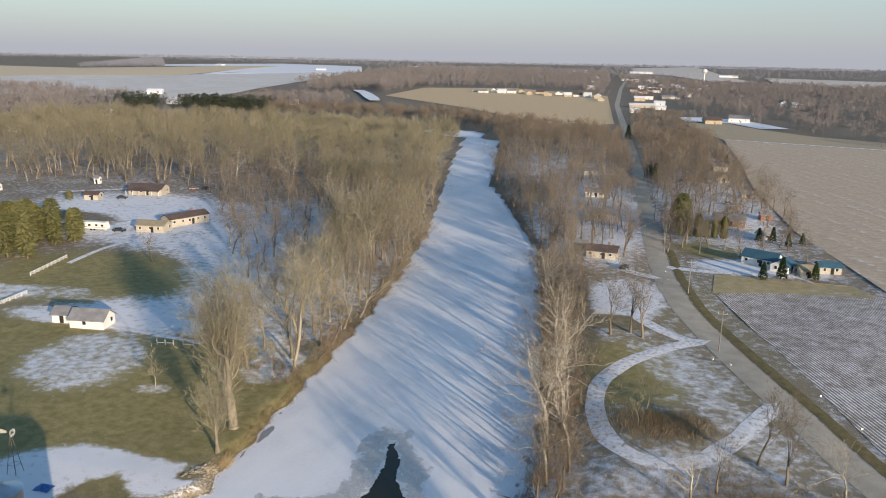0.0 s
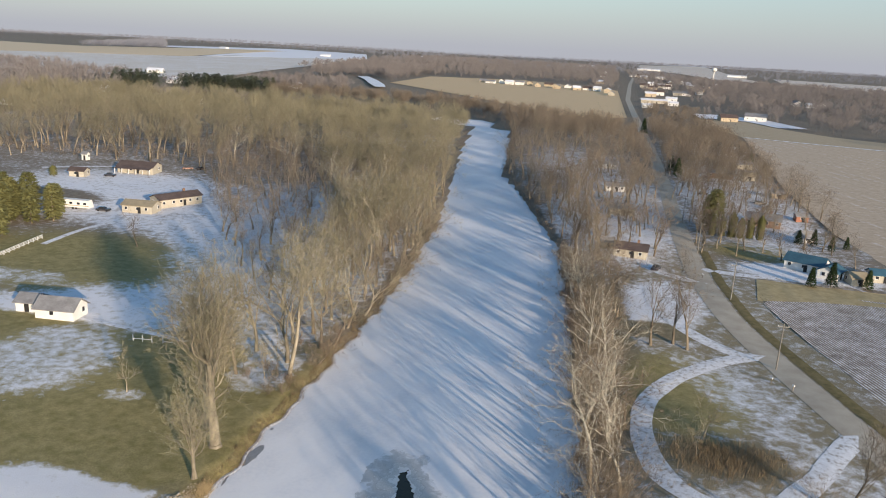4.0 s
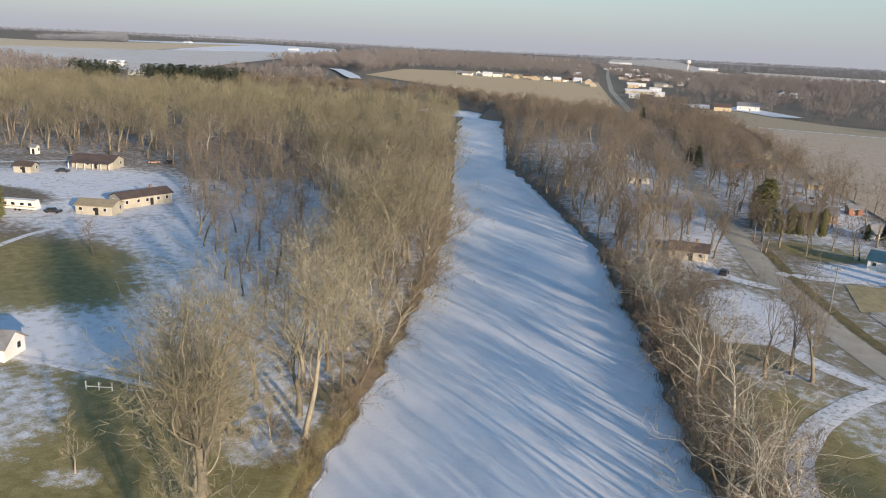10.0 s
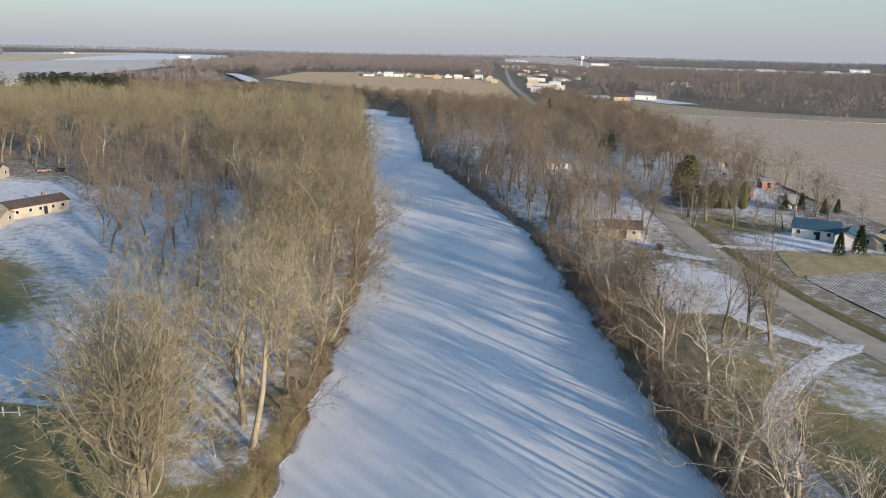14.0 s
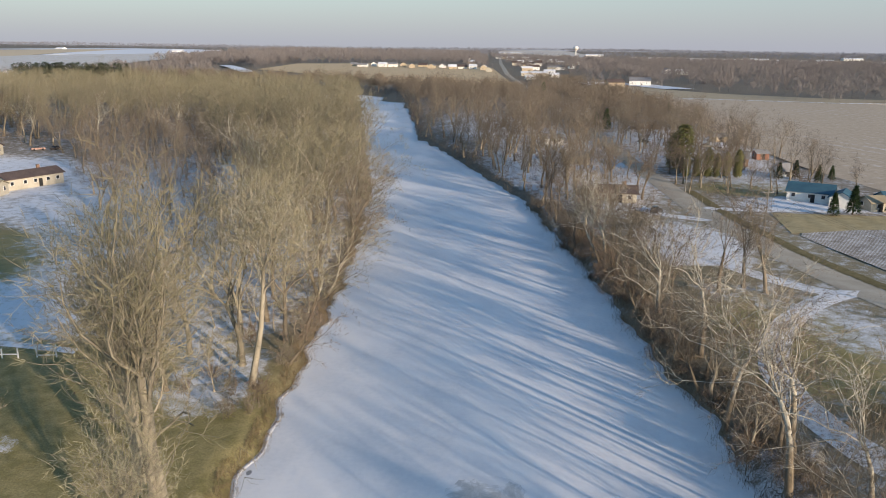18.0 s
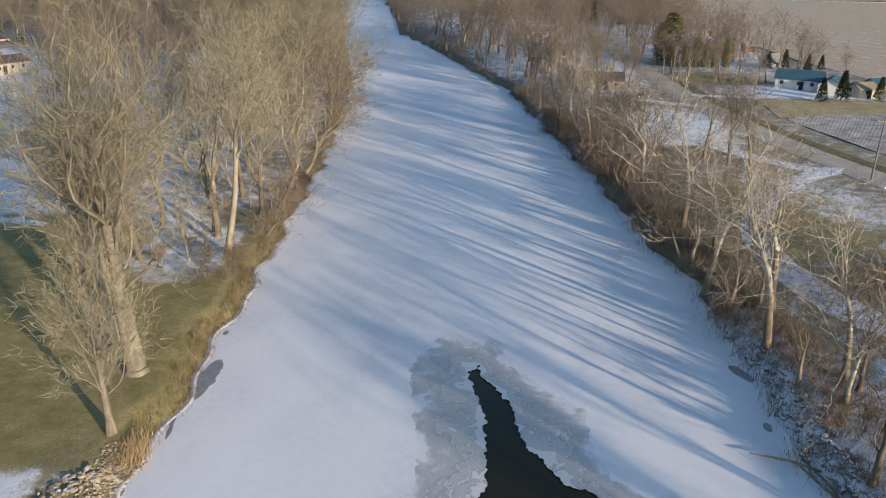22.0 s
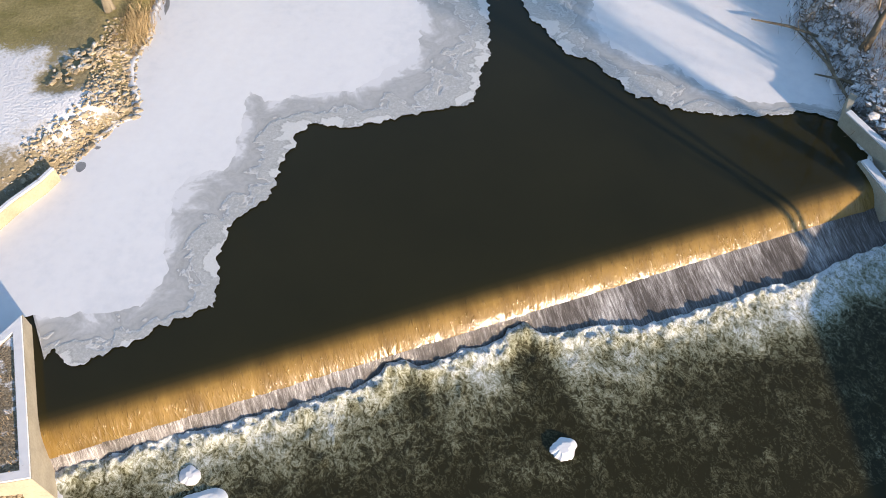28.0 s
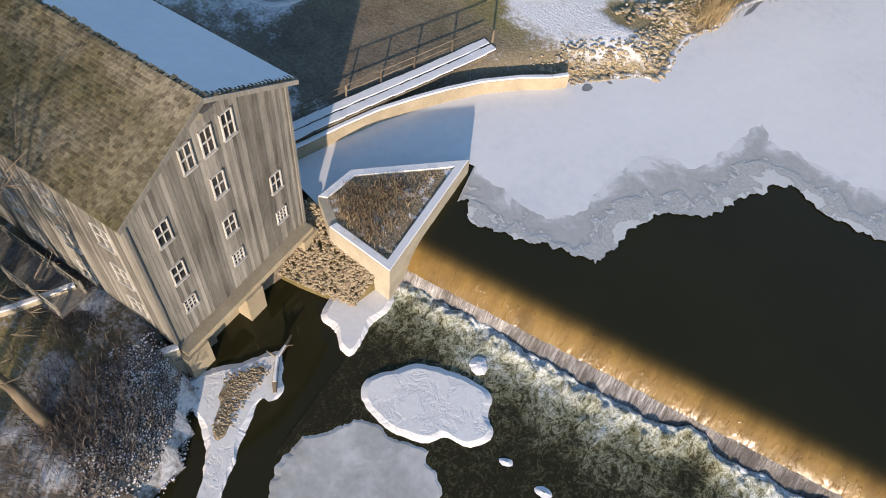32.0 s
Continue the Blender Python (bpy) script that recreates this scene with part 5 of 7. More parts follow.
far_woods("field_wood", spots_in(1300, -2400, -1240, 1800, 3300, lambda x, y: -1340 - (y - 1815) * 0.50 < x < -1240 - (y - 2063) * 0.62 and y > 1815 + (x + 1351) * 2.2), 19, HAZED_BLUE_TWIG, "wood standing in the wide fields", 24)
far_woods("skyline_wood", spots_in(9000, -4700, 4000, 2100, 4850, lambda x, y: abs(x) < y * 1.1 and (fnoise(x, y, 0.0012) > -0.15 or x > 0) and not open_land(x, y) and not (-3000 < x < -700 and y < 3240)), 16, HAZED_BLUE_TWIG, "line of woods on the skyline", 18)
far_woods("horizon_wood", spots_in(3000, -4700, 4300, 4200, 4880), 19, HAZED_BLUE_TWIG, "far woods along the horizon", 16)

# ---- things round the mill ----
def rock_meshes(mat, n, seed, flat=0.7):
    out = []
    for k in range(n):
        bm = bmesh.new()
        bmesh.ops.create_icosphere(bm, subdivisions=1, radius=0.5)
        for v in bm.verts:
            v.co *= 1 + 0.55 * noise.noise(v.co * 2.1 + Vector((seed + k * 3.7, 0, 0)))
            v.co.z *= flat
        me = bpy.data.meshes.new("stone")
        bm.to_mesh(me)
        bm.free()
        me.materials.append(mat)
        out.append(me)
    return out


def stone_mat(name, c1, c2, snow=0.3):
    m = Mat(name, 0.9, 0, 0.2)
    up = m.t.nodes.new("ShaderNodeSeparateXYZ")
    m.t.links.new(m.t.nodes.new("ShaderNodeNewGeometry").outputs["Normal"], up.inputs[0])
    base = m.mix(m.calc("ADD", m.calc("MULTIPLY", m.rand(), 0.6), m.calc("MULTIPLY", m.noise(4.0), 0.4)), c1, c2)
    f = m.ramp(m.calc("ADD", m.calc("MULTIPLY", up.outputs["Z"], 0.5), m.calc("MULTIPLY", m.noise(1.5), 0.5)), (1 - snow - 0.12, 0.0), (1 - snow, 1.0))
    m.color(m.mix(f, base, (0.8, 0.8, 0.82)))
    return m.m


TAN_STONE = rock_meshes(stone_mat("tan_stone", (0.17, 0.135, 0.09), (0.48, 0.405, 0.29), 0.16), 6, 3, 0.5)
BARE_STONE = rock_meshes(stone_mat("bare_tan_stone", (0.14, 0.112, 0.078), (0.36, 0.30, 0.215), 0.02), 6, 9, 0.45)
DARK_STONE = rock_meshes(stone_mat("dark_wet_stone", (0.04, 0.039, 0.041), (0.14, 0.13, 0.125), 0.27), 6, 15, 0.35)
GREY_STONE = rock_meshes(stone_mat("grey_stone", (0.09, 0.083, 0.077), (0.30, 0.275, 0.25), 0.26), 6, 5, 0.6)


def stone_pile(name, label, spots, meshes, size):
    pile = thing(name, Matrix.Identity(4), label, "stones")
    for x, y, z in spots:
        s = random.uniform(*size)
        ob = part("stone", random.choice(meshes), None, pile)
        ob.matrix_world = Matrix.LocRotScale((x, y, z), Euler((random.uniform(-0.4, 0.4), random.uniform(-0.4, 0.4), random.uniform(0, 6.3))), (s * random.uniform(0.8, 1.5), s, s * random.uniform(0.7, 1.0)))


def stone_fill(name, label, spots, meshes, size):
    """Many small stones in one mesh."""
    rng = np.random.RandomState(len(spots))
    kinds = [tri_arrays(m) for m in meshes]
    vs, fs, o = [], [], 0
    for p in spots:
        v, t = kinds[rng.randint(len(kinds))]
        a, s = rng.uniform(0, 6.283), rng.uniform(*size)
        m = np.array([[math.cos(a), -math.sin(a), 0], [math.sin(a), math.cos(a), 0], [0, 0, 0.8]]) * s
        vs.append(v * [1.25, 0.9, 1.0] @ m.T + np.array(p))
        fs.append(t + o)
        o += len(v)
    tagged(new(name, np_mesh(name, np.concatenate(vs), np.concatenate(fs), meshes[0].materials[0])), label, "stones", kind="stuff")


random.seed(8)


def along(pts, n, half):
    """Random places about a line."""
    out = []
    for _ in range(n):
        k = random.randrange(len(pts) - 1)
        t = random.random()
        out.append((pts[k][0] + (pts[k + 1][0] - pts[k][0]) * t + random.uniform(-half, half), pts[k][1] + (pts[k + 1][1] - pts[k][1]) * t + random.uniform(-half, half)))
    return out


BANK_STONES = [(-42.6, 101.0), (-41.4, 102.8), (-40.0, 105.0), (-39.6, 107.5), (-40.0, 111), (-40.1, 113.5)]
stone_pile("bank_riprap", "tan rubble stones with snow along the bank", [(x, y, max(0.0, float(land(x, y))) + 0.03) for x, y in along(BANK_STONES, 250, 1.6) if x < left_edge(y) + 0.1], TAN_STONE, (0.16, 0.55))
stone_fill("bank_rubble", "small tan rubble and pebbles along the bank", [(x, y, max(0.0, float(land(x, y))) + 0.02) for x, y in along(BANK_STONES, 1500, 2.0) if x < left_edge(y) + 0.2], TAN_STONE, (0.07, 0.30))
stone_pile("bank_riprap", "tan rubble heap edged with snow", [(x, y, float(land(x, y)) + 0.1) for x, y in along([(-43.5, 108.5), (-42.6, 110.5), (-41.6, 111.5)], 90, 0.8)], TAN_STONE, (0.2, 0.5))
stone_pile("far_riprap", "grey rubble stones dusted with snow", [(x, y, float(land(x, y)) + 0.05) for x, y in along([(9.2, 101), (8.6, 106), (9, 112), (9.4, 120), (9.3, 130)], 270, 1.3)], GREY_STONE, (0.3, 0.7))
stone_fill("bank_cobbles", "dark cobbles dusted with snow on the far bank", [(x, y, float(land(x, y)) + 0.04) for x, y in along([(9.2, 101), (8.6, 106), (9, 112), (9.4, 120), (9.3, 136)], 800, 1.6)], GREY_STONE, (0.12, 0.35))
stone_fill("shore_cobbles", "dark wet cobbles dusted with snow below the mill", [(x, y, max(-1.95, float(land(x, y))) + 0.04) for x, y in along([(-41.0, 70.0), (-39.6, 68.9), (-38.0, 67.9), (-37.2, 65.9)], 2600, 1.35)], DARK_STONE, (0.08, 0.24))
stone_pile("far_riprap", "grey rubble behind the wing wall", [(x, y, 1.0 + random.uniform(-0.1, 0.25)) for x, y in along([(10.5, 100), (9.6, 104), (10.5, 108)], 120, 1.1)], GREY_STONE, (0.35, 0.9))


def rock_slope(n):
    a, b, c, d = (Vector(p) for p in ((-44.6, 81.9, 0.35), (-38.5, 82.3, -0.15), (-38.3, 80.2, -1.75), (-42.7, 78.2, -1.70)))
    out = []
    for _ in range(n):
        u, v = random.random(), random.random()
        p = a.lerp(b, u).lerp(d.lerp(c, u), v)
        out.append((p.x, p.y, p.z + random.uniform(0.0, 0.1)))
    return out


stone_pile("rubble_slope", "slope of loose tan rubble beside the mill", rock_slope(295), BARE_STONE, (0.18, 0.36))
stone_fill("loose_rubble", "small loose tan stones on the slope", rock_slope(1500), BARE_STONE, (0.1, 0.26))
_m = MB().hull([(-44.6, 82, -2.6), (-38.4, 82.4, -2.6), (-38.2, 79.8, -2.6), (-42.8, 78.0, -2.6)], [(-44.6, 82, 0.3), (-38.6, 82.35, -0.2), (-38.4, 80.3, -1.8), (-42.7, 78.3, -1.75)])
tagged(part("rubble_bed", _m, VERGE), "earth under the rubble slope", "earth", kind="structure")


def slab(name, pts, z0, z1, mat, label, category, amp=0.1, step=0.3, seed=1.0, kind=""):
    """A thick sheet with an uneven outline and a softened rim."""
    for _ in range(2):
        pts = [q for k in range(len(pts)) for q in (tuple(Vector(pts[k - 1]).lerp(Vector(pts[k]), 0.25)), tuple(Vector(pts[k - 1]).lerp(Vector(pts[k]), 0.75)))]
    o = ragged(pts, amp, min(step, 0.17), seed + pts[0][0], True, 0.75 if len(pts) > 28 else 1.9)
    c = Vector((sum(p[0] for p in o) / len(o), sum(p[1] for p in o) / len(o)))
    inner = [tuple(c + (Vector(p) - c) * (1 - 0.34 / max((Vector(p) - c).length, 0.3))) for p in o]
    n = len(o)
    v = [(x, y, z0) for x, y in o] + [(x, y, z0 + 0.6 * (z1 - z0)) for x, y in o] + [(x, y, z1) for x, y in inner]
    f = [(r * n + i, r * n + (i + 1) % n, (r + 1) * n + (i + 1) % n, (r + 1) * n + i) for r in range(2) for i in range(n)] + [tuple(range(2 * n, 3 * n))]
    me = bpy.data.meshes.new(name)
    me.from_pydata(v, [], f)
    me.materials.append(mat)
    return tagged(new(name, me), label, category, kind=kind)


FLOE = Mat("crusted_floe_snow", 0.7, 0, 0.2)
_a, _b = FLOE.noise(0.9, None, 6, 0.7, 0.5), FLOE.noise(5.0, None, 4)
FLOE.color(FLOE.ramp(FLOE.calc("ADD", FLOE.calc("MULTIPLY", _a, 0.75), FLOE.calc("MULTIPLY", _b, 0.25)), (0.30, (0.50, 0.505, 0.52)), (0.40, (0.74, 0.74, 0.755)), (0.65, (0.82, 0.82, 0.83))))
FLOE.bump(FLOE.calc("ADD", FLOE.ramp(_a, (0.42, 0.0), (0.50, 1.0)), FLOE.calc("MULTIPLY", _b, 0.4)), 0.28, 0.06)
FLOE = FLOE.m
SHEET_ICE = Mat("smooth_grey_ice", 0.4, 0, 0.3)
_a, _b = SHEET_ICE.noise(0.35, None, 5, 0.6, 0.6), SHEET_ICE.noise(3.0, None, 5)
SHEET_ICE.color(SHEET_ICE.ramp(SHEET_ICE.calc("ADD", SHEET_ICE.calc("MULTIPLY", _a, 0.8), SHEET_ICE.calc("MULTIPLY", _b, 0.2)), (0.34, (0.33, 0.33, 0.32)), (0.50, (0.47, 0.47, 0.46)), (0.66, (0.66, 0.66, 0.66))))
# island planter at the end of the weir
ISL = [(-40.5, 90.6), (-37.4, 82.0), (-41.7, 81.3), (-43.8, 82.1), (-44.2, 84.7)]


def inset(poly, d):
    out, n = [], len(poly)
    for k in range(n):
        a, b, c = Vector(poly[k - 1]), Vector(poly[k]), Vector(poly[(k + 1) % n])
        n1, n2 = Vector((-(b - a).y, (b - a).x)).normalized(), Vector((-(c - b).y, (c - b).x)).normalized()
        m = (n1 + n2).normalized()
        out.append(tuple(b + m * d / max(m.dot(n1), 0.35)))
    return out


def signed_area(p):
    return sum(p[k - 1][0] * p[k][1] - p[k][0] * p[k - 1][1] for k in range(len(p)))


LITTER = Mat("tan_litter_and_snow", 0.95, 0, 0.1)
_a, _b = LITTER.noise(1.1, None, 6, 0.65), LITTER.noise(9.0, None, 4)
LITTER.color(LITTER.mix(LITTER.ramp(_a, (0.53, 0.0), (0.60, 0.9)), LITTER.ramp(_b, (0.35, (0.13, 0.10, 0.068)), (0.65, (0.38, 0.305, 0.21))), (0.76, 0.76, 0.79))).bump(_b, 0.8, 0.1)
LITTER = LITTER.m


def build_island():
    outer = ISL if signed_area(ISL) > 0 else ISL[::-1]
    isl = thing("planter_island", Matrix.Identity(4), "low concrete pier island with dead brush inside", "pier")
    inner = inset(outer, 0.52)
    n = len(outer)
    for k in range(n):
        a, b = outer[k], outer[(k + 1) % n]
        c, d = inner[(k + 1) % n], inner[k]
        part("wall_panel", MB().hull([(*p, -3.0) for p in (a, b, c, d)], [(*p, 1.05) for p in (a, b, c, d)]), CONCRETE, isl)
        rim = [tuple(Vector(p).lerp(Vector(q), 0.06)) for p, q in ((a, d), (b, c), (c, b), (d, a))]
        if k != 1:
            part("snow_rim", MB().hull([(*p, 1.045) for p in rim], [(*(Vector(p).lerp(Vector(q), 0.05)), 1.13) for p, q in zip(rim, rim[::-1])]), SNOW, isl, "snow on the wall top")
    part("earth_fill", MB().prism(inset(outer, 0.45), -2.5, 1.03), LITTER, isl)
    for t in (0.0, 0.5):
        part("timber", MB().box(-41.6 + t, 83.1 + t * 0.7, 1.0, 3.0, 0.14, 0.14, -0.25), BARK, isl)


build_island()
slab("snow_tongue", [(-40.4, 80.6), (-38.6, 82.4), (-37.6, 82.7), (-36.9, 81.9), (-37.0, 80.3), (-36.3, 79.2), (-36.0, 78.2), (-36.9, 78.2), (-37.8, 78.6), (-38.9, 78.4), (-39.4, 78.9), (-39.9, 79.8)], -2.1, -1.80, SNOW, "tongue of snow below the island wall", "snow", 0.16, 0.12)
slab("ice_floe", [(-34.4, 77.6), (-34.6, 78.2), (-34.0, 79.6), (-33.4, 80.9), (-32.2, 81.8), (-30.4, 82.5), (-29.5, 82.6), (-29.1, 81.5), (-28.0, 81.2), (-28.1, 80.2), (-28.5, 79.5), (-29.6, 79.2), (-29.8, 78.4), (-31.3, 77.4), (-32.4, 77.2), (-33.6, 77.1)], -2.1, -1.86, FLOE, "large snow-covered ice floe", "ice floe", 0.13, 0.12)
slab("ice_sheet", [(-33.2, 77.0), (-33.6, 75.4), (-34.3, 74.0), (-34.1, 72.5), (-32.8, 70.6), (-29.5, 70.4), (-27.0, 73), (-27.2, 76.9), (-28.1, 77.7), (-29.4, 77.7), (-29.7, 78.4), (-31.1, 77.4)], -2.1, -1.97, SHEET_ICE.m, "thin grey ice sheet on the tail water", "ice floe", 0.26, 0.12)
slab("ice_floe", [(-32.0, 83.2), (-31.5, 83.8), (-30.8, 83.4), (-30.8, 82.8), (-31.5, 82.7)], -2.1, -1.85, SNOW, "small white ice floe", "ice floe", 0.12, 0.1)
slab("ice_floe", [(-13.7, 84.3), (-13.0, 85.0), (-12.1, 84.7), (-12.3, 84.0), (-13.0, 83.5)], -2.1, -1.78, SNOW, "small white ice floe", "ice floe", 0.2, 0.1)
slab("ice_floe", [(-27.2, 80.4), (-26.6, 81.0), (-26.3, 80.7), (-26.8, 80.3)], -2.1, -1.93, SNOW, "small broken ice floe", "ice floe", 0.08, 0.1)
slab("ice_floe", [(-25.1, 80.9), (-24.2, 81.4), (-23.9, 81.0), (-24.6, 80.5)], -2.1, -1.93, SNOW, "small broken ice floe", "ice floe", 0.12, 0.1)
slab("shore_ice", [(-40.6, 70.8), (-40.1, 72.5), (-39.4, 74.3), (-38.9, 75.6), (-38.5, 75.6), (-37.5, 74.9), (-36.7, 74.6), (-36.5, 73.9), (-37.1, 73.9), (-37.1, 73.2), (-36.6, 72.6), (-35.5, 71.0), (-34.9, 70.1), (-34.2, 69.2), (-33.2, 67.2), (-34.4, 67.6), (-36.0, 69.6), (-37.2, 70.2), (-38.8, 70.6)], -2.2, -1.9, FLOE, "ledge of shore ice and snow", "ice", 0.16, 0.12)
slab("gravel_spit", [(-38.9, 71.9), (-39.2, 73.1), (-38.5, 74.8), (-38.0, 74.2), (-37.9, 73.3), (-37.6, 72.8), (-37.4, 71.8), (-36.6, 70.9), (-36.4, 70.3), (-37.4, 70.6), (-38.2, 71.3)], -2.2, -1.83, LITTER, "bare gravel on the shore ice", "gravel", 0.24)
stone_fill("spit_pebbles", "small brown pebbles dusted with snow on the spit", [(x, y, -1.83) for x, y in along([(-38.8, 72.6), (-38.4, 74.2), (-37.9, 72.6), (-37.0, 70.9)], 420, 0.4)], BARE_STONE, (0.06, 0.17))
_l = thing("drift_log", Matrix.Identity(4), "snow-covered log lying at the water's edge", "log")
_p = [(-39.0, 76.6, -1.72), (-38.65, 76.0, -1.66), (-38.35, 75.3, -1.62), (-37.9, 74.9, -1.66), (-37.3, 74.4, -1.7), (-36.9, 74.1, -1.8)]
part("trunk", MB().tube(_p, [0.05, 0.10, 0.12, 0.14, 0.15, 0.1], 7), BARK, _l)
part("stub", MB().tube([_p[2], (-38.7, 75.1, -1.45), (-38.9, 75.0, -1.35)], [0.06, 0.045, 0.02], 5), BARK, _l)
part("stub", MB().tube([_p[1], (-38.35, 76.3, -1.5)], [0.05, 0.02], 5), BARK, _l)
part("snow_cap", MB().tube([(x, y, z + 0.08) for x, y, z in _p[1:5]], [0.05, 0.11, 0.10, 0.12], 6), SNOW, _l, "snow on the log")

# wing wall and stepping wall on the far bank
_w = thing("wing_wall", Matrix.Identity(4), "concrete wing wall with snow on top", "wall")
part("wall_panel", MB().prism([(7.1, 105.3), (7.6, 105.6), (10.6, 98.4), (10.1, 98.1)], -3, 1.0), CONCRETE, _w)
part("wall_panel", MB().prism([(7.1, 105.3), (7.55, 105.6), (8.5, 106.9), (8.1, 107.2)], -3, 1.0), CONCRETE, _w)
part("snow_rim", MB().prism([(7.16, 105.3), (7.55, 105.52), (10.5, 98.45), (10.15, 98.2)], 1.0, 1.07), SNOW, _w, "snow on the wall top")
_w = thing("weir_abutment", Matrix.Identity(4), "short icy concrete block at the weir's end", "block")
part("block", MB().prism([(7.2, 101.9), (7.9, 102.1), (8.8, 98.6), (8.1, 98.4)], -3, 0.15), CONCRETE, _w)
part("ice_cap", MB().prism([(7.3, 101.8), (7.8, 102.0), (8.7, 98.7), (8.2, 98.5)], 0.15, 0.3), SNOW, _w)
_w = thing("driftwood", Matrix.Identity(4), "frosted fallen branches on the bank", "branches")
for _a, _b in (((7.0, 114.5), (8.2, 106.8)), ((7.6, 115.2), (8.0, 108.5)), ((4.0, 115.8), (8.2, 113.6)), ((6.8, 109.8), (9.6, 108.0))):
    part("branch", MB().tube([(*_a, 0.35), ((_a[0] + _b[0]) / 2 + 0.3, (_a[1] + _b[1]) / 2, 0.55), (*_b, 0.5)], [0.05, 0.11, 0.09], 5), BARK_WHITE, _w)

# retaining wall, walk and rails towards the lawn
WALLP = [(-47.6, 82.0), (-47.4, 84), (-47.2, 86.5), (-46.9, 89), (-46.3, 91.4), (-45.7, 93.4), (-44.8, 95.8), (-43.5, 98.1), (-42.3, 99.7), (-41.8, 100.7)]


def wall_line(name, pts, thick, z0, z1, mat, label, cap=None, category="wall"):
    w = thing(name, Matrix.Identity(4), label, category)
    for a, b in zip(pts, pts[1:]):
        d = (Vector(b) - Vector(a)).normalized()
        q = Vector((-d.y, d.x)) * thick
        a, b = Vector(a), Vector(b) + d * 0.02
        part("wall_panel", MB().prism([tuple(a), tuple(b), tuple(b + q), tuple(a + q)], z0, z1), mat, w)
        if cap:
            part("snow_cap", MB().hull([(*(a + q * 0.1), z1), (*(b + q * 0.1), z1), (*(b + q), z1), (*(a + q), z1)], [(*(a + q * 0.25), z1 + 0.07), (*(b + q * 0.25), z1 + 0.07), (*(b + q * 0.9), z1 + 0.07), (*(a + q * 0.9), z1 + 0.07)]), cap, w, "thin snow on the wall")
    return w


YELLOW_CONC = speckled("stained_pale_concrete", (0.26, 0.218, 0.15), (0.41, 0.352, 0.255), 0.6, 0.85, 8)
wall_line("bank_wall", WALLP, 0.35, -2.5, 0.95, YELLOW_CONC, "curved pale concrete retaining wall", SNOW)
WALK = [(-48.7, 82.0), (-48.5, 85), (-48.2, 88), (-47.9, 90.5), (-47.6, 93), (-47.3, 96), (-47.1, 98.6)]
_w = thing("boardwalk", Matrix.Identity(4), "snow-covered plank walk along the wall", "walkway")
for _k, (a, b) in enumerate(zip(WALK, WALK[1:])):
    d = (Vector(b) - Vector(a)).normalized()
    q = Vector((-d.y, d.x))
    a, b = Vector(a), Vector(b)
    part("deck", MB().prism([tuple(a - q * 0.75), tuple(b - q * 0.75), tuple(b + q * 0.75), tuple(a + q * 0.75)], 1.02, 1.14), BARK, _w)
    for o in (-0.36, 0.36):
        for u in range(3):
            e, g = a.lerp(b, u / 3), a.lerp(b, (u + 1) / 3)
            w0, w1, top = random.uniform(0.28, 0.35), random.uniform(0.28, 0.35), random.uniform(1.18, 1.2)
            foot = [e + q * (o - w0), g + q * (o - w1), g + q * (o + w1), e + q * (o + w0)]
            part("snow_strip", MB().hull([(*p, 1.14) for p in foot], [(*p.lerp(c, 0.16), top) for p, c in zip(foot, (e + q * o, g + q * o, g + q * o, e + q * o))]), SNOW, _w, "snow on the planks")
    for side in (0.8,):
        p0, p1 = a + q * side, b + q * side
        part("post", MB().box(p0.x, p0.y, 0.9, 0.08, 0.08, 1.15), BARK, _w)
        for h in (1.55, 2.05):
            part("rail", MB().tube([(p0.x, p0.y, h), (p1.x, p1.y, h)], [0.03, 0.03], 4), BARK, _w)
part("post", MB().box(WALK[-1][0], WALK[-1][1] + 0.2, 0.9, 0.1, 0.1, 1.25), BARK, _w)

# ---- the mill: local x towards the water, y upstream ----
MILL = Matrix.Translation((-42.15, 76.15, 0)) @ Matrix.Rotation(radians(14.7), 4, "Z")
HALF, LONG, EAVE, RIDGE = 4.78, 16.5, 10.75, 13.35
WOODG = Mat("weathered_grey_boards", 0.9, 0, 0.15)
_o = WOODG.coord("Object", (1, 1, 0.08))
_a, _b = WOODG.noise(6.0, _o, 6, 0.65), WOODG.noise(0.5, WOODG.place((1, 1, 0.5)), 4)
_f = WOODG.calc("ADD", WOODG.calc("ADD", WOODG.calc("MULTIPLY", _a, 0.4), WOODG.calc("MULTIPLY", _b, 0.35)), WOODG.calc("MULTIPLY", WOODG.rand(), 0.25))
WOODG.color(WOODG.ramp(_f, (0.30, (0.075, 0.071, 0.063)), (0.5, (0.188, 0.18, 0.162)), (0.70, (0.34, 0.326, 0.296)))).bump(_a, 0.5, 0.02)
SHINGLE = Mat("mossy_wood_shingles", 0.95, 0, 0.1)
_a = SHINGLE.noise(0.22, SHINGLE.place((1, 1, 1.6)), 5, 0.6)
_g = SHINGLE.noise(4.5, SHINGLE.place((2.2, 0.8, 0.8), 0.257), 5, 0.75)
_f = SHINGLE.calc("ADD", SHINGLE.calc("MULTIPLY", SHINGLE.rand(), 0.20), SHINGLE.calc("ADD", SHINGLE.calc("MULTIPLY", _g, 0.62), SHINGLE.calc("MULTIPLY", SHINGLE.noise(0.9, SHINGLE.place((1.5, 0.5, 0.5), 0.257), 4), 0.2)))
_f = SHINGLE.ramp(_f, (0.34, 0.0), (0.70, 1.0))
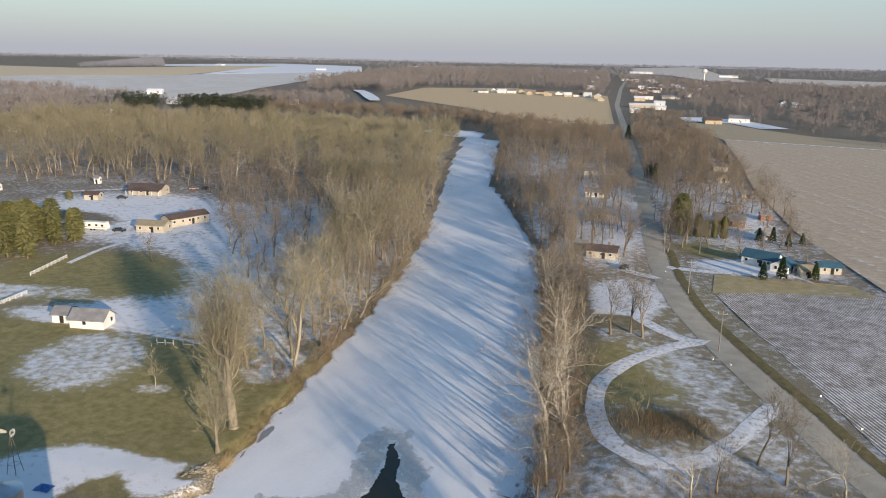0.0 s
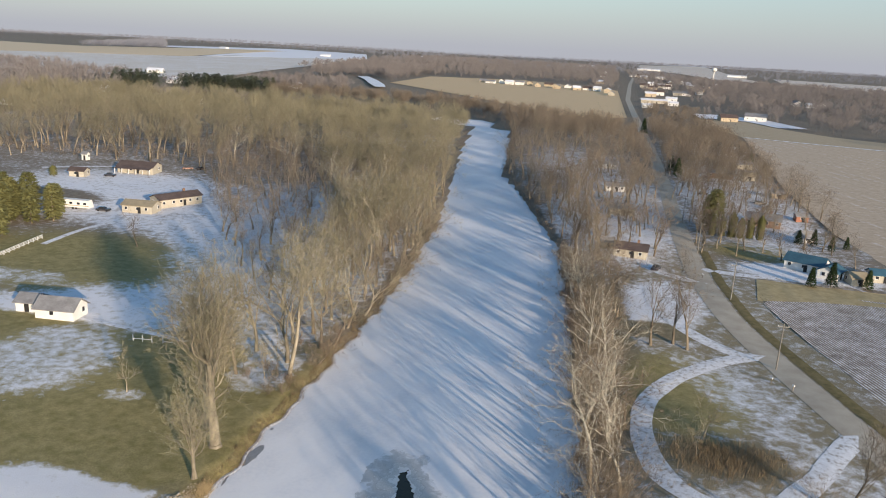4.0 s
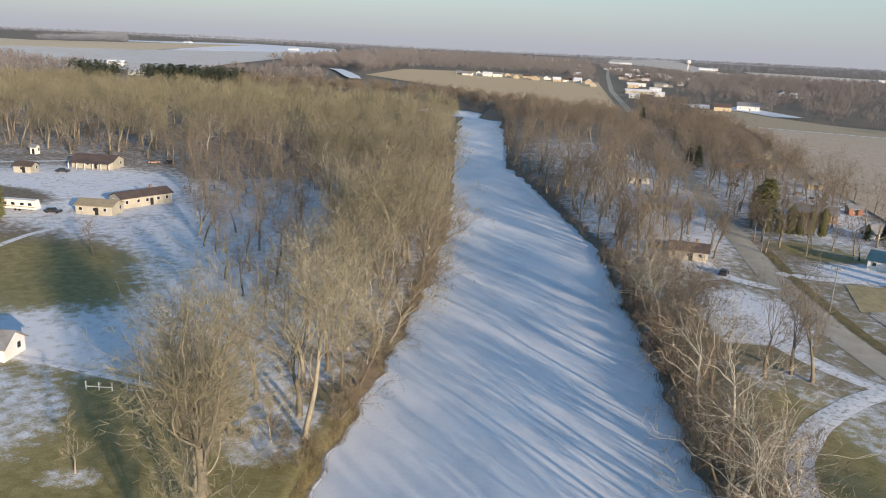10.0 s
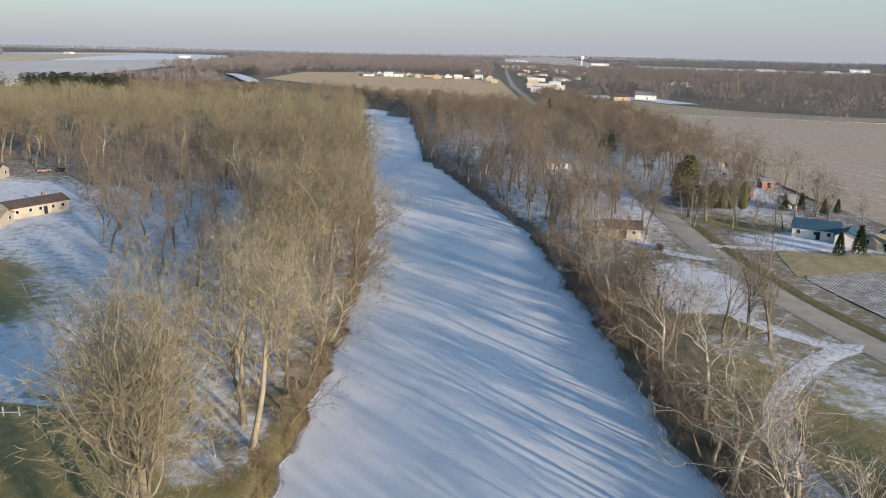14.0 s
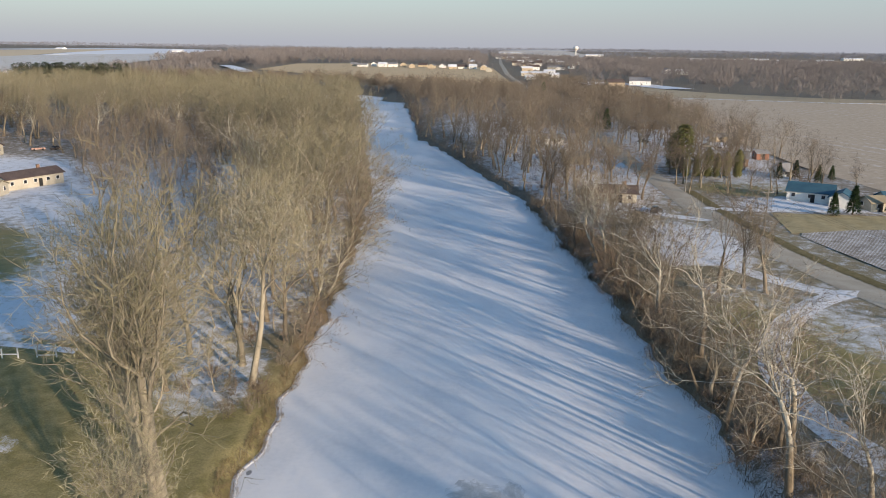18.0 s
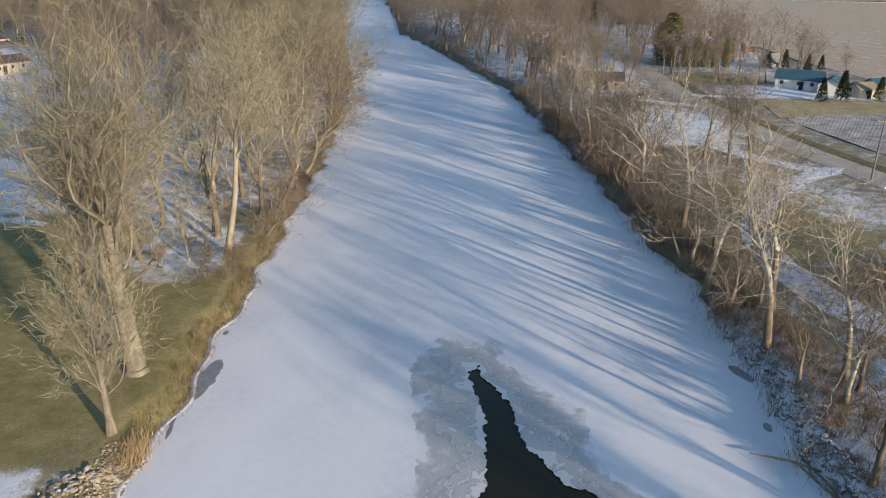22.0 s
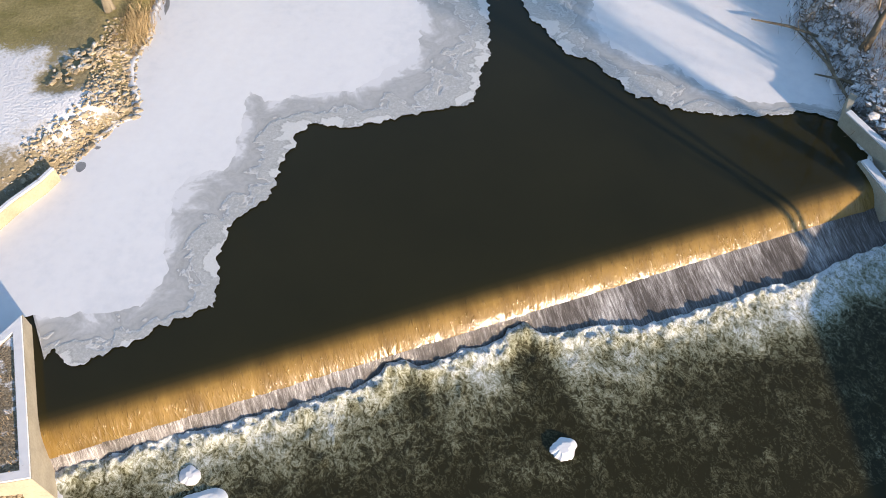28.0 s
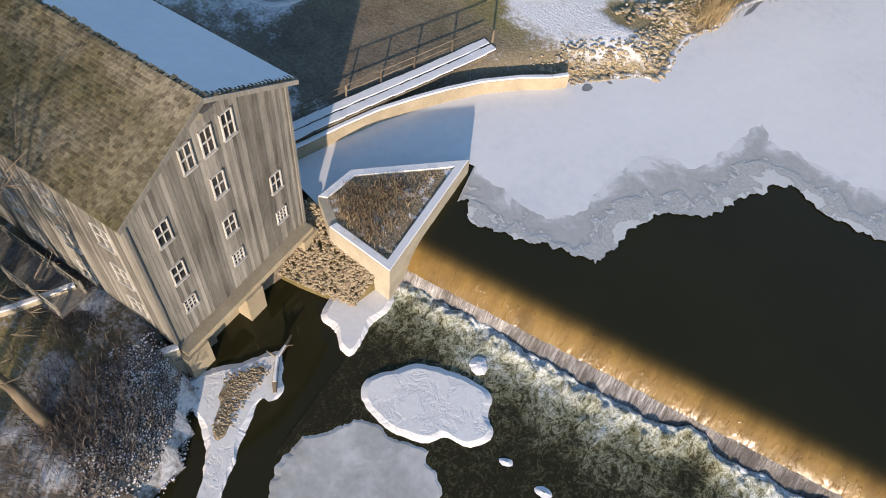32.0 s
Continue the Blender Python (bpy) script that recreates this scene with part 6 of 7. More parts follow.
SHINGLE.color(SHINGLE.mix(SHINGLE.ramp(_a, (0.38, 0.0), (0.60, 1.0)), SHINGLE.mix(_f, (0.070, 0.060, 0.042), (0.30, 0.265, 0.195)), SHINGLE.mix(_f, (0.045, 0.041, 0.023), (0.150, 0.134, 0.076))))
SHINGLE.bump(_g, 0.5, 0.03)
WHITE = speckled("white_paint", (0.60, 0.59, 0.57), (0.76, 0.75, 0.73), 2, 0.6)
WORN = speckled("worn_grey_white_paint", (0.36, 0.35, 0.33), (0.58, 0.57, 0.55), 2, 0.7)
GLASS = Mat("dark_window_glass", 0.05, 0, 0.5)
GLASS.color(GLASS.mix(GLASS.noise(0.8), (0.012, 0.014, 0.017), (0.04, 0.043, 0.05)))
GLASS = GLASS.m


def mill_window(parent, x, y, z, w, h, cols, rows, face, name="window"):
    """A sash window on the gable ('x') or the long wall ('y')."""
    win = new(name)
    win.parent = parent
    win.matrix_local = Matrix.Translation((x, y, z)) @ (Matrix.Identity(4) if face == "x" else Matrix.Rotation(radians(-90), 4, "Z"))
    t = 0.042
    fr = MB()
    fr.box(0.03, -w / 2, -h / 2 - t, 0.10, t * 1.4, h + 2 * t).box(0.03, w / 2, -h / 2 - t, 0.10, t * 1.4, h + 2 * t)
    fr.box(0.03, 0, h / 2 - t * 0.3, 0.10, w + t, t * 1.3)
    for c in range(1, cols):
        fr.box(0.03, -w / 2 + w * c / cols, -h / 2, 0.06, 0.045, h)
    for r in range(1, rows):
        fr.box(0.034, 0, -h / 2 + h * r / rows - 0.02, 0.06, w, 0.05 if r != rows // 2 else 0.07)
    part("window_frame", fr, WORN, win, "worn white frame")
    part("window_sill", MB().box(0.06, 0, -h / 2 - t * 1.6, 0.14, w + 0.14, 0.055), WORN, win)
    for c in range(cols):
        for r in range(rows):
            part("pane", MB().box(0.0, -w / 2 + w * (c + 0.5) / cols, -h / 2 + h * r / rows, 0.02, w / cols - 0.03, h / rows - 0.03), GLASS, win)
    return win


def build_mill():
    mill = thing("mill", MILL, "tall weathered grey wooden mill with mossy shingle roof", "mill")
    ring = lambda x, g=0.0: [(x, -HALF + g, 0.3), (x, HALF - g, 0.3), (x, HALF - g, EAVE), (x, 0, RIDGE - g), (x, -HALF + g, EAVE)]  # noqa: E731
    part("wall_core", MB().hull(ring(-LONG), ring(-0.06, 0.02)), WOODG.m, mill)
    # upright boards on the gable and the long wall
    wb, n = 2 * HALF / 44, 44
    for k in range(n):
        y = -HALF + wb * (k + 0.5)
        top = lambda yy: EAVE + (RIDGE - EAVE) * (1 - abs(yy) / HALF) - 0.03  # noqa: E731
        j = random.uniform(-0.012, 0.012)
        a, b = y - wb / 2 + 0.008, y + wb / 2 - 0.008
        z0 = 0.32 + random.uniform(-0.08, 0.05)
        x0, x1 = -0.05, 0.0 + j
        part("board", MB().hull([(x0, a, z0), (x1, a, z0), (x1, b, z0), (x0, b, z0)], [(x0, a, top(a)), (x1, a, top(a)), (x1, b, top(b)), (x0, b, top(b))]), WOODG.m, mill)
    me = MB().box(0, 0, 0, 0.215, 0.05, EAVE - 0.5).mesh("board", WOODG.m)
    for k in range(72):
        ob = part("board", me, None, mill)
        ob.location = (-0.12 - k * LONG / 72, -HALF - 0.02 + random.uniform(-0.012, 0.012), 0.35 + random.uniform(-0.05, 0.05))
    part("corner_trim", MB().box(0.02, -HALF, 0.3, 0.14, 0.16, EAVE - 0.4), WOODG.m, mill)
    part("corner_trim", MB().box(0.02, HALF, 0.3, 0.14, 0.16, EAVE - 0.4), WOODG.m, mill)
    # foundation with wheel-race openings
    part("foundation", MB().box(-LONG / 2 - 0.1, 0, -3.2, LONG, 2 * HALF - 0.2, 3.6), YELLOW_CONC, mill, "pale concrete foundation")
    for y, w in ((-4.3, 1.4), (-0.2, 1.2), (4.4, 1.2)):
        part("pier", MB().box(0.35, y, -3.2, 0.9, w, 3.2), YELLOW_CONC, mill)
    part("race_lintel", MB().box(0.3, 0, -0.1, 0.7, 2 * HALF, 0.42), YELLOW_CONC, mill)
    # roof
    over, ov = 0.40, 0.42
    sl = (RIDGE - EAVE) / HALF
    y1, z1 = HALF + over, EAVE - over * sl
    for s in (-1, 1):
        deck = [(ov, 0, RIDGE), (ov, s * y1, z1), (-LONG - ov, s * y1, z1), (-LONG - ov, 0, RIDGE)]
        part("roof_slope", MB().hull([(x, y, z) for x, y, z in deck], [(x, y, z + 0.14) for x, y, z in deck]), SHINGLE.m if s < 0 else WOODG.m, mill)
        part("barge_board", MB().hull([(ov, 0, RIDGE - 0.12), (ov, s * y1, z1 - 0.12), (ov, s * y1, z1 + 0.15), (ov, 0, RIDGE + 0.15)], [(ov + 0.06, 0, RIDGE - 0.12), (ov + 0.06, s * y1, z1 - 0.12), (ov + 0.06, s * y1, z1 + 0.15), (ov + 0.06, 0, RIDGE + 0.15)]), WOODG.m, mill)
    sn = [(ov - 0.12, 0.22, RIDGE + 0.13 - 0.22 * sl), (ov - 0.12, y1 - 0.12, z1 + 0.14 + 0.12 * sl), (-LONG - ov, y1 - 0.12, z1 + 0.14 + 0.12 * sl), (-LONG - ov, 0.22, RIDGE + 0.13 - 0.22 * sl)]
    part("roof_snow", MB().hull(sn, [(x, y + (0.03 if k in (1, 2) else 0), z + 0.07) for k, (x, y, z) in enumerate(sn)]), SNOW, mill, "smooth snow covering the shaded slope")
    # dark shingle butts that show along the ridge and the gable's snow edge
    for k in range(58):
        part("ridge_shingle", MB().box(ov - 0.2 - k * 0.29, 0.12 + random.uniform(-0.05, 0.08), RIDGE + 0.06, 0.2, random.uniform(0.12, 0.34), 0.06 + 0.06 * random.random()), SHINGLE.m, mill)
    for k in range(22):
        yy = 0.2 + k * (y1 - 0.3) / 22
        part("rake_shingle", MB().box(ov - 0.08 - 0.12 * random.random(), yy, RIDGE + 0.13 - yy * sl, random.uniform(0.1, 0.3), 0.14, 0.09), SHINGLE.m, mill)
    # eave crumbs of snow-free shingle ends
    for k in range(40):
        part("shingle_end", MB().box(ov - 0.25 - k * 0.43, y1 + 0.03, z1 + 0.02, 0.26, 0.16, 0.1 + 0.08 * random.random()), BARK, mill)
    # shingles: the near end piece by piece, the rest joined
    L = math.hypot(y1, RIDGE - z1)
    rows_n, pitch = 32, L / 32
    ang = math.atan2(RIDGE - z1, y1)
    rest = MB()
    sh = MB().box(0, 0, 0, 0.235, pitch * 1.3, 0.02).mesh("shingle", SHINGLE.m)
    for r in range(rows_n):
        d = pitch * (r + 0.5)
        y, z = -d * math.cos(ang), RIDGE + 0.15 - d * math.sin(ang)
        for c in range(68):
            x = ov - 0.13 - c * 0.254 - (r % 2) * 0.127 + random.uniform(-0.03, 0.03)
            if c < 9:
                ob = part("shingle", sh, None, mill)
                ob.matrix_local = Matrix.Translation((x, y, z)) @ Matrix.Rotation(ang - 0.06 + random.uniform(-0.05, 0.03), 4, "X")
            else:
                h = 0.015 + random.uniform(0, 0.03)
                dy, dz = pitch * 0.62 * math.cos(ang), pitch * 0.62 * math.sin(ang)
                rest.hull([(x - 0.118, y + dy, z + dz), (x + 0.118, y + dy, z + dz), (x + 0.118, y - dy, z - dz), (x - 0.118, y - dy, z - dz)],
                          [(x - 0.118, y + dy, z + dz + 0.01), (x + 0.118, y + dy, z + dz + 0.01), (x + 0.118, y - dy, z - dz + h + 0.03), (x - 0.118, y - dy, z - dz + h + 0.03)])
    tagged(part("shingle_field", rest, SHINGLE_R, mill), kind="stuff")
    # hoist hood under the peak
    part("hoist_hood", MB().hull([(0.0, -0.35, 12.35), (0.0, 0.35, 12.35), (0.0, 0.35, 13.0), (0.0, -0.35, 13.0)], [(0.62, -0.3, 12.6), (0.62, 0.3, 12.6), (0.62, 0.3, 13.0), (0.62, -0.3, 13.0)]), WOODG.m, mill, "grey hoist hood")
    # windows
    for y in (-1.16, 0.0, 1.2):
        mill_window(mill, 0, y, 10.9, 0.64, 1.4, 2, 2, "x")
    for y in (-3.3, 0.0):
        mill_window(mill, 0, y, 8.15, 0.7, 1.3, 2, 2, "x")
    for y in (-3.3, 0.0, 3.25):
        mill_window(mill, 0, y, 5.2, 0.7, 1.2, 2, 2, "x")
    for y in (-3.3, 0.0, 3.25):
        mill_window(mill, 0, y, 2.6, 0.68, 0.85, 3, 3, "x")
    for x in (-1.8, -5.2, -8.8, -12.4):
        for z, h in ((8.1, 1.4), (5.2, 1.4), (2.6, 1.2)):
            mill_window(mill, x, -HALF - 0.02, z, 0.95, h, 2, 2, "y")


SHINGLE_R = Mat("mossy_shingle_field", 0.95, 0, 0.1)
_a = SHINGLE_R.noise(0.22, SHINGLE_R.place((1, 1, 1.6)), 5, 0.6)
_g = SHINGLE_R.noise(4.5, SHINGLE_R.place((2.2, 0.8, 0.8), 0.257), 5, 0.75)
_f = SHINGLE_R.calc("ADD", SHINGLE_R.calc("MULTIPLY", SHINGLE_R.island(), 0.20), SHINGLE_R.calc("ADD", SHINGLE_R.calc("MULTIPLY", _g, 0.62), SHINGLE_R.calc("MULTIPLY", SHINGLE_R.noise(0.9, SHINGLE_R.place((1.5, 0.5, 0.5), 0.257), 4), 0.2)))
_f = SHINGLE_R.ramp(_f, (0.34, 0.0), (0.70, 1.0))
SHINGLE_R.color(SHINGLE_R.mix(SHINGLE_R.ramp(_a, (0.38, 0.0), (0.60, 1.0)), SHINGLE_R.mix(_f, (0.070, 0.060, 0.042), (0.30, 0.265, 0.195)), SHINGLE_R.mix(_f, (0.045, 0.041, 0.023), (0.150, 0.134, 0.076))))
SHINGLE_R.bump(_g, 0.5, 0.03)
build_mill()

# ramp and rails along the mill's near side, garden walls below
_w = thing("ramp_walk", MILL, "grey wooden ramp with rails along the mill", "ramp")
for k in range(26):
    part("plank", MB().box(-5.2 - k * 0.42, -6.2, 1.25 + 0.02 * k, 0.4, 1.7, 0.07), WOODG.m, _w)
for k in range(7):
    for y in (-7.0, -5.45):
        part("post", MB().box(-5.2 - k * 1.75, y, 0.3, 0.1, 0.1, 2.1 + 0.08 * k), WOODG.m, _w)
for y in (-7.0, -5.45):
    for h in (1.75, 2.25):
        part("rail", MB().tube([(-5.1, y, h), (-16, y, h + 0.5)], [0.045, 0.045], 4), WOODG.m, _w)
    for k in range(40):
        part("baluster", MB().box(-5.3 - k * 0.27, y, 1.35 + 0.012 * k, 0.03, 0.03, 0.9), WOODG.m, _w)
wall_line("garden_wall", [(-46.6, 69.4), (-47.2, 66.8), (-48.2, 63.6)], 0.35, 0.0, 1.55, CONCRETE, "low stone garden wall with snow", SNOW)
wall_line("mill_wing_wall", [(-41.0, 71.6), (-41.9, 69.0), (-42.6, 67.2)], 0.4, -2.5, 0.6, CONCRETE, "concrete wing wall at the mill's corner", SNOW)


# ---- steel grain bin ----
def build_bin(x, y, r, h):
    g = speckled("galvanised_steel", (0.42, 0.44, 0.47), (0.58, 0.60, 0.62), 0.8, 0.42, 12, 0.1, 0.5, 0.75)
    b = thing("grain_bin", pose(x, y, float(land(x, y)) - 0.1), "round corrugated galvanised grain bin", "bin")
    n = 40
    v, f = [], []
    rows_n = int(h / 0.11)
    for k in range(rows_n + 1):
        rr = r + 0.03 * (k % 2)
        v += [(rr * math.cos(6.28318 * i / n), rr * math.sin(6.28318 * i / n), k * h / rows_n) for i in range(n)]
    f = [(k * n + i, k * n + (i + 1) % n, (k + 1) * n + (i + 1) % n, (k + 1) * n + i) for k in range(rows_n) for i in range(n)]
    part("shell", np_mesh("shell", v, f, g, True), None, b, "corrugated steel shell")
    part("roof_cone", MB().tube([(0, 0, h), (0, 0, h + 0.12), (0, 0, h + r * 0.42)], [r + 0.1, r + 0.1, 0.3], n), g, b, "steel cone roof")
    part("vent_cap", MB().tube([(0, 0, h + r * 0.42), (0, 0, h + r * 0.42 + 0.3)], [0.32, 0.28], 14), g, b)
    part("footing", MB().tube([(0, 0, -0.2), (0, 0, 0.15)], [r + 0.35, r + 0.3], n), SNOW, b, "snow round the foot")


build_bin(-60.6, 91.0, 2.5, 5.2)


# ---- dead grass and brush ----
def tufts(name, spots, h, mat, label, per=9, wide=0.012, spread=0.25):
    rng = np.random.RandomState(len(spots) + int(h * 100))
    p = np.repeat(np.array(spots), per, 0)
    n = len(p)
    base = p + np.c_[rng.normal(0, spread, (n, 2)), np.zeros(n)]
    tip = base + np.c_[rng.normal(0, 0.32 * h, (n, 2)), h * rng.uniform(0.5, 1.2, n)]
    a = rng.uniform(0, 3.14, n)
    w = np.c_[np.cos(a), np.sin(a), np.zeros(n)] * wide * rng.uniform(0.6, 1.6, (n, 1))
    mid = (base + tip) / 2 + rng.normal(0, 0.06 * h, (n, 3))
    v = np.stack([base - w, base + w, mid + w * 0.8, mid - w * 0.8, tip], 1).reshape(-1, 3)
    i = np.arange(n)[:, None] * 5
    tagged(new(name, np_mesh(name, v, np.concatenate([i + [0, 1, 2], i + [0, 2, 3], i + [3, 2, 4]]), mat)), label, "grass", kind="stuff")


random.seed(12)
STRAW = bark("straw_grass", (0.20, 0.15, 0.085), (0.44, 0.34, 0.20))
_s = []
for _ in range(3600):
    y = random.uniform(112, 240)
    d = random.uniform(-0.05, 1.9)
    x = float(left_edge(y)) - d
    _s.append((x, y, max(float(land(x, y)), 0.0) - 0.03))
tufts("bank_grass", _s, 0.38, bark("brown_bank_grass", (0.07, 0.054, 0.034), (0.23, 0.175, 0.105)), "straw-coloured dead grass along the bank")
_s = [(x, y, float(land(x, y))) for x, y in along([(-40.0, 113.4), (-40.3, 116.0)], 120, 0.6)]
tufts("reed_clump", _s, 0.75, STRAW, "golden clump of dry reeds", 14)
_p = inset(ISL if signed_area(ISL) > 0 else ISL[::-1], 0.66)
_s = []
while len(_s) < 700:
    t = [random.random() for _ in _p]
    t = [a ** 2 for a in t]
    x, y = sum(a * q[0] for a, q in zip(t, _p)) / sum(t), sum(a * q[1] for a, q in zip(t, _p)) / sum(t)
    _s.append((x, y, 1.0))
_s = _s[:430]
tufts("island_brush", _s, 0.34, bark("tangled_brush", (0.10, 0.075, 0.048), (0.34, 0.262, 0.172)), "tangled brown brush on the island", 12, 0.013, 0.22)
_s = []
for _ in range(2400):
    y = random.uniform(104, 260)
    x = float(right_edge(y)) + random.uniform(0.0, 6.5)
    _s.append((x, y, max(float(land(x, y)), 0.0)))
tufts("far_bank_brush", _s, 1.1, WEED, "brown brush on the far bank", 9, 0.014, 0.5)
_s = []
for _ in range(900):
    x, y = random.gauss(30.0, 4.6), random.gauss(139.5, 3.0)
    _s.append((x, y, float(land(x, y))))
for _ in range(900):
    x, y = random.gauss(40.0, 8.0), random.gauss(119.0, 4.0)
    _s.append((x, y, float(land(x, y))))
tufts("loop_weeds", _s, 0.7, bark("brown_weeds", (0.09, 0.068, 0.042), (0.25, 0.19, 0.12)), "dead brown weeds inside the drive's loop", 9, 0.016, 0.6)
_s = []
for _ in range(1100):
    x, y = random.uniform(-62, -37), random.uniform(56, 72)
    if x < float(left_edge(y)) - 0.3:
        _s.append((x, y, float(land(x, y))))
tufts("garden_brush", _s, 0.4, bark("grey_dead_stems", (0.05, 0.045, 0.04), (0.17, 0.15, 0.13)), "dead weeds below the mill", 7, 0.008, 0.4)


_s = []
for _ in range(420):
    x, y = random.gauss(-40.0, 1.9), random.gauss(66.6, 1.7)
    if x < -36.0:
        _s.append((x, y, float(land(x, y))))
tufts("shore_brush", _s, 1.0, bark("grey_lilac_stems", (0.06, 0.053, 0.05), (0.21, 0.184, 0.168)), "tangled grey brush on the shore below the mill", 9, 0.011, 0.3)


# ---- houses, sheds and farm things ----
def wallpaint(name, c1, c2):
    return speckled(name, c1, c2, 0.5, 0.8, 4, 0.15)


W_WHITE = wallpaint("white_siding", (0.62, 0.61, 0.58), (0.76, 0.75, 0.72))
W_CREAM = wallpaint("cream_siding", (0.36, 0.328, 0.265), (0.47, 0.432, 0.355))
W_TAN = wallpaint("tan_siding", (0.36, 0.29, 0.20), (0.48, 0.40, 0.29))
W_BRICK = wallpaint("brown_brick", (0.17, 0.105, 0.075), (0.27, 0.175, 0.125))
W_RED = wallpaint("red_brick", (0.27, 0.11, 0.07), (0.36, 0.165, 0.11))
R_DARK = wallpaint("dark_brown_roof", (0.075, 0.055, 0.05), (0.13, 0.098, 0.088))
R_GREY = wallpaint("grey_shingle_roof", (0.16, 0.16, 0.165), (0.28, 0.28, 0.29))
R_TAN = wallpaint("tan_roof", (0.24, 0.20, 0.14), (0.34, 0.29, 0.20))
R_TEAL = wallpaint("teal_metal_roof", (0.03, 0.08, 0.12), (0.05, 0.13, 0.18))
R_SNOW = snow_mat("roof_snow", (0.74, 0.75, 0.78), (0.55, 0.57, 0.62))
DARK = speckled("dark_opening", (0.015, 0.015, 0.016), (0.035, 0.034, 0.034), 2)


def house(name, x, y, turn, w, l, h, rise, wall, roof, label, category="house", windows=2, door=True, chimney=False, garage=0, snow=False, group="", porch=False):
    """A gabled building: ridge along local x, w long and l deep."""
    w, l, h, rise = (w * 0.78, l * 0.8, h * 0.88, rise * 0.8) if y < 700 else (w, l, h, rise)
    b = thing(name, pose(x, y, float(land(x, y)) - 0.05, 0, 0, turn), label, category, group)
    ring = lambda xx: [(xx, -l / 2, 0), (xx, l / 2, 0), (xx, l / 2, h), (xx, 0, h + rise), (xx, -l / 2, h)]  # noqa: E731
    part("wall", MB().hull(ring(-w / 2), ring(w / 2)), wall, b)
    over = 0.45
    sl = rise / (l / 2)
    yo, zo = l / 2 + over, h - over * sl
    for s in (-1, 1):
        d = [(w / 2 + over, 0, h + rise + 0.02), (w / 2 + over, s * yo, zo + 0.02), (-w / 2 - over, s * yo, zo + 0.02), (-w / 2 - over, 0, h + rise + 0.02)]
        part("roof", MB().hull(d, [(p, q, r + 0.16) for p, q, r in d]), R_SNOW if snow and s > 0 else roof, b)
    for side, span, at in ((-1, w, l / 2), (1, w, l / 2)):
        for k in range(windows):
            u = -span / 2 + span * (k + 0.5 + 0.12 * ((k % 2) - 0.5)) / windows
            win = part("window", MB().box(u, side * (at + 0.03), h * 0.42, 1.0, 0.1, 1.05), WHITE, b)
            part("pane", MB().box(u, side * (at + 0.06), h * 0.42 + 0.1, 0.8, 0.1, 0.85), GLASS, win)
    for side in (-1, 1):
        win = part("window", MB().box(side * (w / 2 + 0.03), l * 0.18, h * 0.42, 0.1, 1.0, 1.15), WHITE, b)
        part("pane", MB().box(side * (w / 2 + 0.06), l * 0.18, h * 0.42 + 0.1, 0.1, 0.8, 0.95), GLASS, win)
    if door:
        part("door", MB().box(w * 0.08, -l / 2 - 0.04, 0.05, 0.95, 0.1, 2.05), DARK, b)
    for k in range(garage):
        part("garage_door", MB().box(-w / 2 + 1.9 + k * 3.2, -l / 2 - 0.05, 0.05, 2.7, 0.1, 2.2), WHITE if wall is not W_WHITE else W_TAN, b)
    if chimney:
        part("chimney", MB().box(w * 0.2, 0.3, h + rise * 0.5, 0.7, 0.6, rise * 0.5 + 1.0), W_BRICK, b)
    if porch:
        d = [(w / 2, -l / 2, h), (w / 2, -l / 2 - 2.6, h - 0.6), (-w / 2, -l / 2 - 2.6, h - 0.6), (-w / 2, -l / 2, h)]
        part("porch_roof", MB().hull(d, [(p, q, r + 0.12) for p, q, r in d]), roof, b)
        for k in range(6):
            part("porch_post", MB().box(-w / 2 + 0.2 + (w - 0.4) * k / 5, -l / 2 - 2.45, 0, 0.2, 0.2, h - 0.6), WHITE, b, "white porch post")
    return b


def car(x, y, turn, color, label):
    c = thing("car", pose(x, y, float(land(x, y)), 0, 0, turn), label, "car", "parked cars")
    m = speckled("car_paint", color, tuple(min(1, v * 1.25 + 0.01) for v in color), 2, 0.3, 10, 0.02, 0.5)
    part("body", MB().hull([(-2.2, -0.85, 0.3), (2.2, -0.85, 0.3), (2.2, 0.85, 0.3), (-2.2, 0.85, 0.3)], [(-2.15, -0.8, 0.9), (2.05, -0.8, 0.82), (2.05, 0.8, 0.82), (-2.15, 0.8, 0.9)]), m, c)
    part("cabin", MB().hull([(-1.5, -0.78, 0.88), (0.9, -0.78, 0.86), (0.9, 0.78, 0.86), (-1.5, 0.78, 0.88)], [(-1.0, -0.62, 1.42), (0.25, -0.62, 1.42), (0.25, 0.62, 1.42), (-1.0, 0.62, 1.42)]), GLASS, c, "dark glazed cabin")
    for u in (-1.35, 1.35):
        for v in (-0.8, 0.8):
            part("wheel", MB().tube([(u, v - 0.1, 0.32), (u, v + 0.1, 0.32)], [0.32, 0.32], 12), DARK, c)


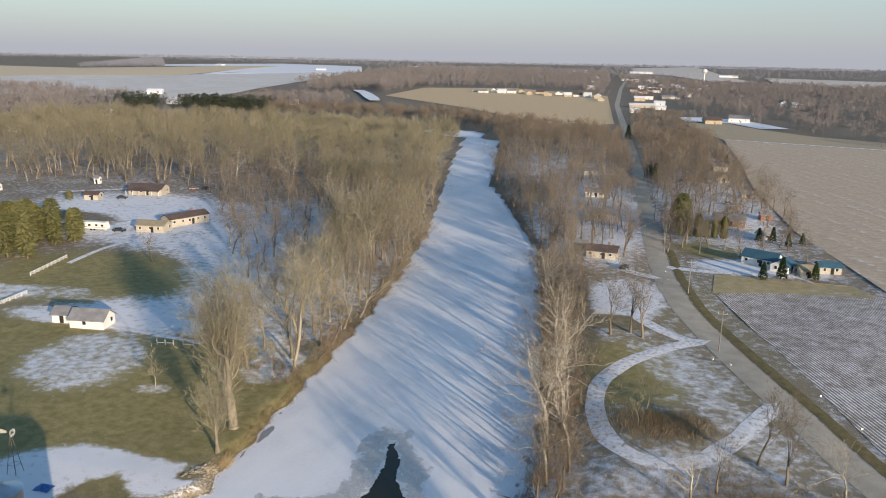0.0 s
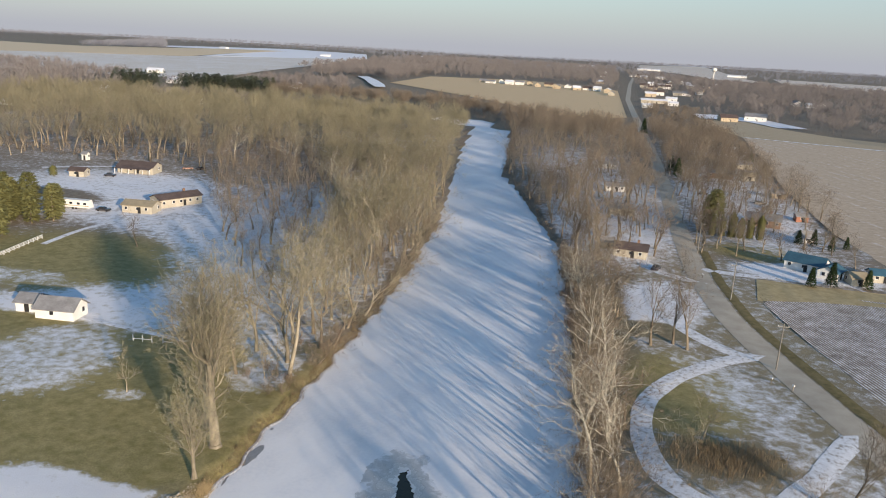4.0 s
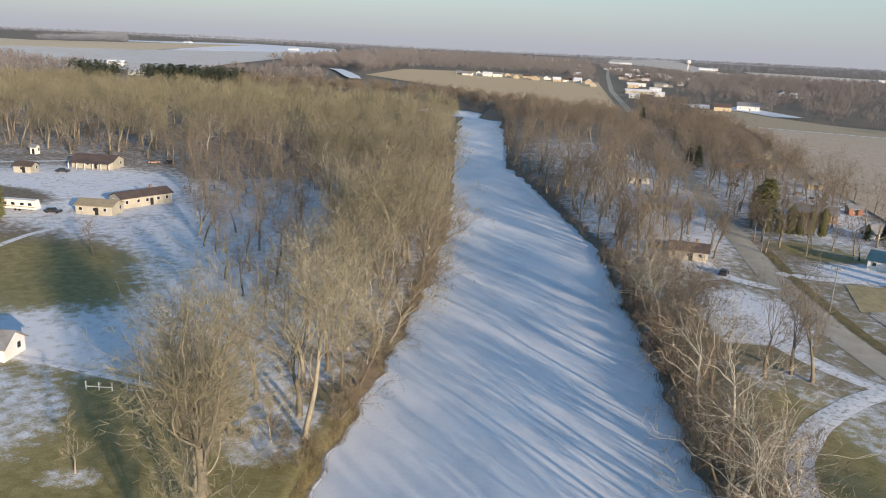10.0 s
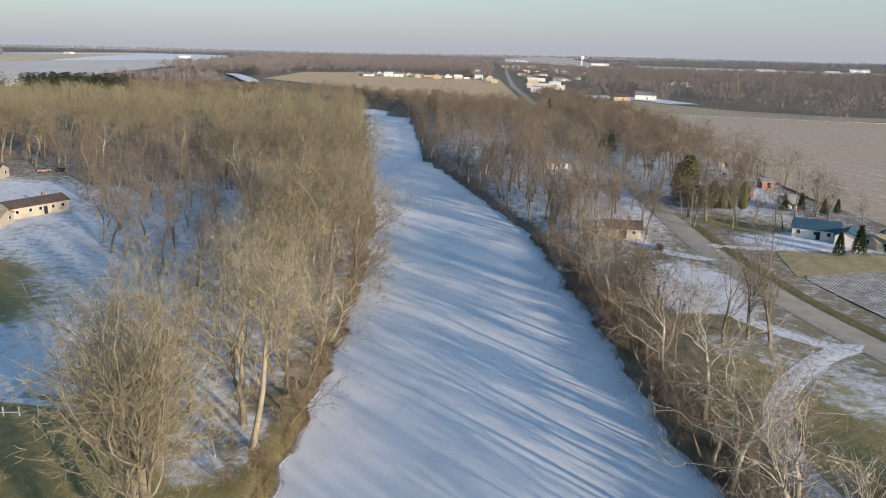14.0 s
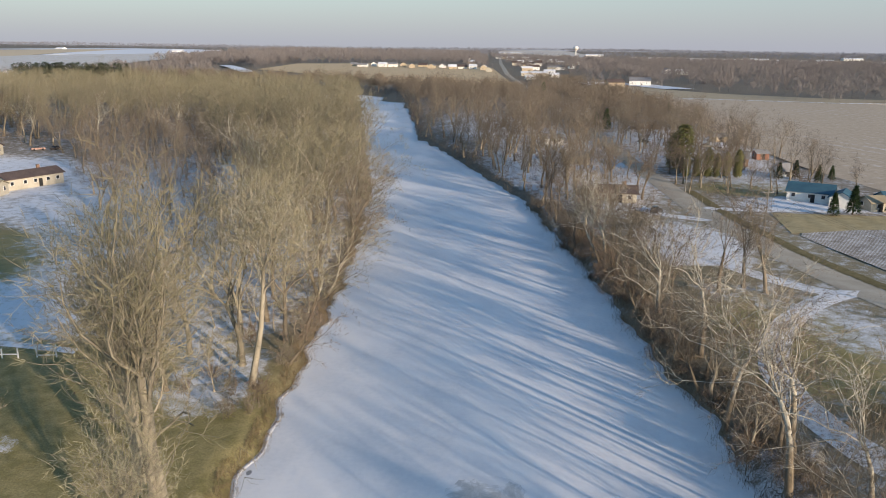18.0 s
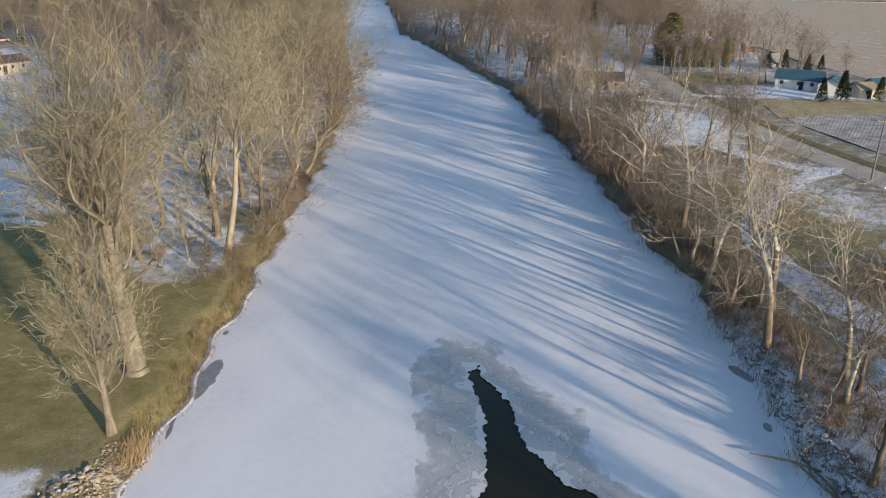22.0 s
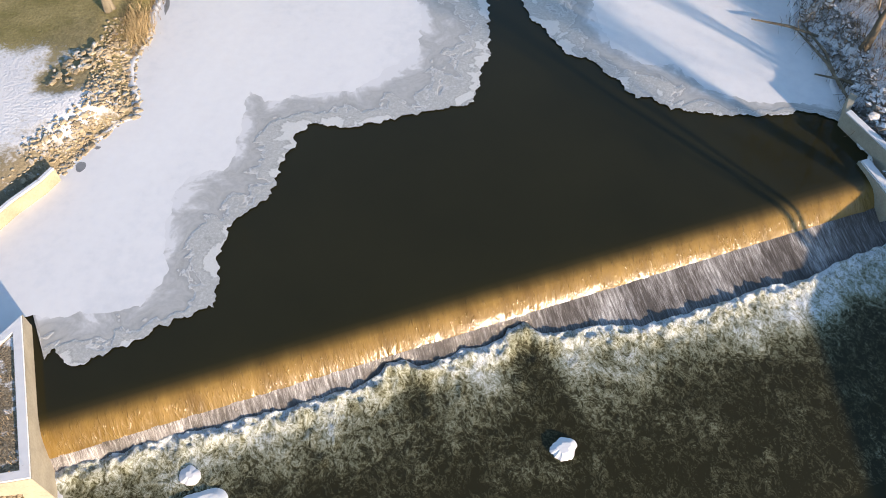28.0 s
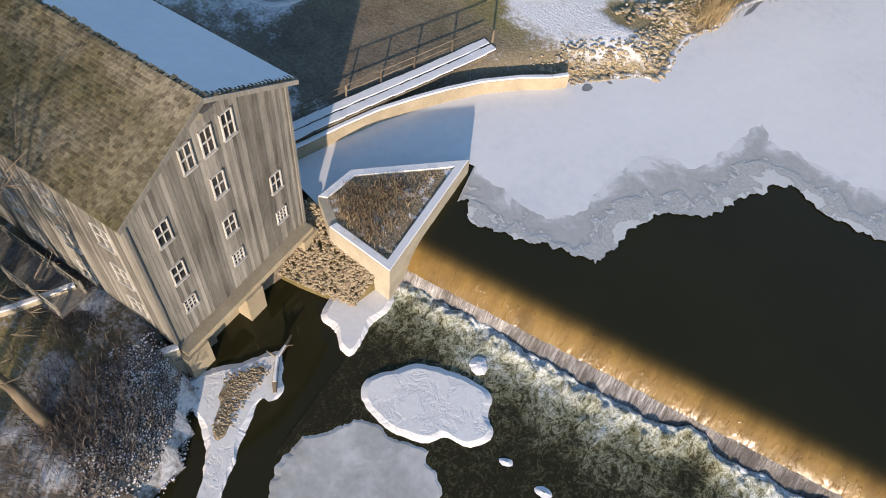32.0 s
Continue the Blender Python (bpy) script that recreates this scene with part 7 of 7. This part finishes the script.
# farm on the near side
house("shed", -97.2, 160.2, 6, 10.5, 6.5, 2.6, 2.2, W_WHITE, R_GREY, "long white shed with a grey-blue roof", "shed", 1, False, garage=0)
house("shed", -105.3, 161.6, 8, 5.2, 6.0, 2.4, 1.5, W_WHITE, R_GREY, "small white shed with a grey roof", "shed", 0, True)
house("farmhouse_wing", -136.5, 248.5, 5, 13, 8, 2.9, 1.5, W_CREAM, R_TAN, "low cream house wing with a tan roof", "house", 3)
house("farmhouse", -132.3, 262.2, 62, 20, 8, 3.3, 1.6, W_CREAM, R_DARK, "long cream farmhouse with a dark red-brown roof", "house", 5, chimney=True)
house("porch_house", -175.6, 307.2, 6, 19, 10, 3.2, 2.0, W_CREAM, R_DARK, "house with a deep porch and white posts", "house", 4, porch=True)
house("shed", -189.4, 288.4, 10, 7.5, 6, 2.6, 1.4, W_CREAM, R_DARK, "small cream shed with a brown roof", "shed", 1)
house("pump_house", -211.1, 321.5, 0, 3, 3, 3.2, 1.0, W_WHITE, R_GREY, "small white hut at the wood's edge", "shed", 0)
house("farmhouse", -242.9, 290.8, 10, 12, 8, 3, 1.8, W_WHITE, R_DARK, "white house at the edge of the wood", "house", 2)


def build_trailer(x, y, turn):
    t = thing("camper_trailer", pose(x, y, float(land(x, y)), 0, 0, turn), "long white camper trailer parked on snow", "trailer")
    part("body", MB().hull([(-5.2, -1.2, 0.6), (5.2, -1.2, 0.6), (5.2, 1.2, 0.6), (-5.2, 1.2, 0.6)], [(-5.0, -1.15, 3.0), (4.7, -1.15, 3.0), (4.7, 1.15, 3.0), (-5.0, 1.15, 3.0)]), W_WHITE, t)
    for u in (-3.5, -1.2, 1.4, 3.6):
        part("window", MB().box(u, -1.2, 1.6, 1.0, 0.06, 0.7), GLASS, t)
    part("stripe", MB().box(0, -1.21, 1.1, 10, 0.04, 0.25), W_TAN, t, "tan stripe")
    for u in (-0.8, 0.4):
        for v in (-1.0, 1.0):
            part("wheel", MB().tube([(u, v - 0.12, 0.35), (u, v + 0.12, 0.35)], [0.35, 0.35], 12), DARK, t)


build_trailer(-155.1, 241.5, 3)
_c = thing("carport", pose(-163.4, 239.4, float(land(-163.4, 239.4))), "open white carport with a flat roof", "carport")
part("roof", MB().box(0, 0, 2.6, 6.0, 4.5, 0.2), W_WHITE, _c)
for _x in (-2.8, 0, 2.8):
    for _y in (-2.1, 2.1):
        part("post", MB().box(_x, _y, 0, 0.2, 0.2, 2.6), WHITE, _c)
car(-146.6, 243.0, 10, (0.03, 0.03, 0.035), "dark car parked beside the trailer")
car(-179.5, 293.3, 20, (0.03, 0.03, 0.04), "dark car parked in the farm yard")
car(-163.1, 322.4, 40, (0.16, 0.05, 0.03), "rusty red car beside the porch house")
car(-158.4, 325.4, 80, (0.05, 0.04, 0.035), "old dark car at the wood's edge")


def fence(a, b, n, label, h=1.15, rails=(0.45, 0.8, 1.1)):
    f = thing("fence", Matrix.Identity(4), label, "fence")
    a, b = Vector(a), Vector(b)
    t = math.atan2((b - a).y, (b - a).x)
    for k in range(n + 1):
        p = a.lerp(b, k / n)
        part("post", MB().box(p.x, p.y, float(land(p.x, p.y)) - 0.1, 0.14, 0.14, h + 0.15, t), WHITE, f)
    for k in range(n):
        p, q = a.lerp(b, k / n), a.lerp(b, (k + 1) / n)
        for r in rails:
            part("rail", MB().hull([(p.x, p.y, float(land(p.x, p.y)) + r - 0.08), (p.x + 0.05, p.y, float(land(p.x, p.y)) + r - 0.08), (p.x + 0.05, p.y, float(land(p.x, p.y)) + r + 0.08), (p.x, p.y, float(land(p.x, p.y)) + r + 0.08)],
                                   [(q.x, q.y, float(land(q.x, q.y)) + r - 0.08), (q.x + 0.05, q.y, float(land(q.x, q.y)) + r - 0.08), (q.x + 0.05, q.y, float(land(q.x, q.y)) + r + 0.08), (q.x, q.y, float(land(q.x, q.y)) + r + 0.08)]), WHITE, f)


fence((-137.3, 188.6), (-139.4, 206.5), 9, "white board fence on the grass")
fence((-127.1, 161.2), (-127.1, 175.0), 7, "white board fence beside the barn lot")
fence((-70.7, 154.4), (-68.5, 154.8), 1, "short white gate frame at the lane", 1.6, (0.3, 1.4))
fence((-76.4, 153.4), (-72.8, 154.0), 2, "wire and post fence at the lane", 1.2, (0.5,))
fence((-60.0, 158.3), (-59.1, 160.3), 1, "white gate post at the lane", 1.6, (1.3,))

# garden windmill, bench, tarp near the mill lawn
_w = thing("garden_windmill", pose(-68.5, 102.0, float(land(-68.5, 102))), "small steel garden windmill with a vane", "windmill")
for _x, _y in ((-0.8, -0.8), (0.8, -0.8), (0.8, 0.8), (-0.8, 0.8)):
    part("leg", MB().tube([(_x, _y, 0), (_x * 0.1, _y * 0.1, 6.2)], [0.05, 0.03], 4), BARK, _w)
for _h in (1.5, 3.0, 4.5):
    _q = 0.8 * (1 - 0.9 * _h / 6.2)
    part("brace", MB().tube([(-_q, -_q, _h), (_q, -_q, _h), (_q, _q, _h), (-_q, _q, _h), (-_q, -_q, _h)], [0.025] * 5, 4), BARK, _w)
part("shaft", MB().tube([(0, 0, 6.0), (0, 0, 7.0)], [0.05, 0.05], 6), BARK, _w)
for _k in range(10):
    _a = 6.28318 * _k / 10
    part("blade", MB().hull([(0.35, 0.2 * math.cos(_a) - 0.05, 6.8 + 0.2 * math.sin(_a)), (0.35, 0.2 * math.cos(_a) + 0.05, 6.8 + 0.2 * math.sin(_a)), (0.37, 0.2 * math.cos(_a), 6.82 + 0.2 * math.sin(_a))],
                            [(0.38, 0.6 * math.cos(_a) - 0.13 * math.sin(_a), 6.8 + 0.6 * math.sin(_a) + 0.13 * math.cos(_a)), (0.38, 0.6 * math.cos(_a) + 0.13 * math.sin(_a), 6.8 + 0.6 * math.sin(_a) - 0.13 * math.cos(_a)), (0.42, 0.6 * math.cos(_a), 6.8 + 0.6 * math.sin(_a))]), WORN, _w)
part("tail_vane", MB().hull([(-0.6, 0, 6.6), (-0.6, 0.03, 6.6), (-0.6, 0.03, 7.0), (-0.6, 0, 7.0)], [(-1.7, 0, 6.4), (-1.7, 0.03, 6.4), (-1.7, 0.03, 7.2), (-1.7, 0, 7.2)]), W_CREAM, _w, "cream tail vane")
TARP = speckled("blue_tarp", (0.02, 0.08, 0.26), (0.05, 0.18, 0.45), 2, 0.5)
_t = MB()
_t.v, _t.f = [], []
for _i in range(9):
    for _j in range(7):
        _t.v.append((_i * 0.32 - 1.3, _j * 0.32 - 1.0, 0.75 * math.exp(-(((_i - 4) / 3) ** 2 + ((_j - 3) / 2.3) ** 2)) + 0.1 * fnoise(_i, _j, 0.9)))
_t.f = [(i * 7 + j, (i + 1) * 7 + j, (i + 1) * 7 + j + 1, i * 7 + j + 1) for i in range(8) for j in range(6)]
_o = tagged(part("tarp_cover", _t, TARP), "crumpled blue tarpaulin over a low heap", "tarpaulin")
_o.location = (-61.5, 99.5, float(land(-61.5, 99.5)))


# ---- far side of the river ----
house("river_house", 19.3, 254.4, -8, 12, 8, 2.8, 1.7, W_CREAM, R_DARK, "cream house in the trees by the river", "house", 3, chimney=True)
house("shed", 12.1, 261.4, 10, 5, 4.5, 2.4, 1.2, W_TAN, R_GREY, "small grey-roofed shed by the river", "shed", 0)
house("teal_house", 68.3, 257.8, -30, 13, 8.5, 3.0, 2.1, W_WHITE, R_TEAL, "white house with a teal metal roof", "house", 3, chimney=False)
house("teal_house_wing", 73.1, 251.2, 58, 8, 6.5, 2.8, 1.7, W_WHITE, R_TEAL, "gabled wing with a teal metal roof", "house", 2)
house("garage", 78.7, 248.0, 8, 5.5, 6, 2.6, 1.4, W_CREAM, R_TAN, "cream garage with a low roof", "garage", 1)
house("garage", 86.8, 254.2, 4, 8, 5.5, 2.6, 1.4, W_CREAM, R_TEAL, "cream outbuilding with a teal roof", "garage", 2)
house("brick_house", 67.2, 315.9, -12, 15, 9, 3.0, 2.2, W_BRICK, R_GREY, "brown brick house with a grey roof", "house", 4, chimney=True, snow=True)
house("cabin", 76.3, 295.0, 20, 6, 5, 2.2, 2.2, W_WHITE, R_GREY, "small white gabled cabin", "cabin", 1, snow=True)
house("brick_shed", 83.4, 330.9, 5, 5.5, 4.5, 2.6, 1.2, W_RED, R_GREY, "red brick shed with a snowy roof", "shed", 1, snow=True)
house("tan_shed", 84.4, 378.8, 5, 7, 5, 2.5, 1.4, W_TAN, R_GREY, "tan shed at the field's edge", "shed", 1)
house("ranch_house", 67.3, 426.3, -8, 15, 8, 2.9, 1.8, W_BRICK, R_GREY, "brown ranch house by the road", "house", 4, snow=True)
house("tan_shed", 80.3, 425.1, 5, 8, 5, 2.8, 1.6, W_CREAM, R_TAN, "cream shed behind the ranch house", "shed", 1)
house("cream_house", 84.1, 466.9, 15, 11, 8, 3, 2, W_CREAM, R_GREY, "cream house at the field's edge", "house", 2)
house("ranch_house", 63.1, 494.3, -5, 13, 8, 2.9, 1.8, W_TAN, R_GREY, "tan house among bare trees", "house", 3)
house("ranch_house", 17.6, 314.3, 0, 11, 7, 2.8, 1.7, W_CREAM, R_GREY, "cream house under bare trees", "house", 3, snow=True)
house("ranch_house", 15.3, 363.0, 5, 11, 7, 2.8, 1.7, W_WHITE, R_GREY, "white house under bare trees", "house", 3, snow=True)
house("ranch_house", 12.1, 428.4, -5, 12, 7, 2.8, 1.7, W_WHITE, R_GREY, "white house near the road", "house", 3, snow=True)
for _x, _y, _r, _c in ((73.8, 359.2, 15, (0.03, 0.03, 0.035)), (75.8, 350.5, 60, (0.35, 0.35, 0.36)), (59.3, 418.5, 5, (0.02, 0.02, 0.022)), (25.8, 241.8, 70, (0.03, 0.03, 0.04)), (52.9, 371.6, 10, (0.02, 0.02, 0.02))):
    car(_x, _y, _r, _c, "car parked on a snowy drive")


# ---- evergreens ----
def conifer_mesh(seed, h, r, mat, column=False):
    rng = np.random.RandomState(seed)
    n = 1500
    t = rng.uniform(0.04, 1, n) ** 0.8
    prof = r * (np.minimum(1, (1 - t) * 5) * (0.85 + 0.2 * rng.rand(n)) if column else np.sqrt(np.maximum(0.01, 1 - ((t - 0.4) / 0.62) ** 2)) if mat is NEEDLE_TAN else (1 - t) ** 0.85)
    a = rng.uniform(0, 6.283, n)
    d = prof * np.sqrt(rng.uniform(0.15, 1, n))
    c = np.c_[d * np.cos(a), d * np.sin(a), t * h]
    l = h * rng.uniform(0.045, 0.10, n)
    dirn = np.c_[np.cos(a), np.sin(a), rng.uniform(-0.5, 0.4, n) + (1.2 if column else 0)]
    dirn /= np.linalg.norm(dirn, axis=1)[:, None]
    s = np.c_[-np.sin(a), np.cos(a), rng.uniform(-0.4, 0.4, n)] * (l * 0.32)[:, None]
    v = np.stack([c - dirn * (l * 0.4)[:, None], c + s, c + dirn * l[:, None], c - s], 1).reshape(-1, 3)
    return np_mesh("crown", v, np.arange(n)[:, None] * 4 + [0, 1, 2, 3], mat)


CON = {}
for _k, (_h, _r, _m, _c) in {"spruce": (11, 3.0, NEEDLE, False), "pine": (10, 2.6, NEEDLE, False), "cedar": (12, 2.6, NEEDLE_TAN, False), "column": (7.5, 1.25, NEEDLE_TAN, True), "bushy": (4, 1.6, NEEDLE_TAN, True)}.items():
    CON[_k] = (MB().tube([(0, 0, -0.3), (0, 0, _h * 0.9)], [_r * 0.07 + 0.05, 0.03], 6).mesh("trunk", BARK), conifer_mesh(len(CON) + 5, _h, _r, _m, _c))


def evergreen(kind, x, y, s, label, group=""):
    t = thing("evergreen", pose(x, y, float(land(x, y)) - 0.05, 0, 0, random.uniform(0, 360)), label, "evergreen tree", group)
    t.scale = (s, s, s)
    part("trunk", CON[kind][0], None, t), part("crown", CON[kind][1], None, t)


random.seed(31)
for _k in range(24):
    evergreen("cedar", random.uniform(-176, -150), random.uniform(196, 232), random.uniform(0.8, 1.15), "broad olive-green cedar in a dense clump", "cedars by the farm")
for _x, _y in ((-143.8, 168.1), (-146.2, 172.6), (-142.2, 160.7)):
    evergreen("spruce", _x, _y, 0.8, "dark green spruce beside the fence")
evergreen("bushy", -196.9, 283.2, 1.0, "round olive evergreen bush by the shed")
for _k in range(6):
    evergreen("column", 46.5 + _k * 3.0, 290.5 + random.uniform(-1, 1), random.uniform(0.85, 1.2), "column-shaped olive arborvitae in a row", "arborvitae row")
for _x, _y, _s in ((47.7, 299.0, 1.2), (46.6, 304.0, 0.95)):
    evergreen("cedar", _x, _y, _s, "tall olive pine beside the road")
for _x, _y, _s in ((65.1, 238.9, 0.5), (70.7, 241.3, 0.62), (80.3, 243.2, 0.5)):
    evergreen("spruce", _x, _y, _s, "young green spruce beside the driveway")
for _x, _y, _s in ((43.6, 429.1, 0.8), (45.4, 412.7, 0.9), (88.9, 473.0, 0.8), (73.4, 290.0, 0.45), (77.9, 289.6, 0.5), (81.7, 283.5, 0.45), (86.9, 286.6, 0.4), (37.6, 612.8, 1.1)):
    evergreen("spruce", _x, _y, _s, "dark spruce among the roadside houses")


def far_conifers(name, spots, h, mat, label):
    rng = np.random.RandomState(len(spots))
    vs, o = [], 0
    base = np.zeros(len(CON["pine"][1].vertices) * 3, np.float32)
    CON["pine"][1].vertices.foreach_get("co", base)
    base = base.reshape(-1, 4, 3)[::14] * [1.15, 1.15, 1.0]
    for x, y in spots:
        s = h / 10 * rng.uniform(0.8, 1.15)
        a = rng.uniform(0, 6.28)
        m = np.array([[math.cos(a), -math.sin(a), 0], [math.sin(a), math.cos(a), 0], [0, 0, 1]]) * s
        vs.append(base @ m.T * [1.5, 1.5, 1] + [x, y, float(land(x, y))])
    v = np.concatenate(vs).reshape(-1, 3)
    tagged(new(name, np_mesh(name, v, np.arange(len(v) // 4)[:, None] * 4 + [0, 1, 2, 3], mat)), label, "conifers", kind="stuff")


far_conifers("pine_plantation", spots_in(200, -415, -322, 730, 768, seed=5) + spots_in(80, -490, -440, 728, 760, seed=6), 15, bark_i("plantation_needles", (0.085, 0.105, 0.072), (0.17, 0.19, 0.13)), "dark green pine plantation")


# ---- poles and signs along the road ----
def pole(x, y, h=9.5, arms=True):
    p = thing("utility_pole", pose(x, y, float(land(x, y)) - 0.1, 0, 0, 5), "weathered wooden utility pole beside the road", "utility pole", "utility poles")
    part("shaft", MB().tube([(0, 0, 0), (0, 0, h)], [0.16, 0.11], 8), WOODG.m, p)
    if arms:
        part("crossarm", MB().box(0, 0, h - 0.7, 2.2, 0.12, 0.12), WOODG.m, p)
        for u in (-0.95, 0.0, 0.95):
            part("insulator", MB().tube([(u, 0, h - 0.58), (u, 0, h - 0.35)], [0.06, 0.04], 6), WHITE, p)


POLES = [(44.6, 177.9), (42.4, 220.1), (39.4, 265.6), (38.6, 307.3), (41.3, 363.4), (42.3, 419.7), (43.0, 488.0), (42.3, 568.3), (42.8, 661.8)]
for _x, _y in POLES:
    pole(_x, _y)
pole(59.7, 110.6, 8.5)
for (x0, y0), (x1, y1) in zip(POLES, POLES[1:]):
    for o in (-0.9, 0.0, 0.9):
        pts = [(x0 + (x1 - x0) * t + o, y0 + (y1 - y0) * t, float(land(x0, y0)) * (1 - t) + float(land(x1, y1)) * t + 9.2 - 2.2 * t * (1 - t)) for t in (0, 0.25, 0.5, 0.75, 1)]
        tagged(part("power_line", MB().tube(pts, [0.012] * 5, 3), DARK), "thin black overhead wire between poles", "wire", "overhead wires")
for _x, _y in ((46.3, 172.6), (49.5, 170.2), (41.7, 239.6)):
    _m = thing("mailbox", pose(_x - 4.0, _y - 2, float(land(_x - 4.0, _y - 2)), 0, 0, 20), "white mailbox on a short post", "mailbox")
    part("post", MB().box(0, 0, 0, 0.1, 0.1, 1.05), BARK, _m)
    part("box", MB().hull([(-0.12, -0.25, 1.05), (0.12, -0.25, 1.05), (0.12, 0.25, 1.05), (-0.12, 0.25, 1.05)], [(-0.09, -0.25, 1.32), (0.09, -0.25, 1.32), (0.09, 0.25, 1.32), (-0.09, 0.25, 1.32)]), WHITE, _m)
for _x, _y in ((63.1, 143.4), (59.5, 155.2)):
    _m = thing("road_sign", pose(_x, _y, float(land(_x, _y)), 0, 0, 15), "small white road sign on a post", "sign")
    part("post", MB().box(0, 0, 0, 0.06, 0.06, 1.9), BARK, _m)
    part("plate", MB().box(0, -0.05, 1.4, 0.4, 0.02, 0.4), WHITE, _m)

# ---- town, barns and water tower in the distance ----
random.seed(77)
house("long_hall", 66.3, 1005.9, 4, 32, 11, 3.6, 1.8, W_CREAM, R_SNOW, "long cream hall with a snowy roof", "building", 6)
house("white_hall", 87.0, 976.4, -6, 12, 9, 3.4, 1.8, W_WHITE, R_SNOW, "white hall with a snowy roof", "building", 3)
house("white_hall", 54.0, 916.9, 8, 11, 8, 3.2, 1.8, W_WHITE, R_SNOW, "white building beside the road", "building", 3)
house("white_hall", 91.3, 1065.1, 0, 14, 9, 3.6, 2, W_WHITE, R_SNOW, "white store with a snowy roof", "building", 3)
house("barn", 123.0, 796.9, 10, 16, 11, 4, 2.8, W_TAN, R_DARK, "tan farm building with a dark roof", "barn", 3)
house("barn", 152.8, 824.7, -10, 20, 12, 4.5, 3.0, W_WHITE, R_GREY, "white barn with a grey roof", "barn", 3)
for _x, _y, _w in ((-426.9, 616.9, 18), (-432.2, 644.5, 14), (-462.5, 811.0, 16), (-579.4, 959.5, 20), (-405.1, 498.8, 16), (-341.4, 859.3, 16), (-314.9, 594.5, 14), (-770, 2100, 26), (-1290, 2500, 30)):
    house("farmstead", _x, _y, random.uniform(-30, 30), _w, _w * 0.6, 4, 3, W_WHITE, R_SNOW, "white farm building among the trees", "house", 2)
for _k in range(62):
    if _k < 14:
        _x, _y = -185 + _k * 15, 1225 + random.uniform(-10, 40) - max(0, _k - 6) * 8
    else:
        _x, _y = random.uniform(-10, 330), random.uniform(1080, 2150)
        if abs(_x - 45) < 18:
            _x += 40
    house("town_house", _x, _y, random.choice((0, 90)) + random.uniform(-8, 8), random.uniform(10, 16), random.uniform(8, 10), random.uniform(3, 5.2), random.uniform(2, 3), random.choice((W_WHITE, W_WHITE, W_CREAM, W_TAN)), random.choice((R_GREY, R_SNOW, R_DARK)), "small town house among bare trees", "house", 2, group="houses of the town")
for _x, _y, _w in ((420, 2700, 60), (150, 2900, 80), (-60, 2800, 60), (820, 2300, 50), (960, 2200, 40), (1180, 2500, 60)):
    house("storage_hall", _x, _y, 0, _w, 22, 6, 3, W_WHITE, R_SNOW, "long pale hall on the horizon", "building", 4)
_w = thing("water_tower", pose(267, 2066, float(land(267, 2066)) - 4), "white water tower over the town", "water tower")
part("stem", MB().tube([(0, 0, 0), (0, 0, 4), (0, 0, 27), (0, 0, 30)], [4.5, 1.8, 1.6, 3.5], 16), W_WHITE, _w)
part("tank", MB().tube([(0, 0, 29.5), (0, 0, 31), (0, 0, 33.5), (0, 0, 36), (0, 0, 38.2), (0, 0, 39)], [3.2, 5.6, 6.8, 6.2, 3.6, 0.6], 24), W_WHITE, _w, smooth=True)
